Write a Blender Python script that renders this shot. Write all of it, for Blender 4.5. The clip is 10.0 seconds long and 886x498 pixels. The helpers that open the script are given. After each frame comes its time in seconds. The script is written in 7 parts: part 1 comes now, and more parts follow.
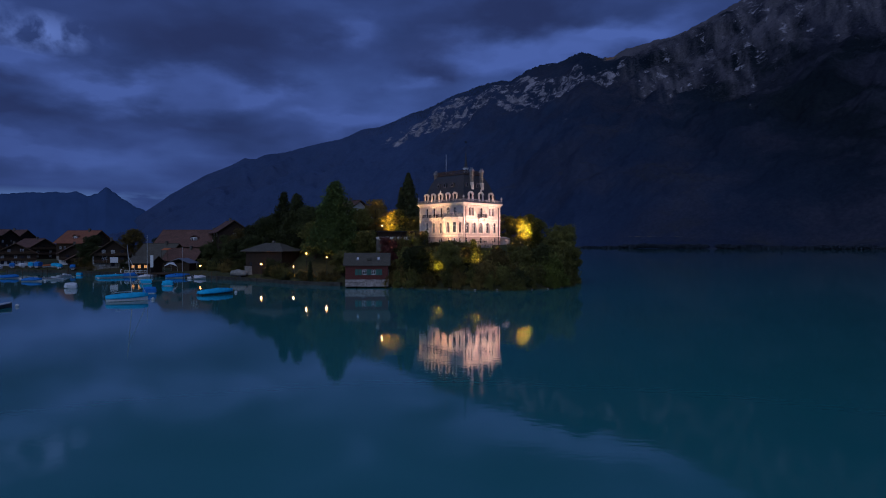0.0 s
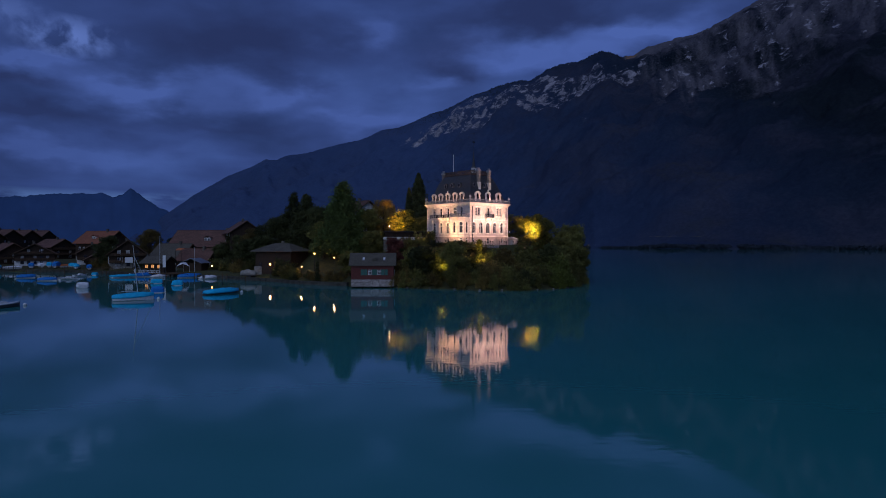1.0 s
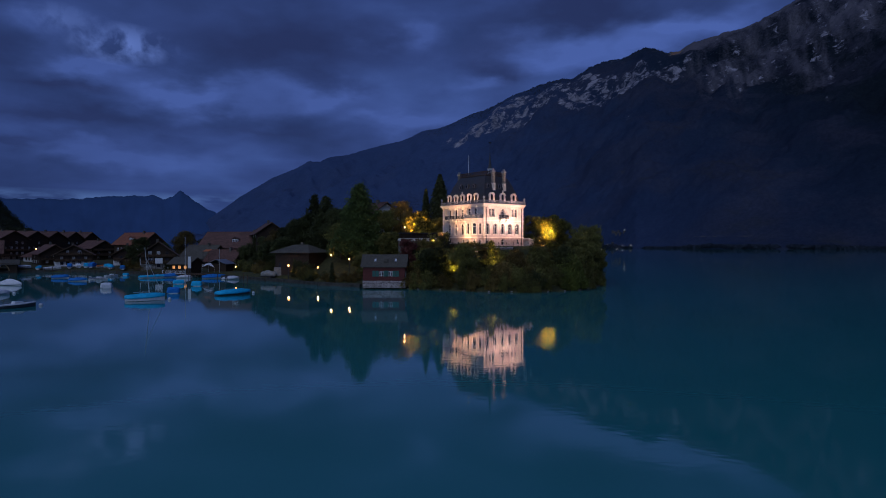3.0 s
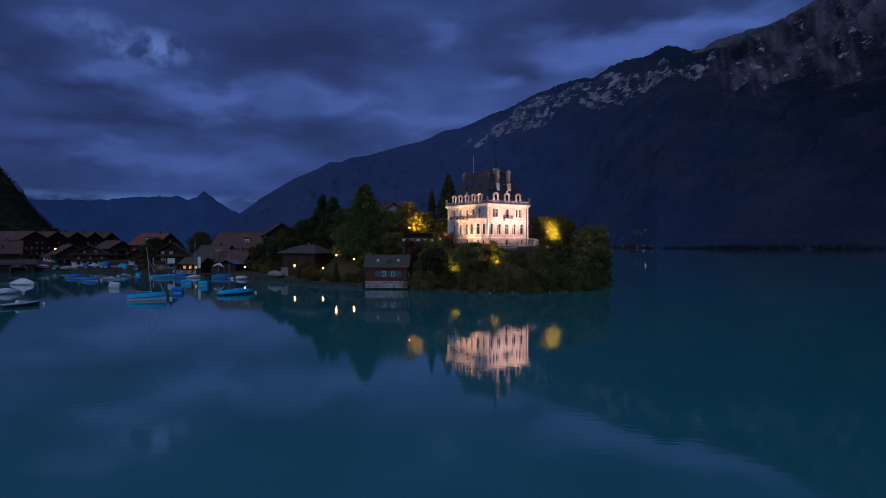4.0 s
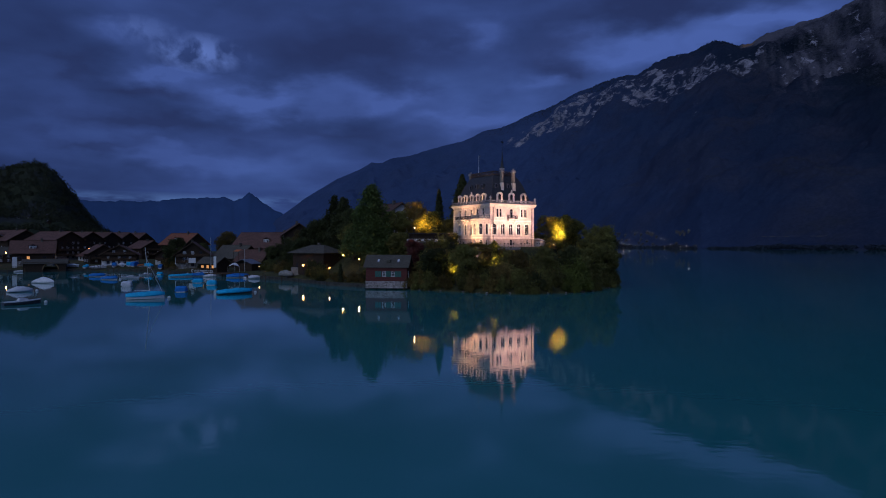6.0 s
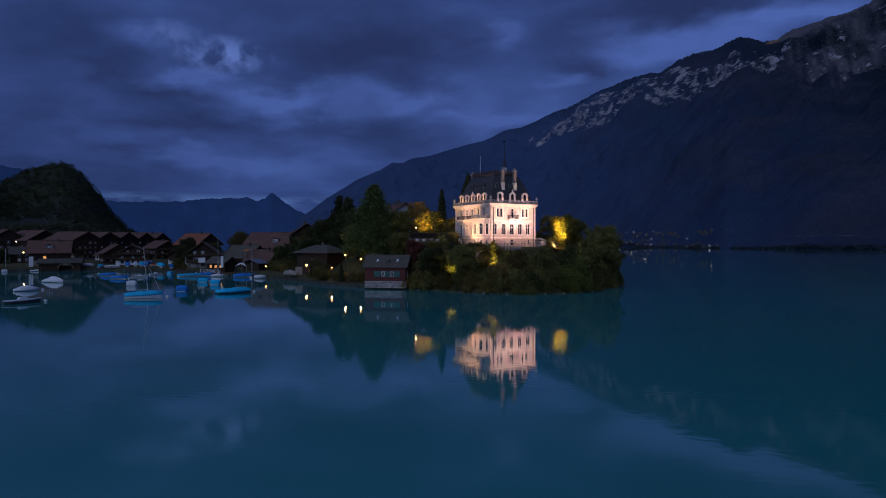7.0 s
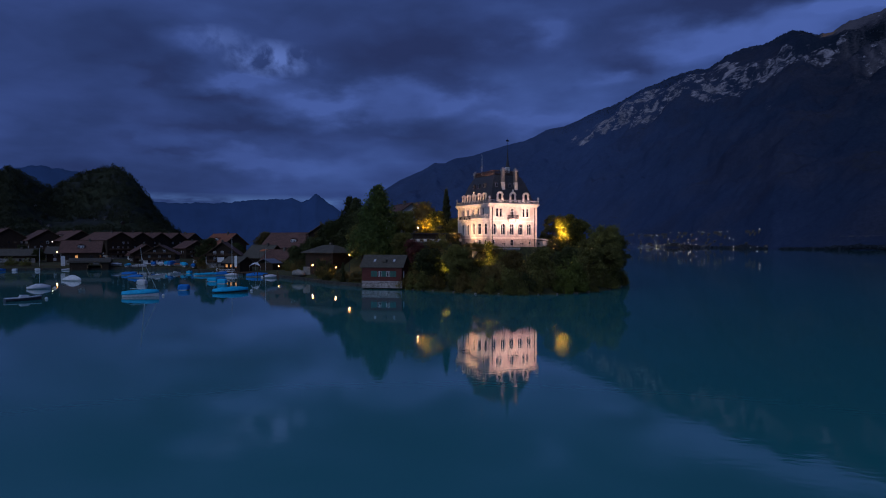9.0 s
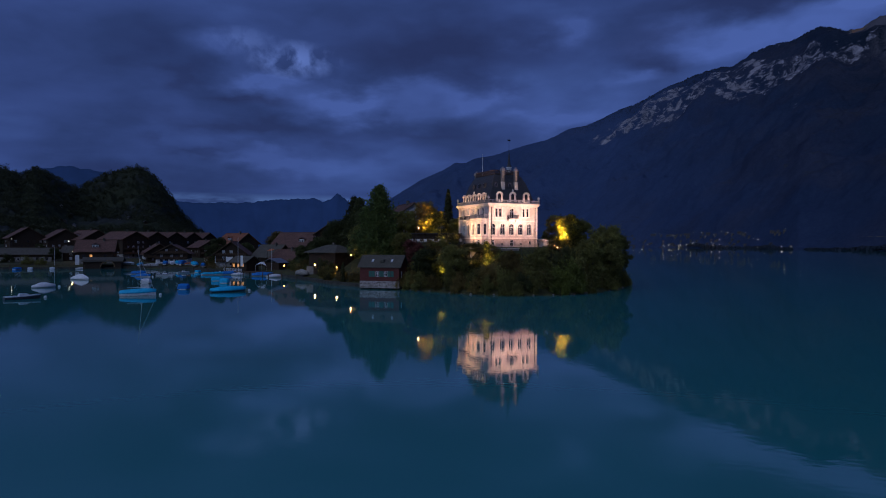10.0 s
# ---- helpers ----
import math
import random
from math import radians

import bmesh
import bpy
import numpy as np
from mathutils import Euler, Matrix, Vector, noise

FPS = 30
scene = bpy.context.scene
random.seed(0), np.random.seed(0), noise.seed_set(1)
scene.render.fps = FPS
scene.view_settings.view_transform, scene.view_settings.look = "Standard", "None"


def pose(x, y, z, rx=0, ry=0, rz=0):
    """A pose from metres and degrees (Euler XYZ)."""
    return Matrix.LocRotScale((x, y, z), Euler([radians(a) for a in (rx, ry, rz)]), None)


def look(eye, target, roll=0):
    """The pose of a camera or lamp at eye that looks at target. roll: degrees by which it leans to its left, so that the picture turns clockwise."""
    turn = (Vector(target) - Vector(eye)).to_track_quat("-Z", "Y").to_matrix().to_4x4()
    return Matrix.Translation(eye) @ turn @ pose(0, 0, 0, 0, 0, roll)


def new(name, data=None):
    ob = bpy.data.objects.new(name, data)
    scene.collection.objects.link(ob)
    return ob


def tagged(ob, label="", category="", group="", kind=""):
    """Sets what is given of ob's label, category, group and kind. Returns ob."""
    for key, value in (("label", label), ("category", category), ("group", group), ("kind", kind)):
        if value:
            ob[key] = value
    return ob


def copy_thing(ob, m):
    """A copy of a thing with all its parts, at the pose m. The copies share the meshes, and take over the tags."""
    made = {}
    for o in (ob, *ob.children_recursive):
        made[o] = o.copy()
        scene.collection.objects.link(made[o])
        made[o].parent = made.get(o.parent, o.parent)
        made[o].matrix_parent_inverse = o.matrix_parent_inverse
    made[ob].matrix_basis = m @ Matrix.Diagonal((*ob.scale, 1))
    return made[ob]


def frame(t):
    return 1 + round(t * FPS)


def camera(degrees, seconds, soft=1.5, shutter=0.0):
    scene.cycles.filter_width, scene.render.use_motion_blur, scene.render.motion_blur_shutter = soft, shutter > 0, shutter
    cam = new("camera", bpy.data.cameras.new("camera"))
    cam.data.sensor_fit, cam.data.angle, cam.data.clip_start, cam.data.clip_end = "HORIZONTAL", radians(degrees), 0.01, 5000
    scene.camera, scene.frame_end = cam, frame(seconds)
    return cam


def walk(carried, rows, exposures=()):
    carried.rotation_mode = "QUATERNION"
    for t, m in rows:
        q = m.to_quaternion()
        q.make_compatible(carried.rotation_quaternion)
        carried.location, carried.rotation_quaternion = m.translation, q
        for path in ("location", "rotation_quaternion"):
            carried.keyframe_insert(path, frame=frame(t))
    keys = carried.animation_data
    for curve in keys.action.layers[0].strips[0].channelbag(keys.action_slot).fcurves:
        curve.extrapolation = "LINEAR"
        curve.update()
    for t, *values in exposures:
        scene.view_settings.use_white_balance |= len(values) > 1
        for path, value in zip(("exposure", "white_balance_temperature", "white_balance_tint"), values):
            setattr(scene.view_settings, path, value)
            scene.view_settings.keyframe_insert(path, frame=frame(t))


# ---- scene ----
cam = camera(69.52, 10.0, soft=1.0)
# seconds, x, y, height, pitch, lean, heading
PATH = [
(0.0, 0.00, 0.00, 11.26, -0.53, -0.10, -1.15),
    (0.5, 1.87, -0.04, 11.21, -0.52, -0.09, -0.28),
    (1.0, 3.65, 0.01, 11.26, -0.52, -0.07, 0.64),
    (1.5, 5.44, 0.11, 11.34, -0.52, -0.04, 1.58),
    (2.0, 7.33, 0.23, 11.43, -0.52, -0.02, 2.53),
    (2.5, 9.33, 0.39, 11.50, -0.51, -0.00, 3.48),
    (3.0, 11.48, 0.59, 11.56, -0.50, 0.00, 4.43),
    (3.5, 13.76, 0.85, 11.59, -0.49, 0.00, 5.37),
    (4.0, 16.16, 1.18, 11.61, -0.49, -0.01, 6.31),
    (4.5, 18.66, 1.58, 11.63, -0.48, -0.02, 7.25),
    (5.0, 21.25, 2.07, 11.64, -0.48, -0.03, 8.19),
    (5.5, 23.92, 2.64, 11.66, -0.49, -0.03, 9.14),
    (6.0, 26.64, 3.27, 11.68, -0.49, -0.04, 10.09),
    (6.5, 29.42, 3.95, 11.69, -0.50, -0.04, 11.05),
    (7.0, 32.24, 4.66, 11.71, -0.51, -0.03, 12.02),
    (7.5, 35.10, 5.39, 11.71, -0.51, -0.03, 12.99),
    (8.0, 38.00, 6.13, 11.71, -0.50, -0.03, 13.97),
    (8.5, 40.91, 6.92, 11.70, -0.50, -0.03, 14.95),
    (9.0, 43.81, 7.80, 11.69, -0.49, -0.06, 15.92),
    (9.5, 46.67, 8.85, 11.72, -0.50, -0.10, 16.89),
    (10.0, 49.39, 10.22, 11.82, -0.52, -0.17, 17.85),
]
walk(cam, [(t, pose(x, y, z, 90 + p, r, h)) for t, x, y, z, p, r, h in PATH])


# ---- world: dusk sky with layered cloud ----
def srgb(r, g, b, a=1.0):
    f = lambda c: (c / 255 / 12.92) if c <= 10 else ((c / 255 + 0.055) / 1.055) ** 2.4
    return (f(r), f(g), f(b), a)


class Nodes:
    """Small helper to wire node trees."""

    def __init__(self, tree):
        self.tree = tree
        tree.nodes.clear()

    def add(self, kind):
        return self.tree.nodes.new(kind)

    def link(self, a, b):
        self.tree.links.new(a, b)

    def put(self, socket, value):
        if isinstance(value, bpy.types.NodeSocket):
            self.link(value, socket)
        else:
            socket.default_value = value

    def math(self, op, a, b=0.0, c=None, clamp=False):
        n = self.add("ShaderNodeMath")
        n.operation, n.use_clamp = op, clamp
        self.put(n.inputs[0], a)
        self.put(n.inputs[1], b)
        if c is not None:
            self.put(n.inputs[2], c)
        return n.outputs[0]

    def vec(self, op, a, b):
        n = self.add("ShaderNodeVectorMath")
        n.operation = op
        self.put(n.inputs[0], a)
        self.put(n.inputs[1], b)
        return n.outputs["Value"] if op == "DOT_PRODUCT" else n.outputs["Vector"]

    def noise(self, vector, scale, detail=5.0, rough=0.55, distort=0.0):
        n = self.add("ShaderNodeTexNoise")
        if vector is not None:
            self.link(vector, n.inputs["Vector"])
        n.inputs["Scale"].default_value = scale
        n.inputs["Detail"].default_value = detail
        n.inputs["Roughness"].default_value = rough
        n.inputs["Distortion"].default_value = distort
        return n.outputs["Fac"]

    def ramp(self, fac, stops):
        n = self.add("ShaderNodeValToRGB")
        self.link(fac, n.inputs["Fac"])
        while len(n.color_ramp.elements) < len(stops):
            n.color_ramp.elements.new(0.5)
        for e, (p, c) in zip(n.color_ramp.elements, stops):
            e.position, e.color = p, (c if len(c) == 4 else (*c, 1))
        return n.outputs["Color"]

    def mix(self, fac, a, b, mode="MIX"):
        n = self.add("ShaderNodeMix")
        n.data_type, n.blend_type = "RGBA", mode
        self.put(n.inputs[0], fac)
        self.put(n.inputs[6], a)
        self.put(n.inputs[7], b)
        return n.outputs[2]


THIN = (-0.497, 0.825, 0.268)
world = bpy.data.worlds.new("dusk")
scene.world = world
world.use_nodes = True
w = Nodes(world.node_tree)
coord = w.add("ShaderNodeTexCoord").outputs["Generated"]
sep = w.add("ShaderNodeSeparateXYZ")
w.link(coord, sep.inputs[0])
up = w.math("ADD", w.math("MAXIMUM", sep.outputs[2], 0.0), 0.16)
flat = w.add("ShaderNodeCombineXYZ")
w.link(w.math("DIVIDE", sep.outputs[0], up), flat.inputs[0])
w.link(w.math("DIVIDE", sep.outputs[1], up), flat.inputs[1])
big = w.noise(flat.outputs[0], 0.75, 3.0, 0.5, 0.4)
fine = w.noise(flat.outputs[0], 2.6, 5.0, 0.55, 0.4)
wisp = w.add("ShaderNodeMapping")
w.link(coord, wisp.inputs["Vector"])
wisp.inputs["Scale"].default_value = (1.0, 1.0, 2.3)
streak = w.noise(wisp.outputs[0], 7.0, 5.0, 0.55, 0.5)
band = w.noise(wisp.outputs[0], 3.0, 4.0, 0.5, 0.35)
cloud = w.math("ADD", w.math("ADD", w.math("MULTIPLY", big, 0.34), w.math("MULTIPLY", fine, 0.13)), w.math("ADD", w.math("MULTIPLY", band, 0.42), w.math("MULTIPLY", streak, 0.11)))
tone = w.ramp(cloud, [(0.36, srgb(32, 43, 82)), (0.45, srgb(40, 56, 101)), (0.52, srgb(48, 66, 118)), (0.61, srgb(58, 80, 138)), (0.70, srgb(72, 96, 156))])


def toward(x, y, z, wide, flatness):
    """One at a direction of the sky, falling softly to nought round it."""
    d = w.vec("MULTIPLY", w.vec("SUBTRACT", coord, Vector((x, y, z)).normalized()), (1.0, 1.0, flatness))
    n = w.add("ShaderNodeVectorMath")
    n.operation = "LENGTH"
    w.link(d, n.inputs[0])
    k = w.math("SUBTRACT", 1.0, w.math("DIVIDE", n.outputs["Value"], wide), clamp=True)
    return w.math("MULTIPLY", k, w.math("MULTIPLY_ADD", k, -0.6, 1.6))


def bank(az, el, wide, high, weight):
    """A bank of cloud round a bearing and height (degrees), with ragged edges."""
    az, el = radians(az), radians(el)
    c = Vector((math.sin(az) * math.cos(el), math.cos(az) * math.cos(el), math.sin(el)))
    d = w.vec("SUBTRACT", ragged, c)
    across = w.vec("DOT_PRODUCT", d, (math.cos(az) / radians(wide), -math.sin(az) / radians(wide), 0.0))
    upward = w.vec("DOT_PRODUCT", d, (0.0, 0.0, 1.0 / radians(high)))
    r = w.math("SQRT", w.math("ADD", w.math("MULTIPLY", across, across), w.math("MULTIPLY", upward, upward)))
    k = w.math("MULTIPLY_ADD", r, -0.85, 1.25, clamp=True)
    return w.math("MULTIPLY", w.math("MULTIPLY", k, k), weight)


shift = w.add("ShaderNodeTexNoise")
w.link(wisp.outputs[0], shift.inputs["Vector"])
shift.inputs["Scale"].default_value, shift.inputs["Detail"].default_value = 9.0, 5.0
ragged = w.vec("ADD", coord, w.vec("MULTIPLY", w.vec("SUBTRACT", shift.outputs["Color"], (0.5, 0.5, 0.5)), (0.22, 0.22, 0.11)))
# darker banks and paler gaps: bearing, height, half width, half height, weight
DARK = ((-17.4, 16.8, 11.3, 3.2, 0.85), (0.6, 15.6, 4.0, 3.5, 0.8), (8.3, 19.4, 8.8, 1.6, 0.8), (-35.1, 12.1, 4.0, 0.7, 0.9), (-34.3, 9.7, 8.6, 1.1, 0.7), (-41.1, 13.3, 3.9, 0.9, 0.6), (-38.2, 7.8, 5.3, 0.5, 0.5), (-19.4, 9.7, 5.8, 0.8, 0.4))
PALE = ((13.0, 16.0, 5.5, 1.6, 0.9), (6.9, 16.6, 7.1, 1.7, 0.9), (16.7, 17.5, 7.1, 1.7, 1.0), (-25.6, 12.3, 7.8, 1.6, 0.8), (-14.9, 13.0, 7.0, 1.3, 0.7), (-32.6, 13.8, 4.6, 1.1, 0.7), (-6.9, 11.0, 6.6, 1.7, 0.7), (-7.6, 18.2, 3.0, 1.4, 0.5), (-37.8, 15.9, 4.2, 1.4, 0.4), (-2.3, 13.9, 3.5, 0.9, 0.5), (-30.1, 6.8, 9.6, 1.0, 0.4))
for zone in DARK:
    tone = w.mix(bank(*zone), tone, srgb(35, 46, 85))
for zone in PALE:
    tone = w.mix(bank(*zone), tone, srgb(69, 92, 158))
# a thin place in the cloud
curl = w.noise(coord, 30.0, 4.0, 0.55, 0.2)
thin = w.math("MULTIPLY", w.math("MAXIMUM", toward(*THIN, 0.075, 2.6), w.math("MULTIPLY", toward(-0.552, 0.783, 0.288, 0.06, 2.8), 0.45)), w.math("MULTIPLY_ADD", curl, 5.0, -1.9, clamp=True))
tone = w.mix(w.math("MULTIPLY", thin, 0.72), tone, srgb(98, 124, 196))
low = w.math("MULTIPLY_ADD", sep.outputs[2], -9.0, 1.0, clamp=True)
tone = w.mix(w.math("MULTIPLY", low, 0.6), tone, srgb(38, 56, 102))
rim = w.math("SUBTRACT", 1.0, w.math("MULTIPLY", w.math("ABSOLUTE", w.math("SUBTRACT", sep.outputs[2], 0.063)), 90.0), clamp=True)
tone = w.mix(w.math("MULTIPLY", rim, w.math("MULTIPLY_ADD", fine, 5.0, -1.8, clamp=True)), tone, srgb(70, 96, 148))
back = w.add("ShaderNodeBackground")
w.link(tone, back.inputs["Color"])
back.inputs["Strength"].default_value = 1.1
w.link(back.outputs[0], w.add("ShaderNodeOutputWorld").inputs["Surface"])

# wide soft sun added behind the camera; lifts the land as an afterglow would
sun = new("sun", bpy.data.lights.new("sun", "SUN"))
sun.data.energy, sun.data.angle, sun.data.color = 0.9, radians(80), (0.60, 0.73, 1.0)
sun.matrix_world = look((0, 0, 0), (0.25, 0.8, -0.62))


def lamp(kind, name, place, energy, colour, target=None, size=0.3, spread=90, blend=0.6):
    ob = new(name, bpy.data.lights.new(name, kind))
    ob.data.energy, ob.data.color = energy, colour
    ob.data.shadow_soft_size = size
    if kind == "SPOT":
        ob.data.spot_size, ob.data.spot_blend = radians(spread), blend
    ob.matrix_world = look(place, target) if target is not None else Matrix.Translation(place)
    return ob


# ---- materials ----
def surface(name, c1, c2, scale=3.0, rough=0.8, bump=0.25, metal=0.0, spec=0.3, stain=0.25, stretch=(1, 1, 1), c3=None, reach=0.05):
    """A material with grain at one scale and stains at a larger one."""
    m = bpy.data.materials.new(name)
    m.use_nodes = True
    n = Nodes(m.node_tree)
    tc = n.add("ShaderNodeTexCoord").outputs["Object"]
    mp = n.add("ShaderNodeMapping")
    n.link(tc, mp.inputs["Vector"])
    mp.inputs["Scale"].default_value = stretch
    info = n.add("ShaderNodeObjectInfo")
    v = n.vec("ADD", mp.outputs[0], info.outputs["Location"])
    grain = n.noise(v, scale, 6.0, 0.6)
    patch = n.noise(v, scale * 0.13, 4.0, 0.55)
    stops = [(0.32, c1), (0.68, c2)] if c3 is None else [(0.3, c1), (0.5, c2), (0.7, c3)]
    col = n.ramp(grain, stops)
    dark = n.math("MULTIPLY_ADD", patch, 2 * stain, 1.0 - stain)
    vary = n.math("MULTIPLY_ADD", info.outputs["Random"], 0.16, 0.92)
    k = n.math("MULTIPLY", dark, vary)
    col = n.mix(1.0, col, n.vec("MULTIPLY", (1, 1, 1), k), "MULTIPLY")
    b = n.add("ShaderNodeBsdfPrincipled")
    n.link(col, b.inputs["Base Color"])
    b.inputs["Roughness"].default_value = rough
    b.inputs["Metallic"].default_value = metal
    b.inputs["Specular IOR Level"].default_value = spec
    if bump:
        bp = n.add("ShaderNodeBump")
        bp.inputs["Strength"].default_value = bump
        bp.inputs["Distance"].default_value = reach
        n.link(grain, bp.inputs["Height"])
        n.link(bp.outputs[0], b.inputs["Normal"])
    n.link(b.outputs[0], n.add("ShaderNodeOutputMaterial").inputs["Surface"])
    return m


def glowing(name, colour, strength):
    m = bpy.data.materials.new(name)
    m.use_nodes = True
    n = Nodes(m.node_tree)
    e = n.add("ShaderNodeEmission")
    e.inputs["Color"].default_value = (*colour, 1)
    e.inputs["Strength"].default_value = strength
    n.link(e.outputs[0], n.add("ShaderNodeOutputMaterial").inputs["Surface"])
    return m


def leafy(name, c1, c2, c3, mottle=0.42):
    m = bpy.data.materials.new(name)
    m.use_nodes = True
    n = Nodes(m.node_tree)
    geo = n.add("ShaderNodeNewGeometry")
    info = n.add("ShaderNodeObjectInfo")
    col = n.ramp(n.math("MULTIPLY_ADD", geo.outputs["Random Per Island"], mottle, 0.5 - mottle / 2), [(0.1, c1), (0.5, c2), (0.95, c3)])
    tc = n.add("ShaderNodeTexCoord").outputs["Object"]
    clump = n.math("MULTIPLY_ADD", n.noise(tc, 0.55, 4.0), 2.2, -0.1)
    k = n.math("MULTIPLY", clump, n.math("MULTIPLY_ADD", info.outputs["Random"], 0.8, 0.68))
    col = n.mix(1.0, col, n.vec("MULTIPLY", (1, 1, 1), k), "MULTIPLY")
    b = n.add("ShaderNodeBsdfPrincipled")
    n.link(col, b.inputs["Base Color"])
    b.inputs["Roughness"].default_value = 0.6
    b.inputs["Specular IOR Level"].default_value = 0.2
    tr = n.add("ShaderNodeBsdfTranslucent")
    n.link(col, tr.inputs["Color"])
    mx = n.add("ShaderNodeMixShader")
    mx.inputs["Fac"].default_value = 0.3
    n.link(b.outputs[0], mx.inputs[1])
    n.link(tr.outputs[0], mx.inputs[2])
    n.link(mx.outputs[0], n.add("ShaderNodeOutputMaterial").inputs["Surface"])
    return m


def make_water():
    m = bpy.data.materials.new("lake_water")
    m.use_nodes = True
    n = Nodes(m.node_tree)
    tc = n.add("ShaderNodeTexCoord").outputs["Object"]
    mp = n.add("ShaderNodeMapping")
    n.link(tc, mp.inputs["Vector"])
    mp.inputs["Scale"].default_value = (0.5, 1.0, 1.0)
    ripple = n.noise(mp.outputs[0], 1.5, 4.0, 0.5, 0.3)
    calm = n.noise(mp.outputs[0], 0.02, 3.0, 0.5, 0.5)
    b = n.add("ShaderNodeBsdfPrincipled")
    col = n.ramp(calm, [(0.3, (0.018, 0.168, 0.166)), (0.7, (0.022, 0.190, 0.188))])
    n.link(col, b.inputs["Base Color"])
    b.inputs["Roughness"].default_value = 0.008
    b.inputs["IOR"].default_value = 1.33
    bp = n.add("ShaderNodeBump")
    n.link(n.math("MULTIPLY_ADD", calm, 0.15, -0.02, clamp=True), bp.inputs["Strength"])
    bp.inputs["Distance"].default_value = 0.075
    n.link(ripple, bp.inputs["Height"])
    n.link(bp.outputs[0], b.inputs["Normal"])
    n.link(b.outputs[0], n.add("ShaderNodeOutputMaterial").inputs["Surface"])
    return m


def make_mountain(name, meadows, tones, blue=0.0):
    """Wooded slope below, broken pale rock on the steep upper faces, dry grass on top."""
    m = bpy.data.materials.new(name)
    m.use_nodes = True
    n = Nodes(m.node_tree)
    geo = n.add("ShaderNodeNewGeometry")
    pos = geo.outputs["Position"]
    sp = n.add("ShaderNodeSeparateXYZ")
    n.link(pos, sp.inputs[0])
    sn = n.add("ShaderNodeSeparateXYZ")
    n.link(geo.outputs["Normal"], sn.inputs[0])
    trees = n.math("ADD", n.math("MULTIPLY", n.noise(pos, 0.11, 4.0, 0.7), 0.55), n.math("MULTIPLY", n.noise(pos, 0.006, 6.0, 0.62), 0.45))
    wide = n.noise(pos, 0.0035, 6.0, 0.6)
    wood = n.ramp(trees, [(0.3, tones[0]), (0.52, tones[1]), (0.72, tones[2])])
    # west: how strongly blue haze of distance is mixed into the wood colour
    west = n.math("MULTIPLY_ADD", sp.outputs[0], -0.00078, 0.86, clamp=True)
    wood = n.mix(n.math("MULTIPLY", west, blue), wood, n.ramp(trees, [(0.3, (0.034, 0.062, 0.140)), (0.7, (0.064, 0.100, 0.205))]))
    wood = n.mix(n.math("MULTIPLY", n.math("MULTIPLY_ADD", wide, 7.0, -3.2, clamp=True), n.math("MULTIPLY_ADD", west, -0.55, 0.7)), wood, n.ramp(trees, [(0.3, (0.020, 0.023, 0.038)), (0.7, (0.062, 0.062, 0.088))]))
    meadow = n.ramp(trees, [(0.3, (0.026, 0.032, 0.037)), (0.7, (0.054, 0.056, 0.062))])
    strata = n.add("ShaderNodeMapping")
    n.link(pos, strata.inputs["Vector"])
    strata.inputs["Scale"].default_value = (0.02, 0.02, 0.028)
    rk = n.noise(strata.outputs[0], 1.0, 9.0, 0.72, 0.5)
    rock = n.ramp(rk, [(0.36, (0.06, 0.06, 0.08)), (0.5, (0.17, 0.165, 0.195)), (0.66, (0.33, 0.31, 0.345))])
    mask = n.add("ShaderNodeAttribute")
    mask.attribute_name = "rock"
    bare = n.math("MULTIPLY_ADD", n.math("ADD", n.math("MULTIPLY", mask.outputs["Fac"], 1.0), n.math("MULTIPLY_ADD", rk, 3.6, -1.85)), 3.0, -1.15, clamp=True)
    bare = n.math("MULTIPLY", bare, n.math("MULTIPLY", mask.outputs["Fac"], 5.0, clamp=True))
    grassy = n.math("MULTIPLY", n.math("MULTIPLY_ADD", wide, 10.0, meadows, clamp=True), n.math("MULTIPLY_ADD", sn.outputs[2], 6.0, -4.6, clamp=True))
    # meadow colour gives way where that haze is painted in
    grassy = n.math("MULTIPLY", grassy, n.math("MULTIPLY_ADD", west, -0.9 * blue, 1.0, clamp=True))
    col = n.mix(grassy, wood, meadow)
    bald = n.add("ShaderNodeAttribute")
    bald.attribute_name = "bald"
    col = n.mix(n.math("MULTIPLY_ADD", n.math("ADD", bald.outputs["Fac"], n.math("MULTIPLY_ADD", trees, 1.4, -0.7)), 2.0, -0.5, clamp=True), col, n.ramp(bald.outputs["Fac"], [(0.3, (0.064, 0.063, 0.080)), (0.66, (0.115, 0.108, 0.125)), (0.85, (0.13, 0.108, 0.092)), (1.0, (0.21, 0.125, 0.085))]))
    col = n.mix(bare, col, rock)
    b = n.add("ShaderNodeBsdfPrincipled")
    n.link(col, b.inputs["Base Color"])
    b.inputs["Roughness"].default_value = 0.95
    b.inputs["Specular IOR Level"].default_value = 0.05
    bp = n.add("ShaderNodeBump")
    bp.inputs["Strength"].default_value = 0.38
    bp.inputs["Distance"].default_value = 5.0
    n.link(n.math("ADD", trees, rk), bp.inputs["Height"])
    n.link(bp.outputs[0], b.inputs["Normal"])
    n.link(b.outputs[0], n.add("ShaderNodeOutputMaterial").inputs["Surface"])
    return m


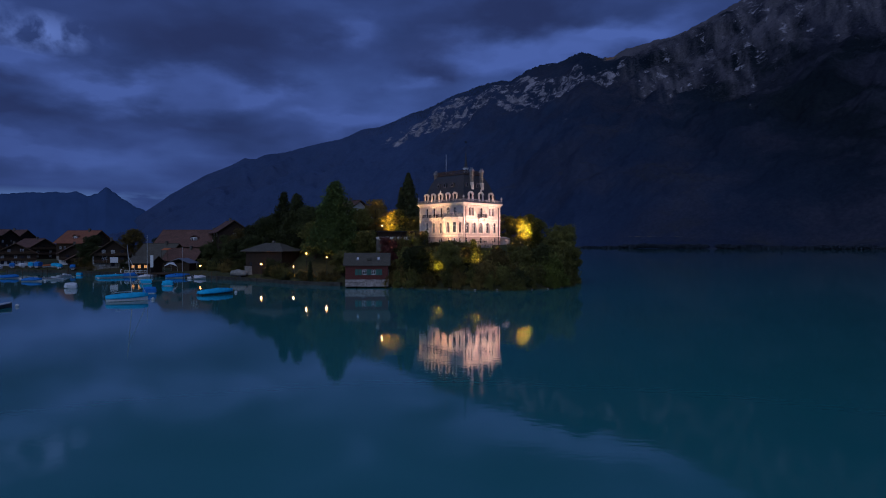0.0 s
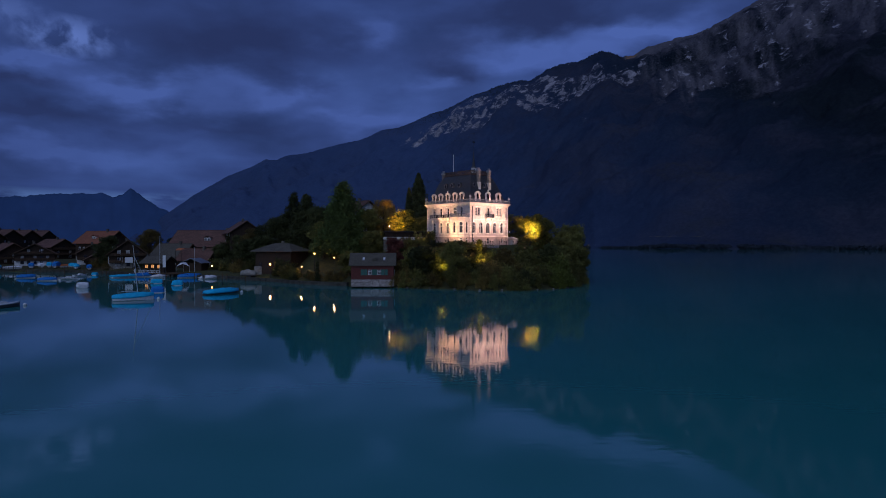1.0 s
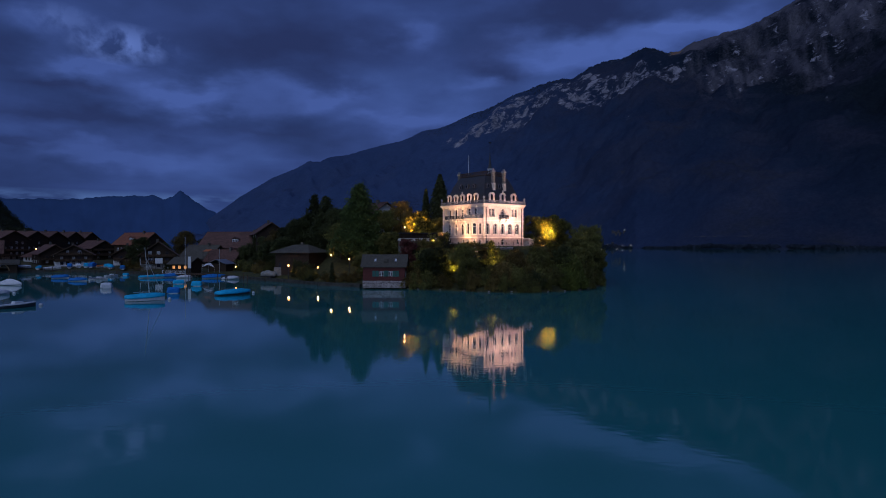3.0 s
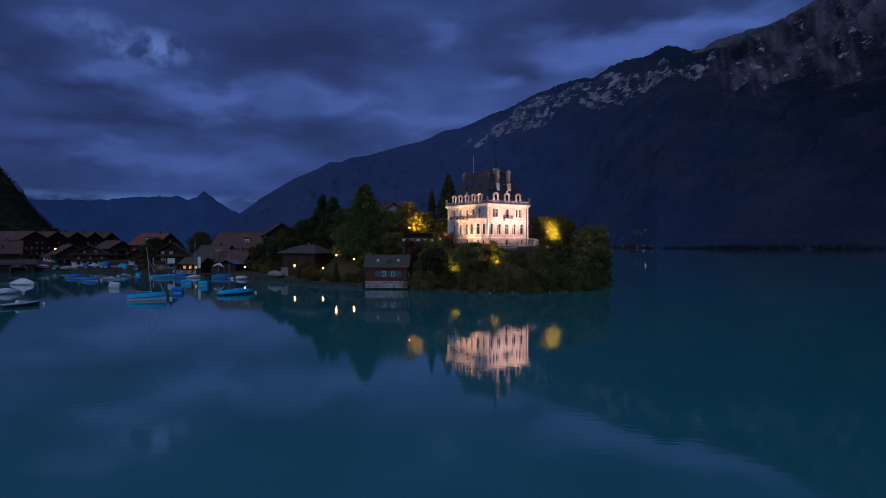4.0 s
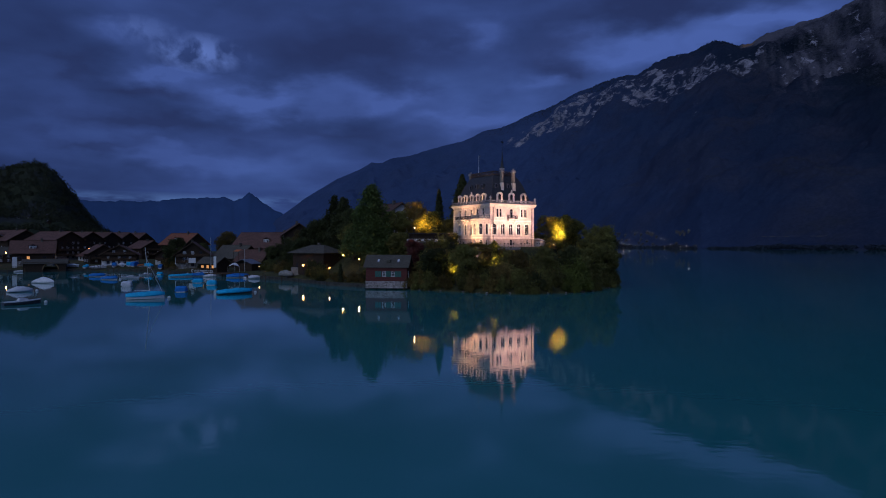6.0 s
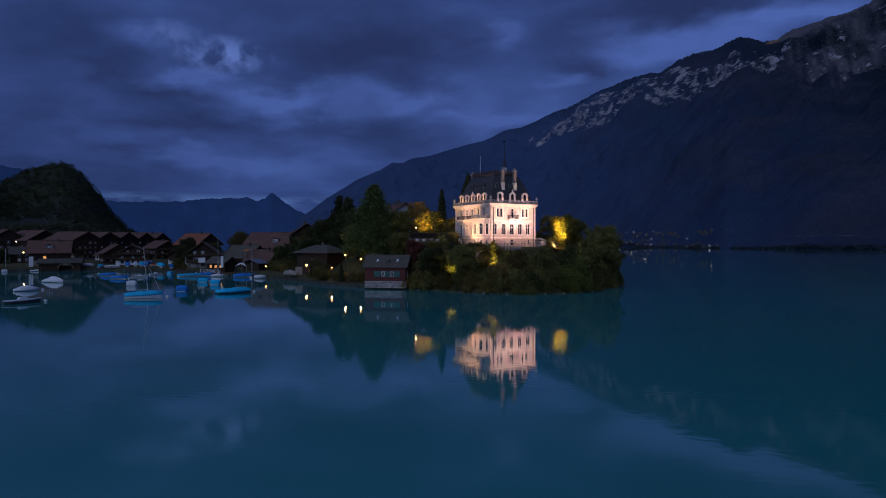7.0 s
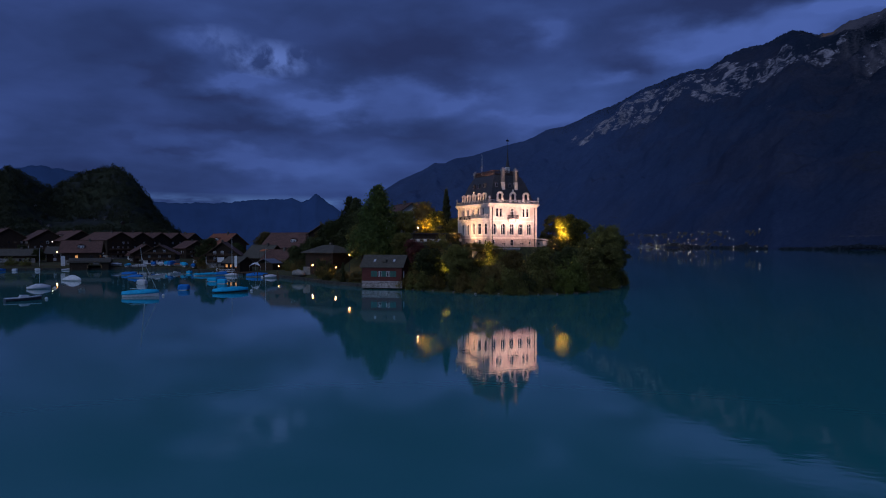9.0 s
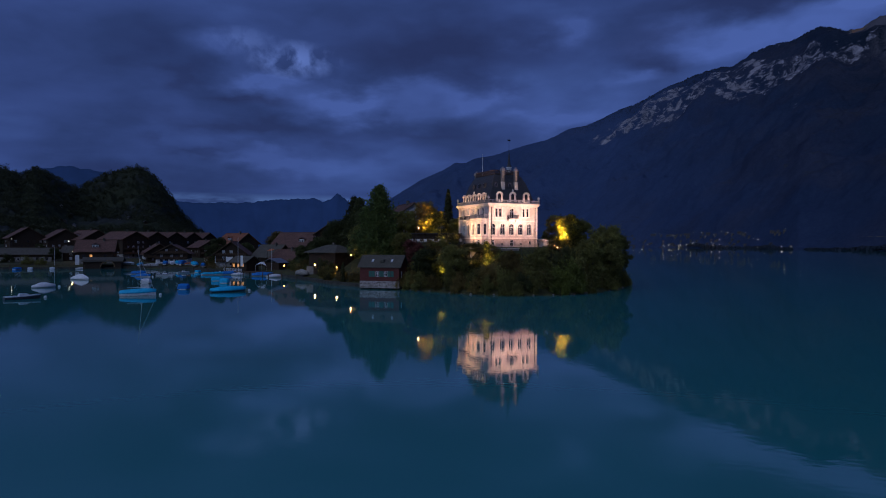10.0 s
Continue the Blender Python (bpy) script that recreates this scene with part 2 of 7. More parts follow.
# Haze is put into the range's own colour: saturated blue that also glows.
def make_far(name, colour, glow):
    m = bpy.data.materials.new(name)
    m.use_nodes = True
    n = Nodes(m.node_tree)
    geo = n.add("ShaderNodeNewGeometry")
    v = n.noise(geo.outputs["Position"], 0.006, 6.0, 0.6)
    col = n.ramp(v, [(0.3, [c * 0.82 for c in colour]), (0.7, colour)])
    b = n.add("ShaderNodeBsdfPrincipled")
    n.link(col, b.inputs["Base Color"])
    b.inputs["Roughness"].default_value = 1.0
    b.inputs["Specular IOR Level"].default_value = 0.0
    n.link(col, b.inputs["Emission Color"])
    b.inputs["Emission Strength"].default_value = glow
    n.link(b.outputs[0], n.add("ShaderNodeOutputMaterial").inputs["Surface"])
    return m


M = {
    # these two far leaf colours have the blue haze of distance put in
    "ridgepine": leafy("hazed_pine_needles", (0.014, 0.024, 0.042), (0.024, 0.038, 0.06), (0.036, 0.052, 0.075)),
    "shorewood": leafy("hazed_shore_leaves", (0.036, 0.050, 0.072), (0.044, 0.060, 0.084), (0.052, 0.070, 0.096), mottle=1.0),
    "hillleaf": leafy("dark_hillside_leaves", (0.026, 0.029, 0.013), (0.036, 0.040, 0.018), (0.05, 0.052, 0.024)),
    "water": make_water(),
    # bluish wood tones: the distance's haze is put into the mountain's colour
    "mountain": make_mountain("hazed_wooded_mountain", -5.5, ((0.0042, 0.0074, 0.0118), (0.0092, 0.0148, 0.0205), (0.021, 0.0265, 0.030)), 0.8),
    "hill": make_mountain("wooded_hill", -5.2, ((0.013, 0.017, 0.010), (0.03, 0.036, 0.020), (0.062, 0.064, 0.036))),
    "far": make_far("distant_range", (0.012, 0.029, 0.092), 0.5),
    "soil": surface("grass_and_soil", (0.028, 0.030, 0.012), (0.07, 0.068, 0.022), 0.9, 0.95, 0.5, stain=0.4),
    "plaster": surface("cream_plaster", (0.45, 0.385, 0.35), (0.60, 0.525, 0.48), 1.2, 0.88, 0.15, stain=0.3),
    # shade above the cornice is put into this stone's colour, dark and blue
    "shadestone": surface("shaded_blue_grey_stone", (0.15, 0.16, 0.19), (0.26, 0.28, 0.32), 2.5, 0.85, 0.2, stain=0.25),
    "trim": surface("pale_stone_trim", (0.54, 0.48, 0.42), (0.74, 0.67, 0.59), 2.5, 0.85, 0.2, stain=0.3),
    "plinth": surface("plinth_stone", (0.33, 0.26, 0.23), (0.52, 0.43, 0.38), 1.5, 0.9, 0.5, stain=0.35),
    "slate": surface("dark_slate", (0.028, 0.028, 0.032), (0.068, 0.068, 0.074), 5.0, 0.55, 0.35, stretch=(1, 1, 4), stain=0.2),
    "copper": surface("aged_copper", (0.055, 0.036, 0.032), (0.10, 0.066, 0.054), 2.0, 0.6, 0.2),
    "lead": surface("grey_lead", (0.16, 0.17, 0.20), (0.26, 0.27, 0.30), 2.0, 0.5, 0.1, metal=0.4),
    "iron": surface("dark_iron", (0.03, 0.032, 0.036), (0.06, 0.062, 0.066), 6.0, 0.5, 0.1, metal=0.6),
    "brickc": surface("chimney_brick", (0.12, 0.11, 0.105), (0.25, 0.23, 0.215), 3.0, 0.9, 0.3),
    "pane": surface("window_pane", (0.012, 0.014, 0.02), (0.03, 0.034, 0.042), 0.8, 0.06, 0.0, spec=0.6, stain=0.1),
    "render": surface("dull_house_render", (0.20, 0.185, 0.16), (0.33, 0.31, 0.28), 1.5, 0.9, 0.2, stain=0.35),
    "curtain": surface("curtained_pane", (0.26, 0.26, 0.26), (0.44, 0.44, 0.43), 1.5, 0.35, 0.0, stain=0.3),
    "white": surface("white_paint", (0.62, 0.62, 0.62), (0.76, 0.76, 0.75), 4.0, 0.5, 0.05, stain=0.1),
    "timber": surface("dark_timber", (0.022, 0.014, 0.009), (0.055, 0.034, 0.021), 2.0, 0.85, 0.4, stretch=(6, 6, 0.6), stain=0.3),
    "brown": surface("brown_timber", (0.055, 0.032, 0.018), (0.11, 0.066, 0.038), 2.0, 0.85, 0.4, stretch=(6, 6, 0.6), stain=0.3),
    "ochre": surface("ochre_boards", (0.17, 0.105, 0.05), (0.27, 0.17, 0.085), 2.0, 0.8, 0.3, stain=0.25),
    "redwood": surface("red_painted_boards", (0.085, 0.022, 0.018), (0.15, 0.040, 0.032), 2.0, 0.75, 0.3, stretch=(0.6, 0.6, 7), stain=0.25),
    "tile": surface("brown_roof_tiles", (0.052, 0.027, 0.022), (0.19, 0.096, 0.072), 2.2, 0.85, 0.7, stain=0.5, stretch=(1.0, 2.2, 1.0)),
    "redtile": surface("red_roof_tiles", (0.16, 0.056, 0.03), (0.26, 0.098, 0.055), 4.0, 0.85, 0.5, stain=0.3),
    "greytile": surface("grey_roof_tiles", (0.046, 0.041, 0.032), (0.125, 0.11, 0.085), 4.0, 0.85, 0.5, stain=0.35),
    "stone": surface("rubble_stone", (0.06, 0.052, 0.042), (0.17, 0.15, 0.125), 1.1, 0.95, 0.6, stain=0.35, reach=0.15),
    "quaystone": surface("dark_quay_stone", (0.022, 0.022, 0.018), (0.085, 0.078, 0.064), 0.9, 0.9, 0.8, stain=0.45, reach=0.2),
    "boatstone": surface("pale_boathouse_rubble", (0.27, 0.225, 0.21), (0.52, 0.45, 0.42), 1.4, 0.95, 0.6, stain=0.3, reach=0.15),
    "palestone": surface("pale_rubble", (0.18, 0.155, 0.145), (0.36, 0.315, 0.295), 1.4, 0.95, 0.6, stain=0.3, reach=0.15),
    "green": surface("green_shutter", (0.03, 0.10, 0.085), (0.05, 0.15, 0.12), 3.0, 0.6, 0.2),
    "bluecover": surface("blue_boat_cover", (0.006, 0.36, 0.62), (0.012, 0.52, 0.82), 1.6, 0.6, 0.3, stain=0.2),
    "navycover": surface("navy_boat_cover", (0.006, 0.13, 0.42), (0.012, 0.21, 0.58), 1.6, 0.6, 0.3, stain=0.2),
    "palecover": surface("pale_boat_cover", (0.58, 0.58, 0.60), (0.76, 0.76, 0.78), 1.6, 0.65, 0.3, stain=0.2),
    "gel": surface("white_gelcoat", (0.55, 0.56, 0.57), (0.72, 0.72, 0.72), 2.0, 0.3, 0.02, stain=0.12),
    "darkhull": surface("dark_hull", (0.03, 0.03, 0.035), (0.07, 0.07, 0.08), 2.0, 0.35, 0.02),
    "alu": surface("mast_metal", (0.45, 0.45, 0.44), (0.60, 0.60, 0.58), 3.0, 0.4, 0.02, metal=0.5),
    "bark": surface("bark", (0.045, 0.034, 0.025), (0.10, 0.08, 0.06), 3.0, 0.95, 0.5, stretch=(4, 4, 0.6)),
    "orange": surface("orange_awning", (0.36, 0.09, 0.03), (0.48, 0.14, 0.045), 2.0, 0.8, 0.1),
    "leaf": leafy("green_leaves", (0.085, 0.085, 0.024), (0.145, 0.136, 0.036), (0.23, 0.205, 0.060)),
    "darkleaf": leafy("dark_needles", (0.034, 0.042, 0.015), (0.058, 0.066, 0.023), (0.095, 0.098, 0.034)),
    "conifer": leafy("green_needles", (0.044, 0.062, 0.018), (0.070, 0.098, 0.026), (0.115, 0.145, 0.042)),
    "rust": leafy("autumn_leaves", (0.105, 0.080, 0.026), (0.165, 0.118, 0.034), (0.24, 0.165, 0.048)),
    "wine": leafy("wine_red_leaves", (0.06, 0.020, 0.018), (0.10, 0.032, 0.026), (0.14, 0.05, 0.036)),
    "lime": leafy("lime_green_leaves", (0.085, 0.098, 0.02), (0.125, 0.145, 0.028), (0.17, 0.19, 0.04)),
    "yellowgreen": leafy("yellow_green_leaves", (0.035, 0.044, 0.010), (0.14, 0.13, 0.024), (0.36, 0.28, 0.05), 1.0),
    "lampglow": glowing("warm_lamp_glow", (1.0, 0.37, 0.10), 20.0),
    "whiteglow": glowing("white_lamp_glow", (1.0, 0.80, 0.55), 5.0),
    "roomglow": glowing("lit_room", (1.0, 0.46, 0.17), 0.75),
    "townlamp": glowing("street_lamp_glow", (1.0, 0.90, 0.82), 3.6),
    "townglow": glowing("town_lamp_glow", (1.0, 0.92, 0.84), 0.9),
}


# ---- building helpers ----
def part(name, bm, material, parent, label="", smooth=False):
    """Links a bmesh (or a mesh) as one mesh object under a thing or under a part."""
    if isinstance(bm, bmesh.types.BMesh):
        bmesh.ops.recalc_face_normals(bm, faces=bm.faces)
        me = bpy.data.meshes.new(name)
        bm.to_mesh(me)
        bm.free()
    else:
        me = bm
    me.materials.append(material) if not me.materials else None
    if smooth:
        for p in me.polygons:
            p.use_smooth = True
    ob = new(name, me)
    if parent is not None:
        ob.parent = parent
    if label:
        tagged(ob, label=label)
    return ob


def thing(name, m, label, category, group="", kind=""):
    ob = new(name)
    ob.empty_display_size = 0.3
    ob.matrix_basis = m
    return tagged(ob, label, category, group, kind)


def box(bm, x0, x1, y0, y1, z0, z1):
    v = [bm.verts.new((x, y, z)) for z in (z0, z1) for x, y in ((x0, y0), (x1, y0), (x1, y1), (x0, y1))]
    for f in ((0, 1, 2, 3), (4, 5, 6, 7), (0, 1, 5, 4), (1, 2, 6, 5), (2, 3, 7, 6), (3, 0, 4, 7)):
        bm.faces.new([v[i] for i in f])
    return bm


def boxes(*items):
    bm = bmesh.new()
    for b in items:
        box(bm, *b)
    return bm


def loft(bm, rings, cap=True, closed=True):
    """Skins a row of rings of points."""
    rows = [[bm.verts.new(p) for p in r] for r in rings]
    n = len(rows[0])
    for a, b in zip(rows, rows[1:]):
        for i in range(n if closed else n - 1):
            j = (i + 1) % n
            bm.faces.new((a[i], a[j], b[j], b[i]))
    if cap:
        bm.faces.new(rows[0])
        bm.faces.new(rows[-1])
    return bm


def ring(x, y, z, r, n=10, turn=0.0):
    return [(x + r * math.cos(turn + i * math.tau / n), y + r * math.sin(turn + i * math.tau / n), z) for i in range(n)]


def turned(bm, x, y, profile, n=10, turn=0.0):
    """A turned piece on an upright axis: rows of (height, radius)."""
    return loft(bm, [ring(x, y, z, r, n, turn) for z, r in profile])


def rod(bm, a, b, r, n=6, r2=None):
    a, b = Vector(a), Vector(b)
    q = (b - a).to_track_quat("Z", "Y")
    rings = []
    for p, rr in ((a, r), (b, r if r2 is None else r2)):
        rings.append([p + q @ Vector((rr * math.cos(i * math.tau / n), rr * math.sin(i * math.tau / n), 0)) for i in range(n)])
    return loft(bm, rings)


def frange(a, b, step):
    k = max(1, round((b - a) / step))
    return [a + (b - a) * i / k for i in range(k + 1)]


def smooth01(x):
    x = min(1.0, max(0.0, x))
    return x * x * (3 - 2 * x)


def along(table, x):
    """A smooth run through a short table of (place, value)."""
    if x <= table[0][0]:
        return table[0][1]
    for (a, p), (b, q) in zip(table, table[1:]):
        if x <= b:
            return p + (q - p) * (x - a) / (b - a)
    return table[-1][1]


def grid_mesh(name, pts, material, smooth=True):
    """A sheet from a numpy array of points, rows by columns."""
    r, c = pts.shape[:2]
    k = np.arange(r * c).reshape(r, c)
    f = np.stack([k[:-1, :-1], k[:-1, 1:], k[1:, 1:], k[1:, :-1]], -1).reshape(-1, 4)
    me = bpy.data.meshes.new(name)
    me.from_pydata(pts.reshape(-1, 3).tolist(), [], f.tolist())
    me.materials.append(material)
    if smooth:
        me.polygons.foreach_set("use_smooth", np.ones(len(me.polygons), bool))
    me.update()
    return me


# ---- land: shoreline, heights ----
SHORE = [(-900, 60), (-420, 130), (-300, 178), (-216, 212), (-182, 234), (-163, 247), (-135, 238), (-99, 220),
         (-69, 201), (-51, 187), (-36, 173), (-22, 166), (-9, 160), (1.5, 155.5), (10, 151.5), (20, 151), (31, 157),
         (37, 166), (41, 178), (44, 192), (43, 206), (36, 222), (20, 240), (4, 268), (-30, 310), (-90, 370),
         (-160, 430), (-240, 560), (-300, 800), (-900, 900)]
CASTLE = pose(9.13, 174.83, 0, 0, 0, 42.4)
CASTLE_IN = CASTLE.inverted()


def shore_distance(x, y):
    """How far inland a place lies; negative out on the lake."""
    inside, best = False, 1e9
    for (ax, ay), (bx, by) in zip(SHORE, SHORE[1:] + SHORE[:1]):
        dx, dy = bx - ax, by - ay
        k = min(1, max(0, ((x - ax) * dx + (y - ay) * dy) / (dx * dx + dy * dy)))
        best = min(best, math.hypot(x - ax - k * dx, y - ay - k * dy))
        if (ay > y) != (by > y) and x < ax + (y - ay) / dy * dx:
            inside = not inside
    return best if inside else -best


def land(x, y):
    d = shore_distance(x, y)
    d += 0.9 * noise.noise((x * 0.22, y * 0.22, 3.0))
    if d < 0:
        return max(-4.0, -0.25 + d * 0.5)
    z = 0.15 + 0.35 * smooth01(d / 1.0) + 1.1 * smooth01(d / 5) + 0.02 * min(d, 150)
    # the wooded knoll of the peninsula and the garden slope beside it
    hill = 14.5 * math.exp(-(((x + 17) / 25) ** 2 + ((y - 214) / 26) ** 2))
    hill += 3.2 * math.exp(-(((x + 36) / 18) ** 2 + ((y - 192) / 14) ** 2))
    z += hill * smooth01(d / 22)
    # the terrace on which the villa stands
    p = CASTLE_IN @ Vector((x, y, 0))
    out = max(-5.5 - p.x, p.x - 20, -3.5 - p.y, p.y - 23, 0)
    k = smooth01(1 - out / (6.5 if p.y < -3.5 else 13))
    z = z * (1 - k) + k * (10.8 if out < 0.1 else min(10.8, 1.2 + d * 0.95))
    return z + 0.15 * noise.noise((x * 0.5, y * 0.5, 0.0)) * (0 if out <= 0 else 1)


def build_ground():
    xs = np.concatenate([[-4800, -2600, -1300, -800], np.arange(-560, -120, 8), np.arange(-120, 60, 2.0), [60, 75, 100, 180, 400, 1300, 2600, 4800]])
    ys = np.concatenate([[-4800, -2600, -900, -300, 60], np.arange(90, 146, 8), np.arange(146, 262, 2.0), np.arange(262, 560, 8), [560, 640, 800, 1300, 2600, 4800]])
    pts = np.zeros((len(xs), len(ys), 3))
    for i, x in enumerate(xs):
        for j, y in enumerate(ys):
            pts[i, j] = (x, y, land(x, y) if -700 < x < 90 and 90 < y < 700 else -4.0)
    return tagged(new("ground", grid_mesh("ground", pts, M["soil"])), "dark grass and soil of the lake shore and wooded peninsula", "ground", kind="structure")


def build_water():
    bm = bmesh.new()
    bm.faces.new([bm.verts.new(p) for p in ring(24, 200, 0, 4780, 96)])
    return tagged(part("water", bm, M["water"], None), "calm dark turquoise lake water mirroring the lit villa", "lake", kind="structure")


EYE = (24.0, 3.0)
SLOPES = {}


def mountain_sheet(name, material, bearings, near, far_d, elevation, rise, rough, rows, seed, cliff=None, eye=EYE, crags=None, jag=0.045, canopy=0.0, bald=None):
    """A mountain side that climbs from its foot to a crest; bearing by bearing seen from the lake."""
    pts = np.zeros((len(bearings), rows + 8, 3))
    rock = np.zeros((len(bearings), rows + 8))
    bare = np.zeros((len(bearings), rows + 8))
    for i, b in enumerate(bearings):
        c, s = math.cos(radians(b)), math.sin(radians(b))
        d0, d1 = along(near, b), along(far_d, b)
        top = d1 * math.tan(radians(along(elevation, b)))
        for j in range(rows + 8):
            k = j / (rows - 1)
            d = d0 + (d1 - d0) * k
            if k <= 1:
                g = rise(k)
            else:
                g = max(0.0, 1 - (k - 1) * 9)
            x, y = eye[0] + d * s, eye[1] + d * c
            z = top * g
            env = math.sin(math.pi * min(1, max(0, k))) ** 0.7 if k < 1 else 0
            gully = noise.ridged_multi_fractal((x * 0.0016 + seed, y * 0.0016, z * 0.0007), 0.9, 2.1, 6, 1.0, 2.0) - 1.0
            lump = noise.fractal((x * 0.004, y * 0.004, seed), 0.8, 2.0, 6)
            fine = noise.fractal((x * 0.02, y * 0.02, seed + 4), 0.8, 2.0, 4)
            z += rough * env * (gully * 0.75 + lump * 0.55) * (0.3 + 0.7 * g)
            z += rough * (jag(b) if callable(jag) else jag) * (fine + lump) * (1 if k <= 1.02 else 0) * (k > 0)
            if canopy and k <= 1:
                z += (canopy(b) if callable(canopy) else canopy) * noise.fractal((x * 0.055, y * 0.055, seed), 0.9, 2.0, 3) * smooth01(g * 6)
            if cliff:
                z += cliff(b, k, x, y)
            pts[i, j] = (x, y, z + 11.5 * g - 1.5 * (1 - g))
            if bald:
                bare[i, j] = bald(b, g)
            if crags:
                rock[i, j] = crags(b, g, x, y, gully, lump)
    SLOPES[name] = pts
    me = grid_mesh(name, pts, material)
    me.attributes.new("rock", "FLOAT", "POINT").data.foreach_set("value", rock.ravel())
    me.attributes.new("bald", "FLOAT", "POINT").data.foreach_set("value", bare.ravel())
    return me


def build_mountains():
    bearings = np.arange(-27.5, 62, 0.16)
    crest = [(-27.5, 0.2), (-24.6, 2.0), (-22.4, 3.85), (-19.4, 5.72), (-17.5, 6.54), (-16.4, 7.2), (-15.5, 7.12), (-14.7, 7.53), (-12.9, 7.85), (-11.4, 8.31), (-8.2, 9.12), (-7.4, 9.46), (-6.5, 9.95), (-4.9, 10.23), (-3.6, 10.7), (-2.3, 11.36), (-0.8, 11.76), (0.6, 12.39), (2.6, 13.22),
             (4.3, 13.89), (5.5, 14.14), (6.9, 14.15), (7.6, 14.52), (8.2, 14.93), (9.7, 15.35), (11.1, 15.5), (12.3, 16.04), (12.9, 16.28), (14.2, 15.94), (14.8, 15.65), (15.7, 15.81), (16.7, 16.33), (20.3, 16.78), (22.2, 17.56), (27, 19.6), (30, 20.5), (40, 23.0), (62, 22.0)]
    near = [(-27.5, 4300), (-10, 3300), (0, 2500), (6, 2000), (12, 1600), (18, 1480), (30, 1450), (62, 1400)]
    far_d = [(-27.5, 4700), (-10, 4420), (0, 4080), (15, 3600), (30, 3500), (62, 3400)]

    def rise(k):
        return 0.05 * smooth01(k * 8) + 0.95 * max(0, k - 0.04) ** 1.12 / 0.96 ** 1.12

    def cliff(b, k, x, y):
        # a step in the slope where the pale crags stand
        q = k - 0.86 - 0.03 * noise.noise((x * 0.003, y * 0.003, 2))
        w = smooth01((b + 6) / 4) * smooth01((34 - b) / 14)
        return -55 * w * smooth01((0.0 - q) * 40) * smooth01((k - 0.55) * 4)

    def crags(b, g, x, y, gully, lump):
        wob = 0.02 * noise.noise((b * 0.5, 0, 7)) + 0.014 * noise.noise((b * 1.6, 0, 3))
        low = along(((-6, 0.81), (-4.9, 0.84), (-2.3, 0.81), (2.6, 0.755), (7.4, 0.75), (10, 0.72), (12, 0.70), (13.8, 0.68)), b) + wob
        high = along(((-6, 0.85), (-4.9, 0.89), (-2.3, 0.93), (2.6, 0.965), (7.4, 0.945), (10, 0.90), (12, 0.85), (13.8, 0.82)), b) + wob * 0.5
        band = smooth01((g - low) / 0.02) * smooth01((high - g) / 0.02) * smooth01((b + 5.4) / 1.6) * smooth01((14.0 - b) / 1.0)
        band *= 0.50 + 0.66 * noise.noise((b * 0.9 + g * 10, g * 30, 5)) + 0.34 * noise.noise((b * 2.6 - g * 20, g * 30, 1))
        ledge = smooth01((g - 0.645 - 0.01 * b) / 0.012) * smooth01((0.685 + 0.01 * b - g) / 0.012) * smooth01((b - 13.6) / 0.6) * smooth01((17.2 - b) / 0.8)
        ledge *= 0.42 + 0.6 * noise.noise((b * 3, g * 40, 6))
        ribs = smooth01((g - 0.42 - 0.1 * lump) / 0.25) * smooth01((b - 15) / 4) * smooth01((1.02 - g) / 0.05)
        ribs *= 0.12 + 0.42 * noise.noise((b * 1.1 + g * 9, g * 5, 2)) + 0.5 * noise.noise((b * 3.2 + g * 22, g * 12, 8))
        spot = 0.34 * smooth01((noise.noise((b * 0.55, g * 7, 11)) - 0.45) * 6) * smooth01((g - 0.3) / 0.2) * smooth01((b - 6) / 4)
        return max(0.0, band, ledge, min(0.40, ribs), spot)

    def bald(b, g):
        notch = smooth01((g - 0.955) / 0.02) * smooth01((b - 14.6) / 0.5) * smooth01((16.6 - b) / 1.0)
        open_slope = smooth01((g - 0.40 - 0.14 * noise.noise((b * 0.5, g * 3, 4))) / 0.26) * smooth01((b - 14.8) / 3)
        meadow = min(0.64, max(0.62 * smooth01((g - 0.9) / 0.06) * smooth01((b - 15.2) / 1.0), open_slope * (0.5 + 0.35 * noise.noise((b * 0.9 + g * 7, g * 9, 3)) + 0.3 * noise.noise((b * 3 + g * 20, g * 14, 6)))))
        return max(notch, meadow)

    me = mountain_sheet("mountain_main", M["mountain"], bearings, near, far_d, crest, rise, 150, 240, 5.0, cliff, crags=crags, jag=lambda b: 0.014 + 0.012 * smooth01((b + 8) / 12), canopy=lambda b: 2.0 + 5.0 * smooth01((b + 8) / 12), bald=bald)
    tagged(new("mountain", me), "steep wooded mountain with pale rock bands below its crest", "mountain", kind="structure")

    # pines along the crest and on the upper slope, too many to count
    rnd = random.Random(17)
    bm = []
    faces = []
    for n in range(2600):
        b = rnd.uniform(-6, 15.0) if n % 3 else rnd.uniform(15, 34)
        i = int((b + 27.5) / 0.16)
        j = 239 - int((rnd.random() ** 2.2) * (13 if b < 15 else 90))
        if b > 15 and j > 205:
            continue
        x, y, z = SLOPES["mountain_main"][i, j] + (SLOPES["mountain_main"][i + 1, j] - SLOPES["mountain_main"][i, j]) * rnd.random()
        h, r, a = rnd.uniform(2, 7) * (0.3 + 0.7 * smooth01((b + 7) / 8)), rnd.uniform(2.2, 4.2), rnd.random()
        k = len(bm)
        bm += [(x + r * math.cos(a + q * math.tau / 5), y + r * math.sin(a + q * math.tau / 5), z - 3) for q in range(5)] + [(x, y, z + h)]
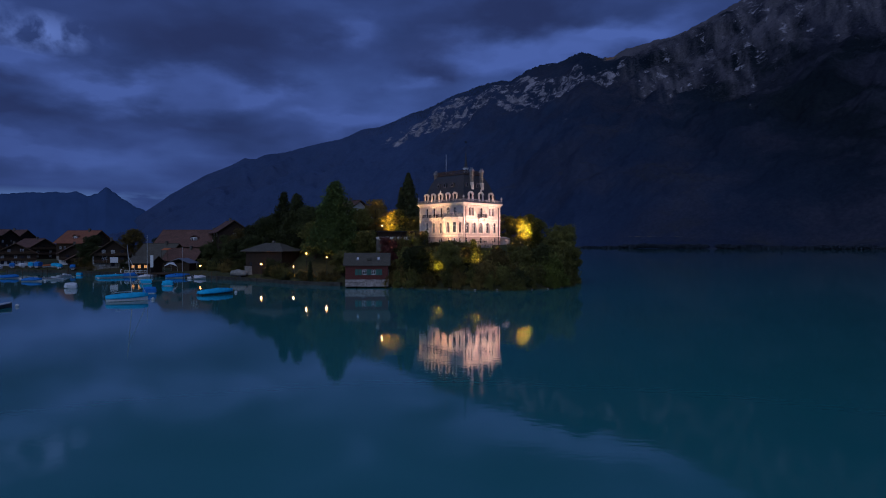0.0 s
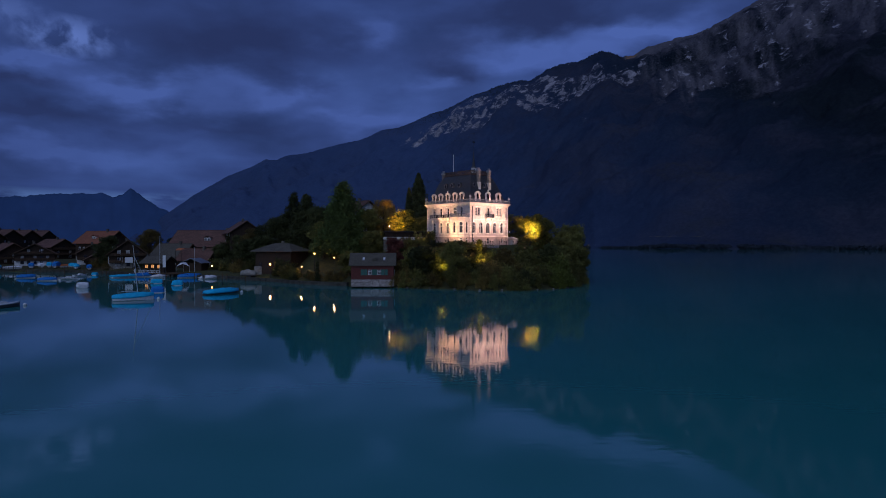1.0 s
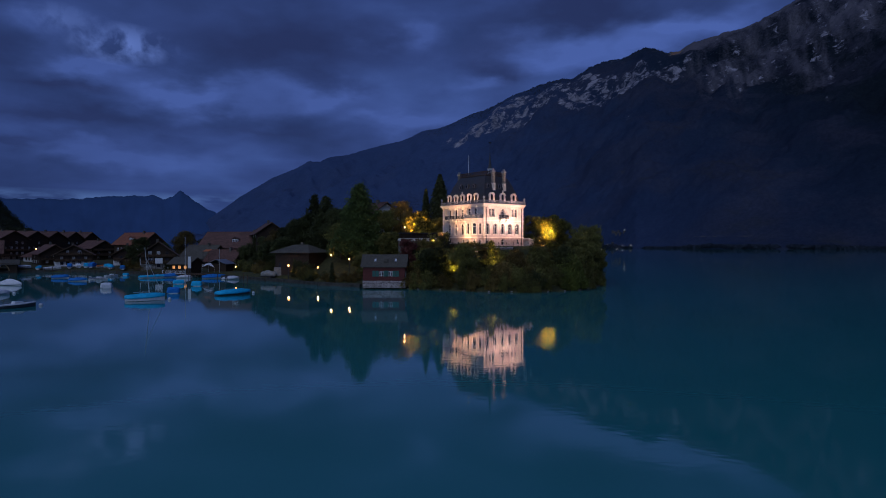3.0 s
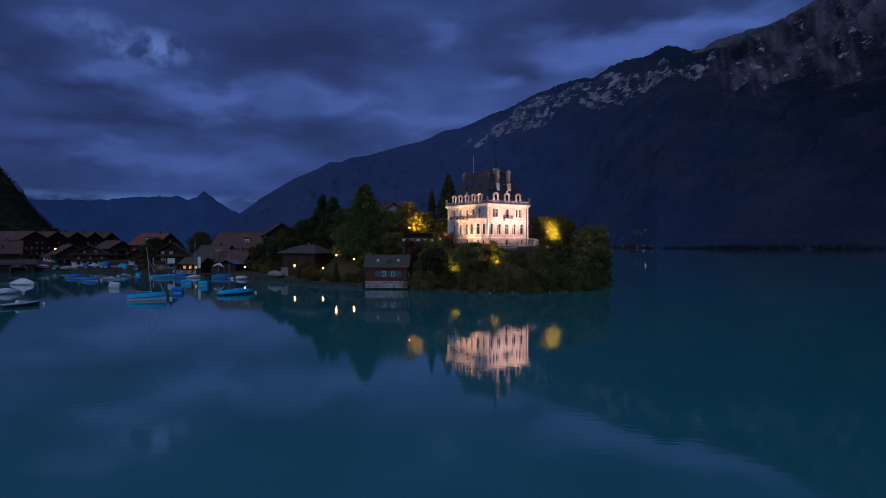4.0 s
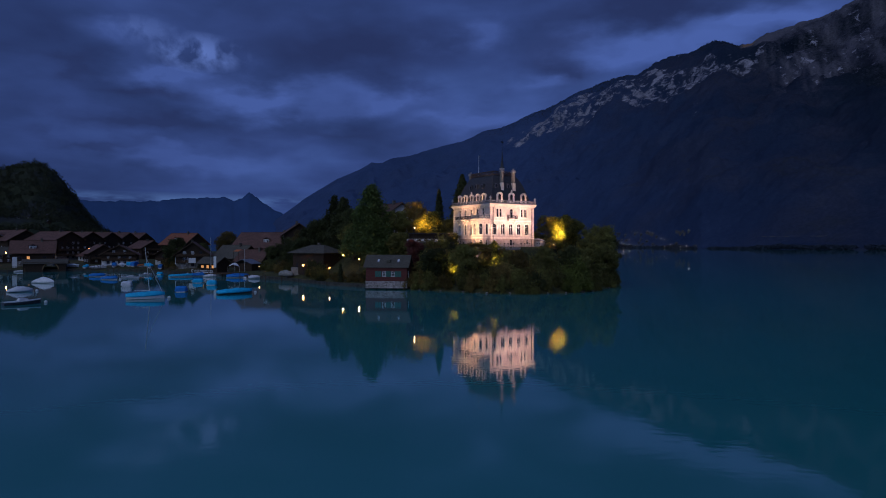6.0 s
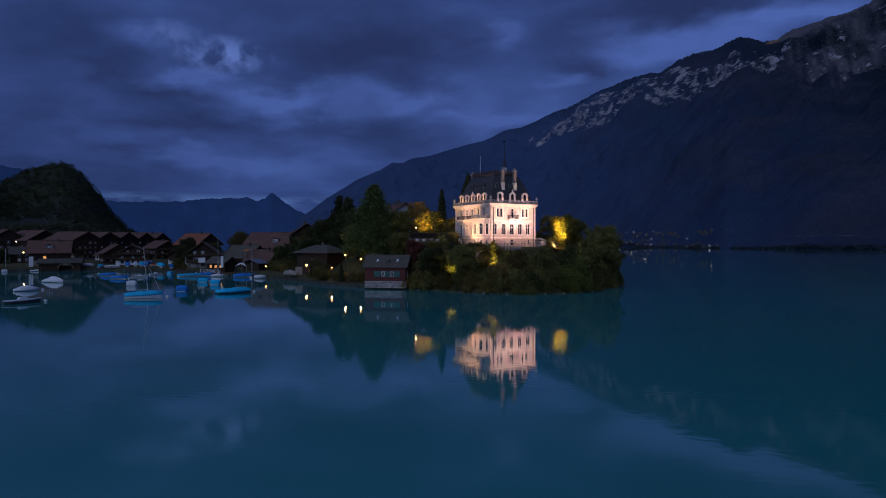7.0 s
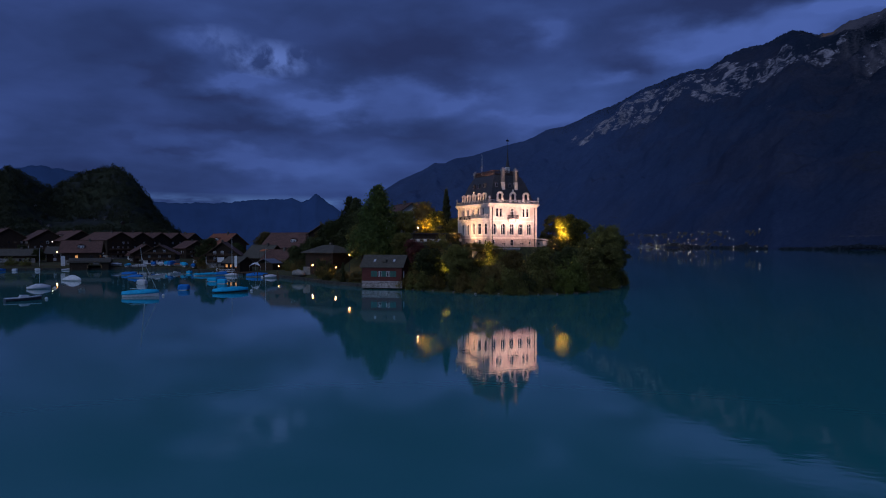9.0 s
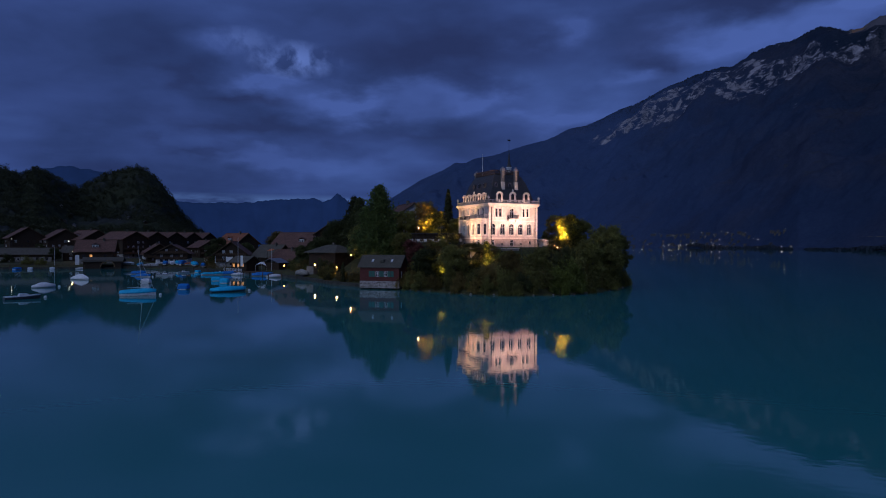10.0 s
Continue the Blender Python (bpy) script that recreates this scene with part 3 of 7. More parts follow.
        faces += [(k + q, k + (q + 1) % 5, k + 5) for q in range(5)]
    me = bpy.data.meshes.new("ridge_pines")
    me.from_pydata(bm, [], faces)
    me.materials.append(M["ridgepine"])
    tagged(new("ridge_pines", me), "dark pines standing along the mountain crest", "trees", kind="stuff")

    # a belt of trees on the far bank, and the pale wall of the lake road above it
    r = np.random.RandomState(41)
    grid = SLOPES["mountain_main"]
    b = r.uniform(4, 42, 3600)
    b = b[np.array([noise.noise((v * 0.45, 3.0, 0.0)) > -0.3 for v in b])]
    at = grid[((b + 27.5) / 0.16).astype(int), 1 + (r.uniform(0, 1, len(b)) * 2.5).astype(int)]
    d = r.normal(size=(len(at) * 24, 3))
    d /= np.linalg.norm(d, axis=1)[:, None]
    p = np.repeat(at, 24, 0) + np.array([0, 0, 2.6]) + d * np.array([7, 6, 3.6]) * np.repeat(r.uniform(0.5, 1.3, (len(at), 1)), 24, 0) * r.uniform(0.5, 1.1, (len(d), 1))
    p[:, 2] = np.maximum(p[:, 2], 0.2)
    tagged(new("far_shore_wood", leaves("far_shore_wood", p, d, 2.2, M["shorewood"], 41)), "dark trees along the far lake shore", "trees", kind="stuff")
    bm = bmesh.new()
    rings = []
    for v in np.arange(16.0, 21.2, 0.32):
        col = grid[int((v + 27.5) / 0.16)]
        j = int(np.argmax(col[:, 2] > 30))
        f = (30 - col[j - 1, 2]) / (col[j, 2] - col[j - 1, 2])
        x, y, z = col[j - 1] + (col[j] - col[j - 1]) * f
        rings.append([(x, y - 4, z - 4), (x, y - 4, z - 1.4), (x, y + 2, z - 1.4), (x, y + 2, z - 4)])
    tagged(part("road_wall", loft(bm, rings), M["stone"], None), "long dull stone wall of the road along the far shore", "wall", kind="structure")

    crest = [(-64, 4.6), (-56, 5.0), (-51, 5.3), (-48, 5.9), (-45, 5.45), (-42.5, 4.5), (-41, 3.6), (-38.9, 3.3), (-35.2, 3.4), (-32, 3.75), (-29, 3.9),
             (-28.2, 3.55), (-27.5, 3.95), (-26.97, 4.45), (-26.45, 4.05), (-25.6, 3.4), (-24, 2.5), (-20, 1.2)]
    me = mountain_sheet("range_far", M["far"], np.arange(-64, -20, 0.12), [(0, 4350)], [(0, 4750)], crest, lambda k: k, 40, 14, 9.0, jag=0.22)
    tagged(new("distant_range", me), "distant mountain range across the lake, blue and glowing with painted haze", "mountain", kind="structure")

    crest = [(-75, 3.0), (-62, 5.0), (-54, 5.2), (-52.2, 5.35), (-51.3, 4.9), (-50.4, 5.45), (-49.2, 4.9), (-47.6, 4.0), (-46.2, 4.9), (-44.6, 5.55),
             (-43.4, 5.9), (-42.5, 5.55), (-41.9, 5.0), (-41, 3.9), (-40.2, 2.5), (-38.9, 1.1), (-37.8, 0.1)]
    def knoll(k):
        return 0.34 * k + 0.66 * smooth01((k - 0.45) / 0.55) ** 1.2

    def outcrop(b, g, x, y, gully, lump):
        return 0.25 * smooth01((noise.noise((x * 0.012, y * 0.012, g * 9)) - 0.55) * 6) * smooth01((g - 0.4) * 4)

    me = mountain_sheet("hill_near", M["hill"], np.arange(-75, -37.6, 0.12), [(-75, 420), (-38, 640)], [(-75, 1300), (-50, 1450), (-47, 1600), (-38, 1600)], crest,
                        knoll, 30, 150, 13.0, eye=(49.4, 10.2), crags=outcrop, jag=0.025, canopy=6.0)
    tagged(new("wooded_hill", me), "dark wooded hill with meadows behind the village", "hill", kind="structure")
    # the hill's wood: crowns of many leaf clumps
    r = np.random.RandomState(23)
    grid = SLOPES["hill_near"]
    n = 5200
    i, j = r.randint(100, grid.shape[0] - 2, n), (150 * r.uniform(0.1, 1.0, n) ** 0.8).astype(int)
    clear = np.array([noise.noise((p[0] * 0.006, p[1] * 0.006, 2.0)) for p in grid[i, j]])
    at = grid[i, j][(clear < 0.02) | (j > 112)]
    lump = 48
    d = r.normal(size=(len(at) * lump, 3))
    d /= np.linalg.norm(d, axis=1)[:, None]
    size = np.repeat(r.uniform(0.7, 1.3, (len(at), 1)), lump, 0)
    p = np.repeat(at, lump, 0) + np.array([0, 0, 3.5]) + d * np.array([4.6, 4.6, 5.6]) * size * r.uniform(0.5, 1.1, (len(d), 1))
    tagged(new("hillside_wood", leaves("hillside_wood", p, d, 1.25, M["hillleaf"], 23)), "dark mixed wood covering the hill", "trees", kind="stuff")


# ---- trees ----
def leaves(name, points, outward, size, material, seed, flat=0.5):
    """A crown: one small leaf clump at each point."""
    r = np.random.RandomState(seed)
    n = len(points)
    nor = outward * flat + r.normal(size=(n, 3)) * 0.6
    nor /= np.linalg.norm(nor, axis=1)[:, None]
    a = np.cross(nor, r.normal(size=(n, 3)))
    a /= np.linalg.norm(a, axis=1)[:, None]
    b = np.cross(nor, a)
    s = size * r.uniform(0.55, 1.25, (n, 1))
    v = np.stack([points + a * s, points + b * s * 0.6, points - a * s * 0.8, points - b * s * 0.55], 1).reshape(-1, 3)
    f = np.arange(4 * n).reshape(n, 4)
    me = bpy.data.meshes.new(name)
    me.from_pydata(v.tolist(), [], f.tolist())
    me.materials.append(material)
    me.update()
    return me


def cloud_points(lobes, n, seed, inner=0.55):
    r = np.random.RandomState(seed)
    lobes = np.array(lobes)
    w = (lobes[:, 3] * lobes[:, 5]) ** 1.0
    k = r.choice(len(lobes), n, p=w / w.sum())
    d = r.normal(size=(n, 3))
    d /= np.linalg.norm(d, axis=1)[:, None]
    rad = np.where(r.uniform(0, 1, (n, 1)) < 0.42, inner + (1.0 - inner) * r.uniform(0, 1, (n, 1)) ** 0.6, np.clip(np.abs(r.normal(0.7, 0.45, (n, 1))), 0, 1.7))
    return lobes[k, :3] + d * lobes[k, 3:6] * rad, d


def trunk_mesh(height, r0, limbs, seed):
    rnd = random.Random(seed)
    bm = bmesh.new()
    pts = [(rnd.uniform(-.03, .03) * height * t, rnd.uniform(-.03, .03) * height * t, height * t) for t in (0, 0.25, 0.5, 0.75, 1)]
    loft(bm, [ring(x, y, z, r0 * (1.25 if i == 0 else 1 - 0.2 * i), 8) for i, (x, y, z) in enumerate(pts)])
    for i in range(limbs):
        t = rnd.uniform(0.35, 0.72)
        a, q = i * 2.4, height * 0.26 * (1.05 - t)
        rod(bm, (0, 0, height * t), (math.cos(a) * q, math.sin(a) * q, height * (t + 0.12)), r0 * 0.4, 5, r0 * 0.1)
    return bm


def broadleaf(name, m, mat_key, label, category="tree", seed=1, height=10.0, spread=4.0, n=3600, leaf=0.42, bare=0.2, group=""):
    """A broad-crowned tree, its crown built up of uneven lobes."""
    rnd = random.Random(seed)
    t = thing(name, m, label, category, group)
    part("trunk", trunk_mesh(height * 0.75, height * 0.028, 6, seed), M["bark"], t)
    lobes = []
    for i in range(64):
        h = bare + (0.93 - bare) * rnd.random() ** 0.8
        wide = spread * math.sin(math.pi * (0.18 + 0.76 * (h - bare) / (1 - bare))) ** 0.8
        a, q = rnd.uniform(0, math.tau), rnd.uniform(0.3, 0.95)
        s = rnd.uniform(0.17, 0.33) * spread
        lobes.append((math.cos(a) * wide * q, math.sin(a) * wide * q, h * height, s, s, s * 0.8))
    p, d = cloud_points(lobes, n, seed)
    p[:, 2] = np.minimum(p[:, 2], height)
    part("crown", leaves("crown", p, d, leaf, M[mat_key], seed), M[mat_key], t)
    return t


def spire_tree(name, m, mat_key, label, seed=1, height=18.0, spread=4.0, n=5000, leaf=0.5, power=0.8, bare=0.06, category="tree"):
    """A pointed conifer with drooping tiers."""
    t = thing(name, m, label, category)
    part("trunk", trunk_mesh(height * 0.95, height * 0.02, 0, seed), M["bark"], t)
    r = np.random.RandomState(seed)
    h = bare + (1 - bare) * r.uniform(0, 1, n) ** 1.25
    reach = spread * np.maximum(0.02, 1 - h) ** power
    a = r.uniform(0, math.tau, n)
    arm = 0.76 + 0.24 * np.sin(a * 5 + np.floor(h * height / 1.5) * 2.3) + 0.12 * np.sin(a * 11 + h * 40)
    q = reach * arm * r.uniform(0.45, 1.03, n) ** 0.7
    droop = (q / max(spread, 0.1)) * 0.08 * height
    p = np.stack([np.cos(a) * q, np.sin(a) * q, h * height - droop * 0.6 + r.normal(0, 0.15, n)], 1)
    p[:, 2] = np.clip(p[:, 2], 0.3, height)
    d = np.stack([np.cos(a), np.sin(a), np.full(n, 0.5)], 1)
    part("crown", leaves("crown", p, d, leaf, M[mat_key], seed, 0.8), M[mat_key], t)
    return t


def full_tree(name, m, mat_key, label, seed=1, height=20.0, spread=8.0, n=14000, leaf=0.36, power=0.6, lobes_n=60, bare=0.05, category="tree"):
    """A tall tree whose uneven crown narrows to a blunt top."""
    rnd = random.Random(seed)
    t = thing(name, m, label, category)
    part("trunk", trunk_mesh(height * 0.85, height * 0.022, 9, seed), M["bark"], t)
    lobes = []
    for i in range(lobes_n):
        h = bare + (0.95 - bare) * (i + rnd.random()) / lobes_n
        reach = spread * (1 - h) ** power * rnd.uniform(0.72, 1.05)
        a = i * 2.399 + rnd.uniform(-0.4, 0.4)
        s = max(0.7, spread * 0.26 * (1 - h * 0.55) * rnd.uniform(0.8, 1.2))
        q = max(0.0, reach - s * 0.8)
        lobes.append((math.cos(a) * q, math.sin(a) * q, h * height, s, s, s * 0.75))
        if i % 2 == 0:
            lobes.append((math.cos(a + 2) * q * 0.4, math.sin(a + 2) * q * 0.4, h * height, s, s, s))
    p, d = cloud_points(lobes, n, seed, 0.5)
    p[:, 2] = np.clip(p[:, 2], 0.1, height)
    part("crown", leaves("crown", p, d, leaf, M[mat_key], seed), M[mat_key], t)
    return t


def shrub(name, m, mat_key, label, seed=1, height=3.0, spread=2.0, n=900, leaf=0.3, group="", category="bush"):
    t = thing(name, m, label, category, group)
    rnd = random.Random(seed)
    bm = bmesh.new()
    for i in range(6):
        a = i * 1.05 + rnd.random()
        rod(bm, (0, 0, -0.3), (math.cos(a) * spread * 0.5, math.sin(a) * spread * 0.5, height * rnd.uniform(0.6, 0.85)), 0.05, 5, 0.015)
    part("branchwork", bm, M["bark"], t)
    lobes = []
    for i in range(20):
        a, q = rnd.uniform(0, math.tau), rnd.uniform(0.05, 0.85) ** 0.8
        s = rnd.uniform(0.16, 0.34) * spread
        z = rnd.uniform(0.12, 0.86 - 0.38 * q) * height
        lobes.append((math.cos(a) * q * spread, math.sin(a) * q * spread, z, s, s, min(s * rnd.uniform(0.8, 1.7), height * 0.3)))
    p, d = cloud_points(lobes, int(n * 0.8), seed, 0.35)
    # sprays that stand out of the crown
    r = np.random.RandomState(seed + 500)
    k = int(n * 0.2)
    which = r.randint(0, 26, k)
    aim = np.array([(math.cos(i * 2.4) * 0.7 * ((i % 5) / 4), math.sin(i * 2.4) * 0.7 * ((i % 5) / 4), 0.75 + 0.25 * ((i * 7) % 5) / 4) for i in range(26)])
    along_it = r.uniform(0.35, 1.05, (k, 1))
    tip = aim[which] * along_it * np.array([spread * 1.25, spread * 1.25, height]) + r.normal(0, 0.10, (k, 3))
    p, d = np.concatenate([p, tip]), np.concatenate([d, aim[which]])
    p[:, 2] = np.clip(p[:, 2], 0.02, height * 1.12)
    part("crown", leaves("crown", p, d, leaf, M[mat_key], seed), M[mat_key], t)
    return t


def put_at(x, y, sink=0.2, turn=0.0, s=1.0, sz=None):
    return Matrix.LocRotScale((x, y, land(x, y) - sink), Euler((0, 0, turn)), (s, s, s if sz is None else sz))


# ---- walls with openings ----
def wall_face(bm, place, width, z0, z1, holes, depth=0.35):
    """A wall face on the line place(a, z, inward); holes are (a0, a1, z0, z1, arched): true openings with reveals."""
    xs = sorted({0.0, width, *[h[0] for h in holes], *[h[1] for h in holes]})
    zs = sorted({z0, z1, *[h[2] for h in holes], *[h[3] for h in holes]})
    for a, b in zip(xs, xs[1:]):
        for c, d in zip(zs, zs[1:]):
            mx, mz = (a + b) / 2, (c + d) / 2
            if any(h[0] < mx < h[1] and h[2] < mz < h[3] for h in holes):
                continue
            bm.faces.new([bm.verts.new(place(p, q, 0)) for p, q in ((a, c), (b, c), (b, d), (a, d))])
    for a, b, c, d, arched in holes:
        if not arched:
            rim = [(a, c), (b, c), (b, d), (a, d)]
        else:
            r, mid, n = (b - a) / 2, (a + b) / 2, 8
            arc = [(mid + r * math.cos(math.pi * i / n), d - r + r * math.sin(math.pi * i / n)) for i in range(n + 1)]
            rim = [(a, c), (b, c)] + arc
            for corner, run in (((b, d), arc[:n // 2 + 1]), ((a, d), arc[n // 2:])):
                for p, q in zip(run, run[1:]):
                    bm.faces.new([bm.verts.new(place(*t, 0)) for t in (corner, p, q)])
        for p, q in zip(rim, rim[1:] + rim[:1]):
            if math.dist(p, q) > 1e-4:
                bm.faces.new([bm.verts.new(place(*t)) for t in ((*p, 0), (*q, 0), (*q, depth), (*p, depth))])


def window(parent, place, a0, a1, z0, z1, arched=False, depth=0.3, pane="pane", frame_mat="white", bars=1, name="window", label=""):
    """A window in an opening: frame with glazing bars, and a pane behind."""
    t, g = 0.07, 0.03
    xs = [a0, a0 + t]
    for i in range(bars):
        c = a0 + (a1 - a0) * (i + 1) / (bars + 1)
        xs += [c - g, c + g]
    xs += [a1 - t, a1]
    zs = [z0, z0 + t, z1 - t, z1]
    if z1 - z0 > 1.2:
        c = z0 + (z1 - z0) * 0.68
        zs[2:2] = [c - g, c + g]
    bm = bmesh.new()
    sheet = [[[bm.verts.new(place(x, z, k)) for z in zs] for x in xs] for k in (depth - 0.09, depth - 0.01)]
    solid = lambda i, j: 0 <= i < len(xs) - 1 and 0 <= j < len(zs) - 1 and (i % 2 == 0 or j % 2 == 0)
    for i in range(len(xs) - 1):
        for j in range(len(zs) - 1):
            if not solid(i, j):
                continue
            for sh in sheet:
                bm.faces.new((sh[i][j], sh[i + 1][j], sh[i + 1][j + 1], sh[i][j + 1]))
            for di, dj, p, q in ((-1, 0, (i, j), (i, j + 1)), (1, 0, (i + 1, j), (i + 1, j + 1)), (0, -1, (i, j), (i + 1, j)), (0, 1, (i, j + 1), (i + 1, j + 1))):
                if not solid(i + di, j + dj):
                    bm.faces.new([sheet[m][u][v] for m, (u, v) in ((0, p), (0, q), (1, q), (1, p))])
    w = part(name, bm, M[frame_mat], parent, label)
    pb = bmesh.new()
    pb.faces.new([pb.verts.new(place(p, q, depth)) for p, q in ((a0, z0), (a1, z0), (a1, z1), (a0, z1))])
    part("pane", pb, M[pane], w)
    return w


def slab(bm, pts, thick):
    """A sloping slab: the polygon pts and a copy below it."""
    top = [bm.verts.new(p) for p in pts]
    low = [bm.verts.new((p[0], p[1], p[2] - thick)) for p in pts]
    bm.faces.new(top)
    bm.faces.new(low[::-1])
    for i in range(len(pts)):
        j = (i + 1) % len(pts)
        bm.faces.new((top[i], low[i], low[j], top[j]))
    return bm


# ---- the villa ----
def build_castle():
    c = thing("castle", CASTLE, "cream floodlit lakeside villa with steep slate roof and balustrade", "castle")
    W, D, Z0, Z1 = 15.05, 18.05, 7.0, 22.2
    south = lambda a, z, k: (a, k, z)
    west = lambda a, z, k: (k, D - a, z)
    north = lambda a, z, k: (W - a, D - k, z)
    east = lambda a, z, k: (W - k, a, z)

    ground = [(x - 0.74, x + 0.74, 14.1, 17.1, True) for x in (1.28, 4.15, 6.87, 9.67, 12.48)]
    upper = [(x - 0.44, x + 0.44, 18.9, 21.2, False) for x in (2.33, 3.45, 10.75, 11.98)] + [(6.45, 7.65, 18.6, 21.25, True)]
    cellar = [(0.98, 1.72, 11.4, 12.75, False), (6.5, 7.6, 10.6, 12.8, True), (12.45, 13.25, 11.4, 12.7, True)]
    south_holes = ground + upper + cellar
    # the west face counts from its far end
    west_y = (14.8, 11.9, 9.0)
    west_holes = [(D - y - 0.62, D - y + 0.62, 14.0, 17.1, True) for y in west_y]
    west_holes += [(D - y - 0.5, D - y + 0.5, 18.6, 21.2, False) for y in west_y]
    west_holes += [(D - y - 0.66, D - y + 0.66, 18.5, 21.4, True) for y in (6.05, 3.3)]
    west_holes += [(D - y - 0.35, D - y + 0.35, 11.5, 12.7, False) for y in (14.8, 9.0)]
    for name, place, width, holes in (("wall", south, W, south_holes), ("wall", west, D, west_holes),
                                      ("wall", north, W, [(x - 0.6, x + 0.6, 14.0, 16.8, True) for x in (2.5, 5.2, 10, 12.7)]),
                                      ("wall", east, D, [(y - 0.6, y + 0.6, zz, zz + 2.6, True) for y in (3, 7, 11, 15) for zz in (14.1, 18.3)])):
        bm = bmesh.new()
        wall_face(bm, place, width, 13.2, Z1, [h for h in holes if h[2] > 13.2], 0.3)
        part(name, bm, M["plaster"], c)
        bm = bmesh.new()
        wall_face(bm, place, width, Z0, 13.2, [h for h in holes if h[2] < 13.2], 0.3)
        part("cellar_wall", bm, M["plinth"], c, "pinkish plinth storey of dressed stone")
        for a0, a1, z0, z1, arched in holes:
            window(c, place, a0, a1, z0, z1, arched, 0.26, bars=1 if a1 - a0 > 1.1 else 0, frame_mat="white")
    part("wall_core", boxes((0.5, W - 0.5, 0.5, D - 0.5, Z0, Z1)), M["timber"], c)

    # window surrounds, sills and arch heads
    def surround(place, a0, a1, z0, z1, arched):
        bm, t, k = bmesh.new(), 0.22, -0.14
        def block(p0, p1, q0, q1, out=k):
            v = [bm.verts.new(place(p, q, kk)) for kk in (out, 0.03) for p, q in ((p0, q0), (p1, q0), (p1, q1), (p0, q1))]
            for f in ((0, 1, 2, 3), (4, 5, 6, 7), (0, 1, 5, 4), (1, 2, 6, 5), (2, 3, 7, 6), (3, 0, 4, 7)):
                bm.faces.new([v[i] for i in f])
        r, mid = (a1 - a0) / 2, (a0 + a1) / 2
        zt = z1 - r if arched else z1
        block(a0 - t, a0, z0, zt), block(a1, a1 + t, z0, zt)
        block(a0 - t - 0.1, a1 + t + 0.1, z0 - 0.22, z0, -0.26)
        if arched:
            n = 8
            for i in range(n):
                p = [math.pi * i / n, math.pi * (i + 1) / n]
                q = [(mid + rr * math.cos(x), zt + rr * math.sin(x)) for x, rr in ((p[0], r), (p[0], r + t), (p[1], r + t), (p[1], r))]
                v = [bm.verts.new(place(*s, kk)) for kk in (k, 0.03) for s in q]
                for f in ((0, 1, 2, 3), (4, 5, 6, 7), (1, 2, 6, 5), (3, 0, 4, 7)):
                    bm.faces.new([v[i] for i in f])
            block(mid - 0.16, mid + 0.16, z1 - 0.02, z1 + 0.4, -0.16)
        else:
            block(a0 - t, a1 + t, z1, z1 + 0.24), block(a0 - t - 0.12, a1 + t + 0.12, z1 + 0.24, z1 + 0.38, -0.22)
        part("window_surround", bm, M["trim"], c)
    for h in ground + upper:
        surround(south, *h)
    for h in west_holes[:8]:
        surround(west, *h)

    # string courses, cornice with brackets, corner stones
    def band(z0, z1, out, name, mat):
        bm = bmesh.new()
        for b in ((-out, W + out, -out, 0.02), (-out, W + out, D - 0.02, D + out), (-out, 0.02, 0.02, D - 0.02), (W - 0.02, W + out, 0.02, D - 0.02)):
            box(bm, *b, z0, z1)
        part(name, bm, M[mat], c)
    band(13.05, 13.35, 0.16, "string_course", "trim")
    band(17.75, 17.98, 0.12, "string_course", "trim")
    band(21.62, 21.92, 0.18, "cornice", "trim")
    band(21.92, 22.2, 0.38, "cornice", "trim")
    band(22.2, 22.5, 0.6, "cornice", "trim")
    band(Z0, 11.2, 0.12, "plinth", "plinth")
    for i in range(18):
        x = 0.3 + i * (W - 0.6) / 17
        part("bracket", boxes((x - 0.12, x + 0.12, -0.36, -0.02, 21.57, 21.92)), M["trim"], c)
    for i in range(22):
        y = 0.3 + i * (D - 0.6) / 21
        part("bracket", boxes((-0.36, -0.02, y - 0.12, y + 0.12, 21.57, 21.92)), M["trim"], c)
    for x, y in ((0, 0), (W, 0), (0, D), (W, D)):
        for i in range(15):
            z, s = 13.5 + i * 0.53, 0.55 if i % 2 else 0.38
            sx, sy = (1 if x == 0 else -1), (1 if y == 0 else -1)
            bm = box(bmesh.new(), *sorted((x - 0.07 * sx, x + s * sx)), *sorted((y - 0.07 * sy, y + s * sy)), z, z + 0.46)
            part("corner_stone", bm, M["trim"], c)
    # rain pipes beside the corners
    for x, y in ((0.75, -0.14), (W - 0.75, -0.14)):
        part("rain_pipe", rod(bmesh.new(), (x, y, 10.8), (x, y, 21.5), 0.09, 8), M["iron"], c)

    # balustrade round the roof: rails, piers, balusters
    def balustrade(ax, ay, bx, by, z, step=0.42, high=0.95, mat="trim", pier=3.0):
        L = math.hypot(bx - ax, by - ay)
        ux, uy = (bx - ax) / L, (by - ay) / L
        bm = bmesh.new()
        def beam(s0, s1, w, z0, z1):
            pts = [(ax + ux * s - uy * o, ay + uy * s + ux * o) for s, o in ((s0, -w), (s1, -w), (s1, w), (s0, w))]
            v = [bm.verts.new((*p, zz)) for zz in (z0, z1) for p in pts]
            for f in ((0, 1, 2, 3), (4, 5, 6, 7), (0, 1, 5, 4), (1, 2, 6, 5), (2, 3, 7, 6), (3, 0, 4, 7)):
                bm.faces.new([v[i] for i in f])
        beam(0, L, 0.16, z, z + 0.16), beam(0, L, 0.17, z + high - 0.16, z + high)
        for s in frange(0, L, pier):
            beam(s - 0.22, s + 0.22, 0.22, z, z + high + 0.12)
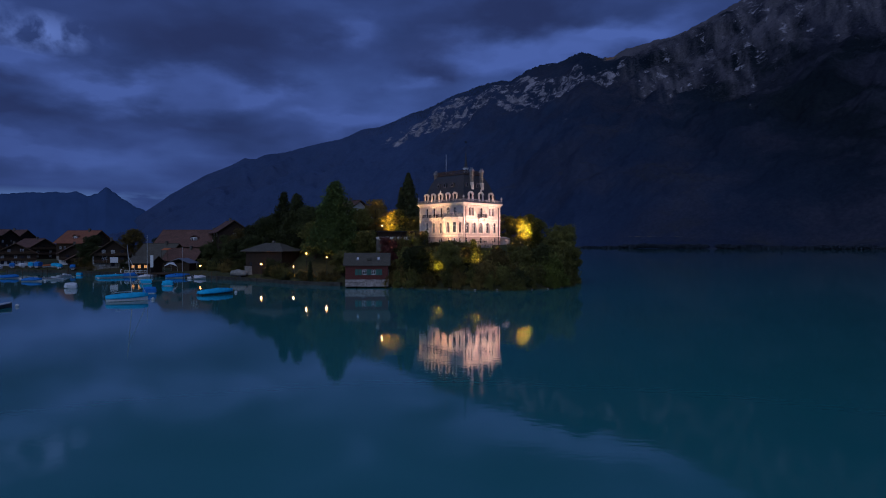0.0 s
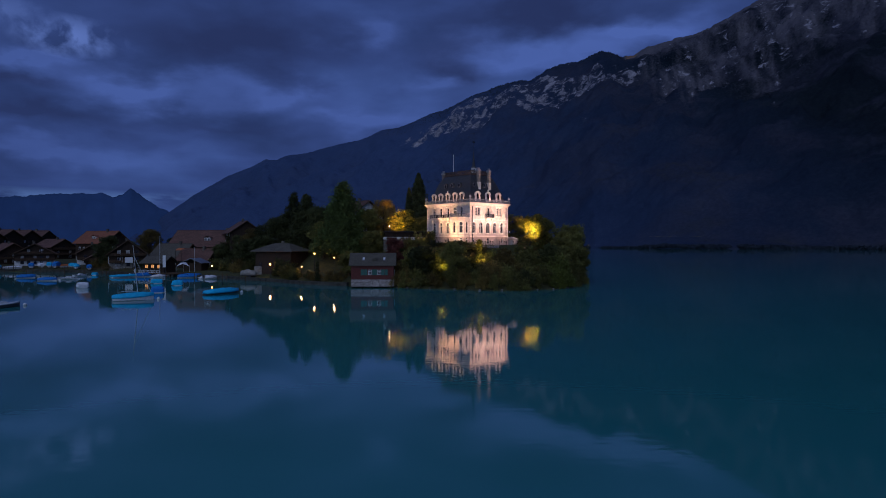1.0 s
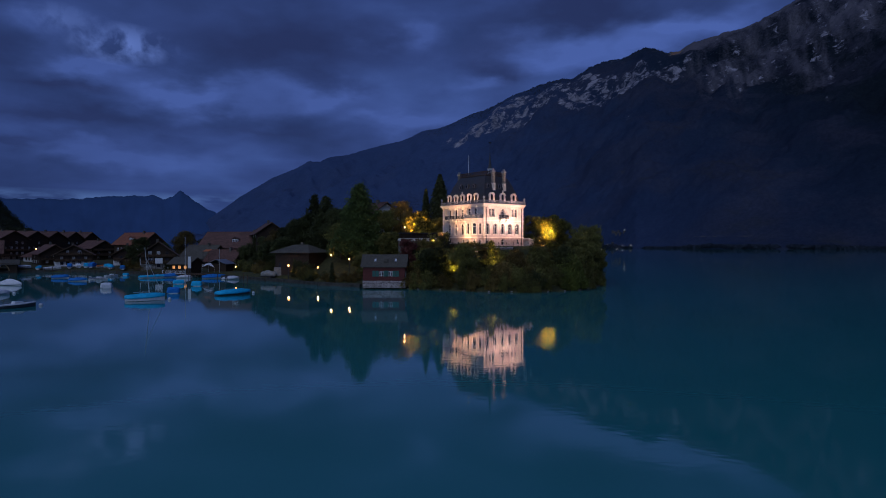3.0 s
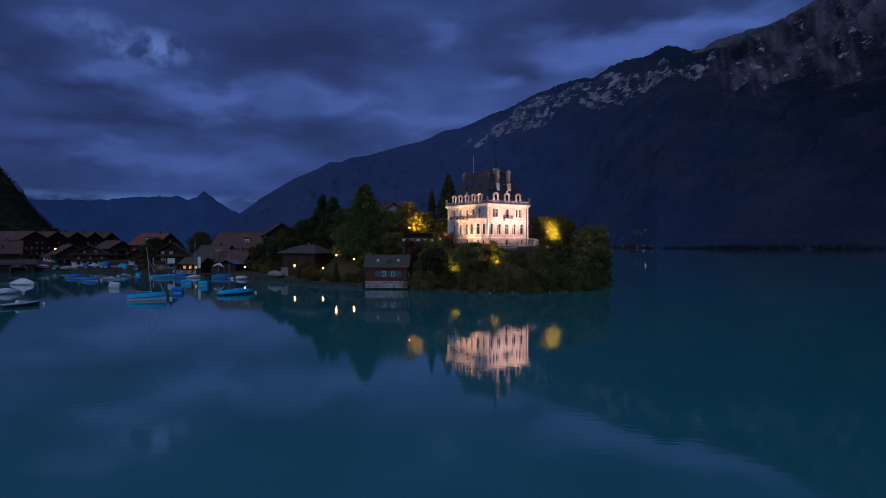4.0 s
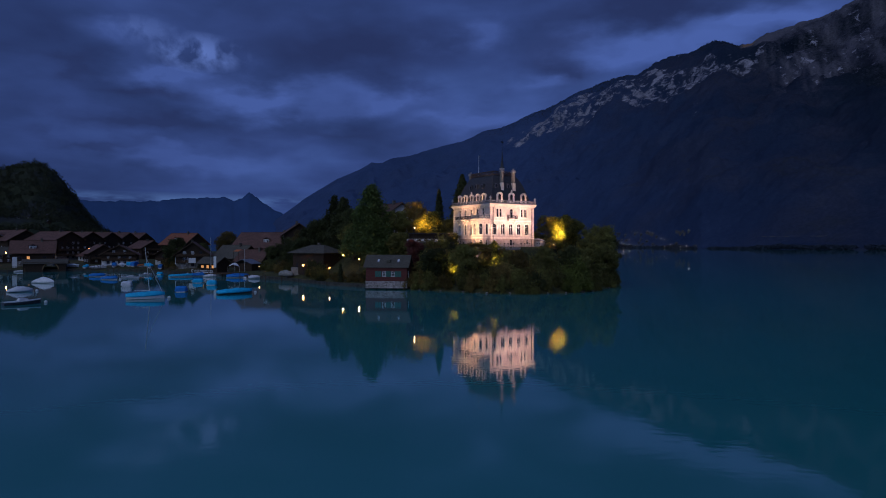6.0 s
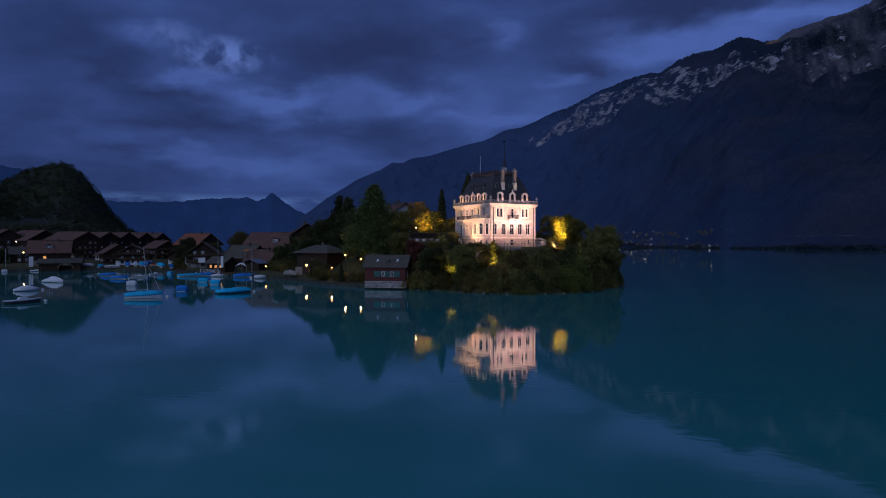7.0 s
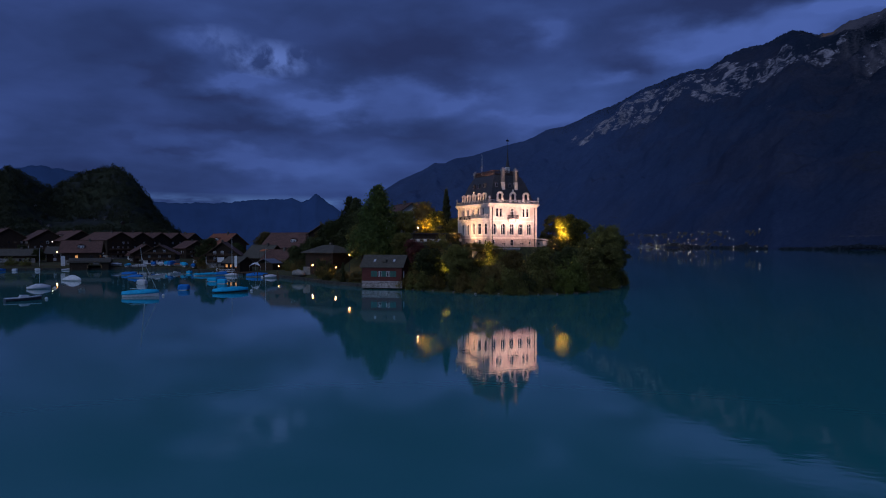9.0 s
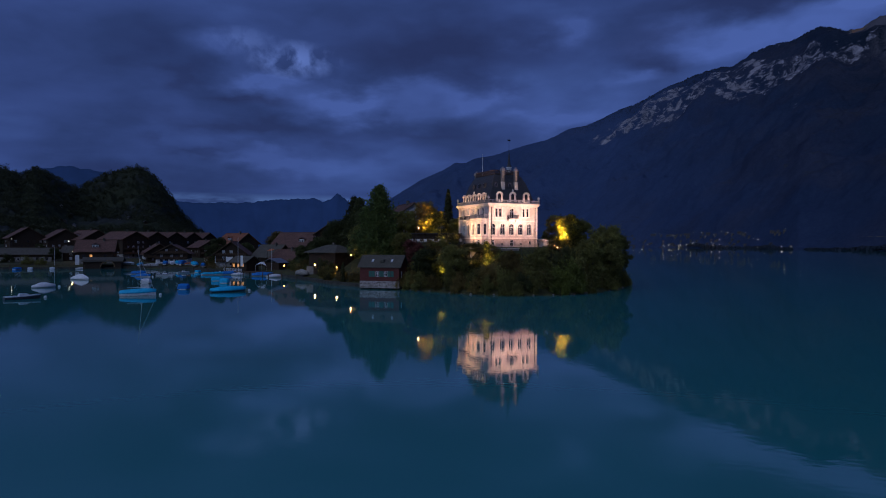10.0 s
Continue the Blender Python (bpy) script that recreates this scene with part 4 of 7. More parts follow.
        for s in frange(0.3, L - 0.3, step):
            turned(bm, ax + ux * s, ay + uy * s, [(z + 0.16, 0.09), (z + 0.35, 0.13), (z + 0.6, 0.06), (z + high - 0.16, 0.09)], 6)
        return bm
    e = 0.25
    # the balustrade's colour holds the shade it has from the floodlights below
    for q in ((-e, -e, W + e, -e), (-e, D + e, W + e, D + e), (-e, -e, -e, D + e), (W + e, -e, W + e, D + e)):
        part("balustrade", balustrade(*q, 22.5), M["shadestone"], c)
    # urns on the corners
    for x, y in ((-e, -e), (W + e, -e), (-e, D + e), (W + e, D + e)):
        part("urn", turned(bmesh.new(), x, y, [(23.57, 0.2), (23.7, 0.1), (23.9, 0.3), (24.2, 0.34), (24.35, 0.2), (24.6, 0.05)], 10), M["shadestone"], c, smooth=True)

    # roof: steep slopes, curved towards the deck
    def roof_ring(i, z):
        return [(i, i, z), (W - i, i, z), (W - i, D - i, z), (i, D - i, z)]
    bm = loft(bmesh.new(), [roof_ring(0.35, 22.5), roof_ring(0.55, 22.8), roof_ring(1.35, 25.6), roof_ring(2.25, 28.2), roof_ring(3.2, 30.1), roof_ring(3.75, 30.75)])
    roof = part("roof", bm, M["slate"], c, "dark slate hipped roof")
    e0, e1, e2 = 3.7, W - 3.7, D - 3.7
    deck = (((e0, e0), (e1, e0)), ((e0, e0), (e0, e2)), ((e1, e0), (e1, e2)), ((e0, e2), (e1, e2)))
    bm = bmesh.new()
    for p, q in deck:
        rod(bm, (*p, 30.8), (*q, 30.8), 0.2, 8)
    part("ridge_roll", bm, M["copper"], roof, "reddish copper ridge roll")
    bm = bmesh.new()
    for p, q in deck:
        rod(bm, (*p, 31.8), (*q, 31.8), 0.13, 6), rod(bm, (*p, 31.1), (*q, 31.1), 0.05, 5)
        n = round(math.dist(p, q) / 0.5)
        for k in range(n + 1):
            o = [p[i] + (q[i] - p[i]) * k / n for i in (0, 1)]
            rod(bm, (*o, 30.8), (*o, 31.85), 0.07, 5)
            if k < n:
                o2 = [p[i] + (q[i] - p[i]) * (k + 1) / n for i in (0, 1)]
                rod(bm, (*o, 31.1), (*o2, 31.7), 0.05, 4), rod(bm, (*o, 31.7), (*o2, 31.1), 0.05, 4)
    part("roof_cresting", bm, M["copper"], roof, "reddish openwork cresting")

    # big dormers with round heads, on the lower slope
    def dormer(x, y, turn, w, z0, zs, depth, crest):
        m = pose(x, y, 0, 0, 0, turn)
        P = lambda a, z, k: tuple(m @ Vector((a, k, z)))
        bm = bmesh.new()
        hw = w / 2
        arc = [(hw * 0.92 * math.cos(math.pi * i / 10), zs + hw * 0.85 * math.sin(math.pi * i / 10)) for i in range(11)]
        iw = hw * 0.62
        ia = [(iw * math.cos(math.pi * i / 8), zs - 0.1 + iw * math.sin(math.pi * i / 8)) for i in range(9)]
        hole = [(-iw, z0 + 0.35), (iw, z0 + 0.35)] + ia
        # the front: a collar between the outline and the opening
        outer = [(-hw, z0), (hw, z0), (hw, zs)] + [arc[1], arc[2], arc[3], arc[4], arc[5], arc[6], arc[7], arc[8], arc[9], (-hw, zs)]
        front = [bm.verts.new(P(*p, 0)) for p in outer]
        back = [bm.verts.new(P(*p, depth)) for p in outer]
        n = len(outer)
        for i in range(n):
            j = (i + 1) % n
            bm.faces.new((front[i], front[j], back[j], back[i]))
        inner = [bm.verts.new(P(*p, 0)) for p in hole]
        deep = [bm.verts.new(P(*p, 0.25)) for p in hole]
        k = len(hole)
        for i in range(k):
            bm.faces.new((inner[i], inner[(i + 1) % k], deep[(i + 1) % k], deep[i]))
        bm.faces.new((front[0], front[1], inner[1], inner[0]))
        bm.faces.new((front[1], front[2], inner[2], inner[1]))
        for i in range(2, 10):
            bm.faces.new((front[i], front[i + 1], inner[i + 1] if i + 1 < k else inner[k - 1], inner[i]))
        bm.faces.new((front[10], front[11], inner[10]))
        bm.faces.new((front[11], front[12], inner[10]))
        bm.faces.new((front[12], front[0], inner[0], inner[10]))
        d = part("dormer", bm, M["trim"], c)
        pb = bmesh.new()
        pb.faces.new([pb.verts.new(P(*p, 0.24)) for p in hole])
        part("pane", pb, M["pane"], d)
        hb = bmesh.new()
        ha = [(hw * 1.15 * math.cos(math.pi * i / 10), zs + hw * 1.05 * math.sin(math.pi * i / 10)) for i in range(11)]
        lo = [(hw * 0.86 * math.cos(math.pi * i / 10), zs + hw * 0.8 * math.sin(math.pi * i / 10)) for i in range(11)]
        loft(hb, [[P(*ha[i], -0.15), P(*ha[i], 0.25), P(*lo[i], 0.25), P(*lo[i], -0.15)] for i in range(11)])
        part("dormer_hood", hb, M["trim"], d)
        if crest:
            cb = bmesh.new()
            turned(cb, *P(0, 0, 0.05)[:2], [(zs + hw * 1.0, 0.26), (zs + hw * 1.25, 0.16), (zs + hw * 1.45, 0.24), (zs + hw * 1.9, 0.04)], 8)
            part("finial", cb, M["trim"], d)
        for s in (-1, 1) if turn == 0 else ():
            sb = bmesh.new()
            pts = [(s * hw, z0), (s * (hw + 0.42), z0), (s * (hw + 0.3), z0 + 0.5), (s * (hw + 0.06), zs - 0.25)]
            loft(sb, [[P(*p, 0.02) for p in pts], [P(*p, 0.22) for p in pts]])
            part("dormer_scroll", sb, M["trim"], d)
    for x, crest in ((3.6, False), (7.7, True), (11.95, False)):
        dormer(x, 0.62, 0, 1.75, 22.75, 24.85, 1.6, crest)
    for y, crest in ((15.9, False), (12.95, False), (9.95, True), (6.95, False), (4.1, False)):
        dormer(0.62, y, -90, 1.55, 22.75, 24.8, 1.6, crest)
    # small roof lights higher up
    def attic(x, y, z, turn):
        m = pose(x, y, z, 0, 0, turn)
        bm = bmesh.new()
        P = lambda *q: tuple(m @ Vector(q))
        prof = [(-0.52, 0.0), (0.52, 0.0), (0.52, 0.9), (0.32, 1.26), (0, 1.42), (-0.32, 1.26), (-0.52, 0.9)]
        loft(bm, [[P(a, 0, b) for a, b in prof], [P(a, 1.3, b) for a, b in prof]])
        d = part("attic_window", bm, M["slate"], c)
        wb = bmesh.new()
        loft(wb, [[P(a * 0.78, -0.03, 0.1 + b * 0.76) for a, b in prof], [P(a * 0.78, 0.02, 0.1 + b * 0.76) for a, b in prof]])
        part("frame", wb, M["lead"], d)
        pb = bmesh.new()
        pb.faces.new([pb.verts.new(P(a * 0.62, -0.036, 0.15 + b * 0.66)) for a, b in prof])
        part("pane", pb, M["pane"], d)
    for x in (3.0, 7.25):
        attic(x, 1.55, 27.0, 0)
    for y in (11.8, 9.1, 6.1):
        attic(1.55, y, 27.1, -90)

    # chimneys
    for x, y, z in ((5.3, 2.1, 27.0), (9.3, 2.0, 27.0), (4.5, 15.9, 27.2), (10.8, 16.2, 27.2)):
        bm = bmesh.new()
        box(bm, x - 0.34, x + 0.34, y - 0.42, y + 0.42, z + 1.5, 31.5)
        ch = part("chimney", bm, M["brickc"], c)
        bm = bmesh.new()
        box(bm, x - 0.44, x + 0.44, y - 0.52, y + 0.52, z - 0.6, z + 1.5)
        part("chimney_foot", bm, M["trim"], ch)
        bm = boxes((x - 0.52, x + 0.52, y - 0.62, y + 0.62, 31.5, 31.8), (x - 0.42, x + 0.42, y - 0.52, y + 0.52, 31.85, 32.15))
        for q in (-0.25, 0.25):
            turned(bm, x, y + q, [(32.15, 0.17), (32.6, 0.14)], 8)
        part("chimney_cap", bm, M["shadestone"], ch)
    # turret with lantern, needle and weather vane
    sx, sy = 13.1, 12.0
    bm = turned(bmesh.new(), sx, sy, [(26.0, 0.8), (32.0, 0.75), (32.15, 0.95), (32.35, 0.95)], 8)
    tu = part("turret", bm, M["slate"], c)
    bm = bmesh.new()
    for i in range(8):
        a = i * math.tau / 8
        rod(bm, (sx + 0.6 * math.cos(a), sy + 0.6 * math.sin(a), 32.35), (sx + 0.6 * math.cos(a), sy + 0.6 * math.sin(a), 33.7), 0.09, 5)
    turned(bm, sx, sy, [(33.7, 0.85), (33.9, 0.85)], 8)
    part("lantern", bm, M["white"], tu)
    part("needle", turned(bmesh.new(), sx, sy, [(33.9, 0.85), (34.5, 0.5), (36.2, 0.26), (39.0, 0.07)], 8), M["slate"], tu)
    bm = rod(bmesh.new(), (sx, sy, 38.8), (sx, sy, 42.4), 0.05, 6)
    box(bm, sx - 0.5, sx + 0.45, sy - 0.02, sy + 0.02, 41.5, 41.9)
    part("weather_vane", bm, M["iron"], tu)
    part("flagpole", rod(bmesh.new(), (3.95, 11.05, 30.6), (3.95, 11.05, 37.0), 0.08, 6, 0.04), M["white"], c)

    # the many-sided bay at the corner and its balcony
    bay = [(0.0, 0.3), (-2.0, 0.3), (-3.2, 1.5), (-3.2, 4.2), (-2.0, 5.4), (0.0, 5.4)]
    bm = bmesh.new()
    wins = []
    for p, q in zip(bay, bay[1:]):
        L = math.dist(p, q)
        ux, uy = (q[0] - p[0]) / L, (q[1] - p[1]) / L
        place = lambda a, z, k, p=p, ux=ux, uy=uy: (p[0] + ux * a + uy * k, p[1] + uy * a - ux * k, z)
        hw = 0.52 if L > 2.5 else 0.48
        holes = [(L / 2 - hw, L / 2 + hw, 14.1, 17.1, True), (L / 2 - 0.32, L / 2 + 0.32, 11.4, 12.7, False)]
        wall_face(bm, place, L, 13.2, 18.1, holes[:1], 0.3)
        low = bmesh.new()
        wall_face(low, place, L, Z0, 13.2, holes[1:], 0.3)
        part("bay_cellar_wall", low, M["plinth"], c)
        wins += [(place, hole) for hole in holes]
    bw = part("bay", bm, M["plaster"], c)
    for place, h in wins:
        window(bw, place, *h, 0.24, bars=0, frame_mat="white")
        if h[4]:
            surround(place, *h)

    def bay_slab(out, z0, z1):
        pts = [(x * (1 + out / 3.2), 2.85 + (y - 2.85) * (1 + out / 2.55)) for x, y in bay]
        return loft(bmesh.new(), [[(*p, z0) for p in pts], [(*p, z1) for p in pts]])
    part("bay_course", bay_slab(0.12, 13.05, 13.35), M["trim"], bw)
    part("bay_frieze", bay_slab(0.10, 17.5, 17.7), M["trim"], bw)
    part("bay_cornice", bay_slab(0.24, 18.05, 18.4), M["trim"], bw)
    part("bay_plinth", bay_slab(0.14, 6.4, 11.0), M["plinth"], bw)
    for p, q in zip(bay, bay[1:]):
        part("balcony_rail", balustrade(*p, *q, 18.4, 0.3, 1.0, pier=9), M["lead"], bw)
    # small balconies
    def balcony(place, a0, a1, z, out=0.95):
        bm = bmesh.new()
        def blk(p0, p1, k0, k1, z0, z1):
            v = [bm.verts.new(place(p, zz, k)) for zz in (z0, z1) for p, k in ((p0, k0), (p1, k0), (p1, k1), (p0, k1))]
            for f in ((0, 1, 2, 3), (4, 5, 6, 7), (0, 1, 5, 4), (1, 2, 6, 5), (2, 3, 7, 6), (3, 0, 4, 7)):
                bm.faces.new([v[i] for i in f])
        blk(a0, a1, -out, 0.02, z - 0.22, z)
        for s in (a0 + 0.35, a1 - 0.35):
            blk(s - 0.14, s + 0.14, -out * 0.75, 0.02, z - 0.5, z - 0.22), blk(s - 0.14, s + 0.14, -out * 0.4, 0.02, z - 0.95, z - 0.5)
        b = part("balcony", bm, M["trim"], c)
        bm = bmesh.new()
        blk(a0, a1, -out, -out + 0.06, z + 0.9, z + 0.98)
        blk(a0, a0 + 0.06, -out, 0, z + 0.9, z + 0.98), blk(a1 - 0.06, a1, -out, 0, z + 0.9, z + 0.98)
        for s in frange(a0 + 0.02, a1 - 0.05, 0.16):
            blk(s, s + 0.035, -out + 0.01, -out + 0.045, z, z + 0.9)
        for k in frange(-out + 0.1, -0.05, 0.16):
            for s in (a0 + 0.01, a1 - 0.045):
                blk(s, s + 0.035, k, k + 0.035, z, z + 0.9)
        part("railing", bm, M["iron"], b)
    balcony(south, 5.55, 8.55, 18.4)
    balcony(west, D - 15.9, D - 13.7, 18.4)
    balcony(west, D - 13.0, D - 10.8, 18.4)
    balcony(west, D - 10.1, D - 7.9, 18.4)
    return c


def build_terrace():
    """Retaining wall and small annexes round the villa."""
    t = thing("garden_wall", CASTLE, "pale rubble retaining wall below the villa terrace", "wall")
    part("wall", boxes((-7.6, 6.5, -4.6, -4.0, 5.6, 10.4)), M["palestone"], t)
    part("coping", boxes((-7.7, 6.6, -4.7, -3.9, 10.4, 10.62)), M["trim"], t)
    a = thing("garden_annex", CASTLE, "small pale stone annex beside the villa", "annex")
    part("wall", boxes((16.6, 19.4, -0.8, 2.4, 9.6, 12.4)), M["plaster"], a)
    bm = bmesh.new()
    slab(bm, [(16.2, -1.2, 13.1), (19.8, -1.2, 12.2), (19.8, 2.8, 12.2), (16.2, 2.8, 13.1)], 0.2)
    part("roof", bm, M["white"], a)
    p = thing("garden_pavilion", pose(-6.5, 182.5, 0, 0, 0, 12), "low dark pavilion with flat roof and white balustrade", "pavilion")
    g = 12.2
    part("wall", boxes((-8.2, 5.0, 0.3, 3.6, g - 3.0, g + 2.2)), M["timber"], p)
    part("roof", boxes((-8.8, 5.6, -0.5, 4.2, g + 2.2, g + 2.42)), M["iron"], p)
    for x in (-8.4, -5, -1.6, 1.8, 5.2):
        part("post", boxes((x - 0.12, x + 0.12, -0.3, -0.06, g, g + 2.2)), M["timber"], p)
    bm = boxes((-8.8, 5.6, -0.4, -0.2, g + 0.1, g + 0.18), (-8.8, 5.6, -0.42, -0.18, g + 0.72, g + 0.8))
    for x in frange(-8.6, 5.4, 2.0):
        box(bm, x - 0.45, x + 0.45, -0.42, -0.18, g + 0.2, g + 0.72)
    part("balustrade", bm, M["trim"], p)
    part("infill", boxes((-8.6, 5.4, -0.36, -0.28, g + 0.18, g + 0.72)), M["brown"], p)
    part("foot_wall", boxes((-8.9, 5.7, -0.5, 0.2, g - 4.0, g + 0.1)), M["stone"], p)


# ---- houses ----
def chalet(x, y, turn, L, W, eave, ridge, label, name="chalet", wall="timber", roof="tile", base="render", base_top=2.3, over=1.2, floors=2, ends=(1,), sides=(-1,),
           balcony=True, dormer=0, ground=None, wx=3.0, lit=(), frames="white"):
    """A gabled house, ridge along its own x. ends and sides: which faces carry windows and balconies."""
    g = land(x, y) - 0.3 if ground is None else ground
    h = thing(name, pose(x, y, 0, 0, 0, turn), label, "house", "village houses")
    e, r = eave, ridge
    bt = g + base_top
    part("base_wall", boxes((-L / 2, L / 2, -W / 2, W / 2, g - 0.6, bt)), M[base], h)
    bm = bmesh.new()
    inset = 0.05
    prof = [(-W / 2 - inset, bt), (W / 2 + inset, bt), (W / 2 + inset, e), (0, r - 0.15), (-W / 2 - inset, e)]
    loft(bm, [[(-L / 2 - inset, a, b) for a, b in prof], [(L / 2 + inset, a, b) for a, b in prof]])
    part("wall", bm, M[wall], h)
    slope = (r - e) / (W / 2)
    bm = bmesh.new()
    ox, oy = L / 2 + over, W / 2 + over
    for s in (-1, 1):
        slab(bm, [(-ox, 0, r + 0.12), (ox, 0, r + 0.12), (ox, s * oy, e - slope * over + 0.12), (-ox, s * oy, e - slope * over + 0.12)], 0.24)
    rf = part("roof", bm, M[roof], h)
    for k in (-ox, ox):
        for s in (-1, 1):
            part("barge_board", rod(bmesh.new(), (k, 0, r + 0.02), (k, s * oy, e - slope * over + 0.02), 0.16, 4), M["brown"], rf)
    part("ridge_cap", rod(bmesh.new(), (-ox, 0, r + 0.16), (ox, 0, r + 0.16), 0.14, 6), M[roof], rf)
    cx = L * 0.2
    bm = boxes((cx - 0.4, cx + 0.4, -0.9, -0.1, r - 1.4, r + 0.9), (cx - 0.5, cx + 0.5, -1.0, 0.0, r + 0.9, r + 1.05))
    part("chimney", bm, M["stone"], h)
    rnd = random.Random(int(abs(x * 7 + y * 3)))
    levels = [g + 0.9] + [bt + 0.7 + i * 2.6 for i in range(floors)]

    def put_windows(place, width, zmax):
        n = max(1, int((width - 1.6) / wx))
        for lv, z in enumerate(levels):
            if z + 1.3 > zmax(width / 2):
                continue
            for i in range(n):
                a = (width - (n - 1) * wx) / 2 + i * wx
                if z + 1.4 > zmax(a):
                    continue
                if rnd.random() < 0.12:
                    continue
                key = "roomglow" if (lv, i) in lit else rnd.choice(("pane", "pane", "curtain"))
                window(h, place, a - 0.6, a + 0.6, z, z + 1.35, depth=-0.06, pane=key, bars=1, frame_mat="white" if rnd.random() < 0.3 else "brown")
    for s in ends:
        place = lambda a, z, k, s=s: (s * (L / 2 + 0.06 - k), (a - W / 2) * s, z)
        put_windows(place, W, lambda a: e + (r - e) * (1 - abs(a - W / 2) / (W / 2)) - 0.4)
        for q in (-0.28, 0.3):
            if base_top > 2.1 and rnd.random() < 0.75:
                dy = q * W + rnd.uniform(-0.6, 0.6)
                d = part("door", boxes((*sorted((s * (L / 2 + 0.02), s * (L / 2 + 0.09))), dy - 0.55, dy + 0.55, g, g + 2.1)), M[rnd.choice(("white", "curtain", "brown"))], h)
                part("door_handle", boxes((*sorted((s * (L / 2 + 0.09), s * (L / 2 + 0.15))), dy + 0.38, dy + 0.44, g + 0.95, g + 1.1)), M["iron"], d)
        if balcony:
            for z in (bt + 0.05, bt + 2.65)[:floors]:
                bm = boxes((*sorted((s * (L / 2 - 0.1), s * (L / 2 + 1.1))), -W / 2 + 0.2, W / 2 - 0.2, z - 0.18, z))
                b = part("balcony", bm, M[wall], h)
                bm = boxes((*sorted((s * (L / 2 + 1.02), s * (L / 2 + 1.1))), -W / 2 + 0.2, W / 2 - 0.2, z + 0.9, z + 1.0))
                for q in frange(-W / 2 + 0.25, W / 2 - 0.25, 0.3):
                    box(bm, *sorted((s * (L / 2 + 1.03), s * (L / 2 + 1.09))), q - 0.09, q + 0.09, z, z + 0.9)
                part("railing", bm, M["brown"], b)
    for s in sides:
        place = lambda a, z, k, s=s: ((a - L / 2) * -s, s * (W / 2 + 0.06 - k), z)
        put_windows(place, L, lambda a: e)
    if dormer:
        s = sides[0]
        for i in range(dormer):
            px = (i - (dormer - 1) / 2) * 5
            y0, z0 = s * W * 0.32, r - slope * W * 0.32
            bm = boxes((px - 1.3, px + 1.3, *sorted((y0 + s * 0.6, s * 0.6)), z0 - 0.9, z0 + 0.75))
            d = part("dormer", bm, M["white"], h)
            bm = bmesh.new()
            for q in (-1, 1):
                slab(bm, [(px, y0 + s * 1.0, z0 + 1.55), (px, 0, z0 + 1.55), (px + q * 1.75, 0, z0 + 0.7), (px + q * 1.75, y0 + s * 1.0, z0 + 0.7)], 0.14)
            part("dormer_roof", bm, M[roof], d)
            place = lambda a, z, k, s=s: ((a - L / 2) * -s, y0 + s * (0.66 - k), z)
            for q in (-0.65, 0.65):
                window(d, place, L / 2 + (px + q) * -s - 0.45, L / 2 + (px + q) * -s + 0.45, z0 - 0.6, z0 + 0.5, depth=-0.06)
    return h


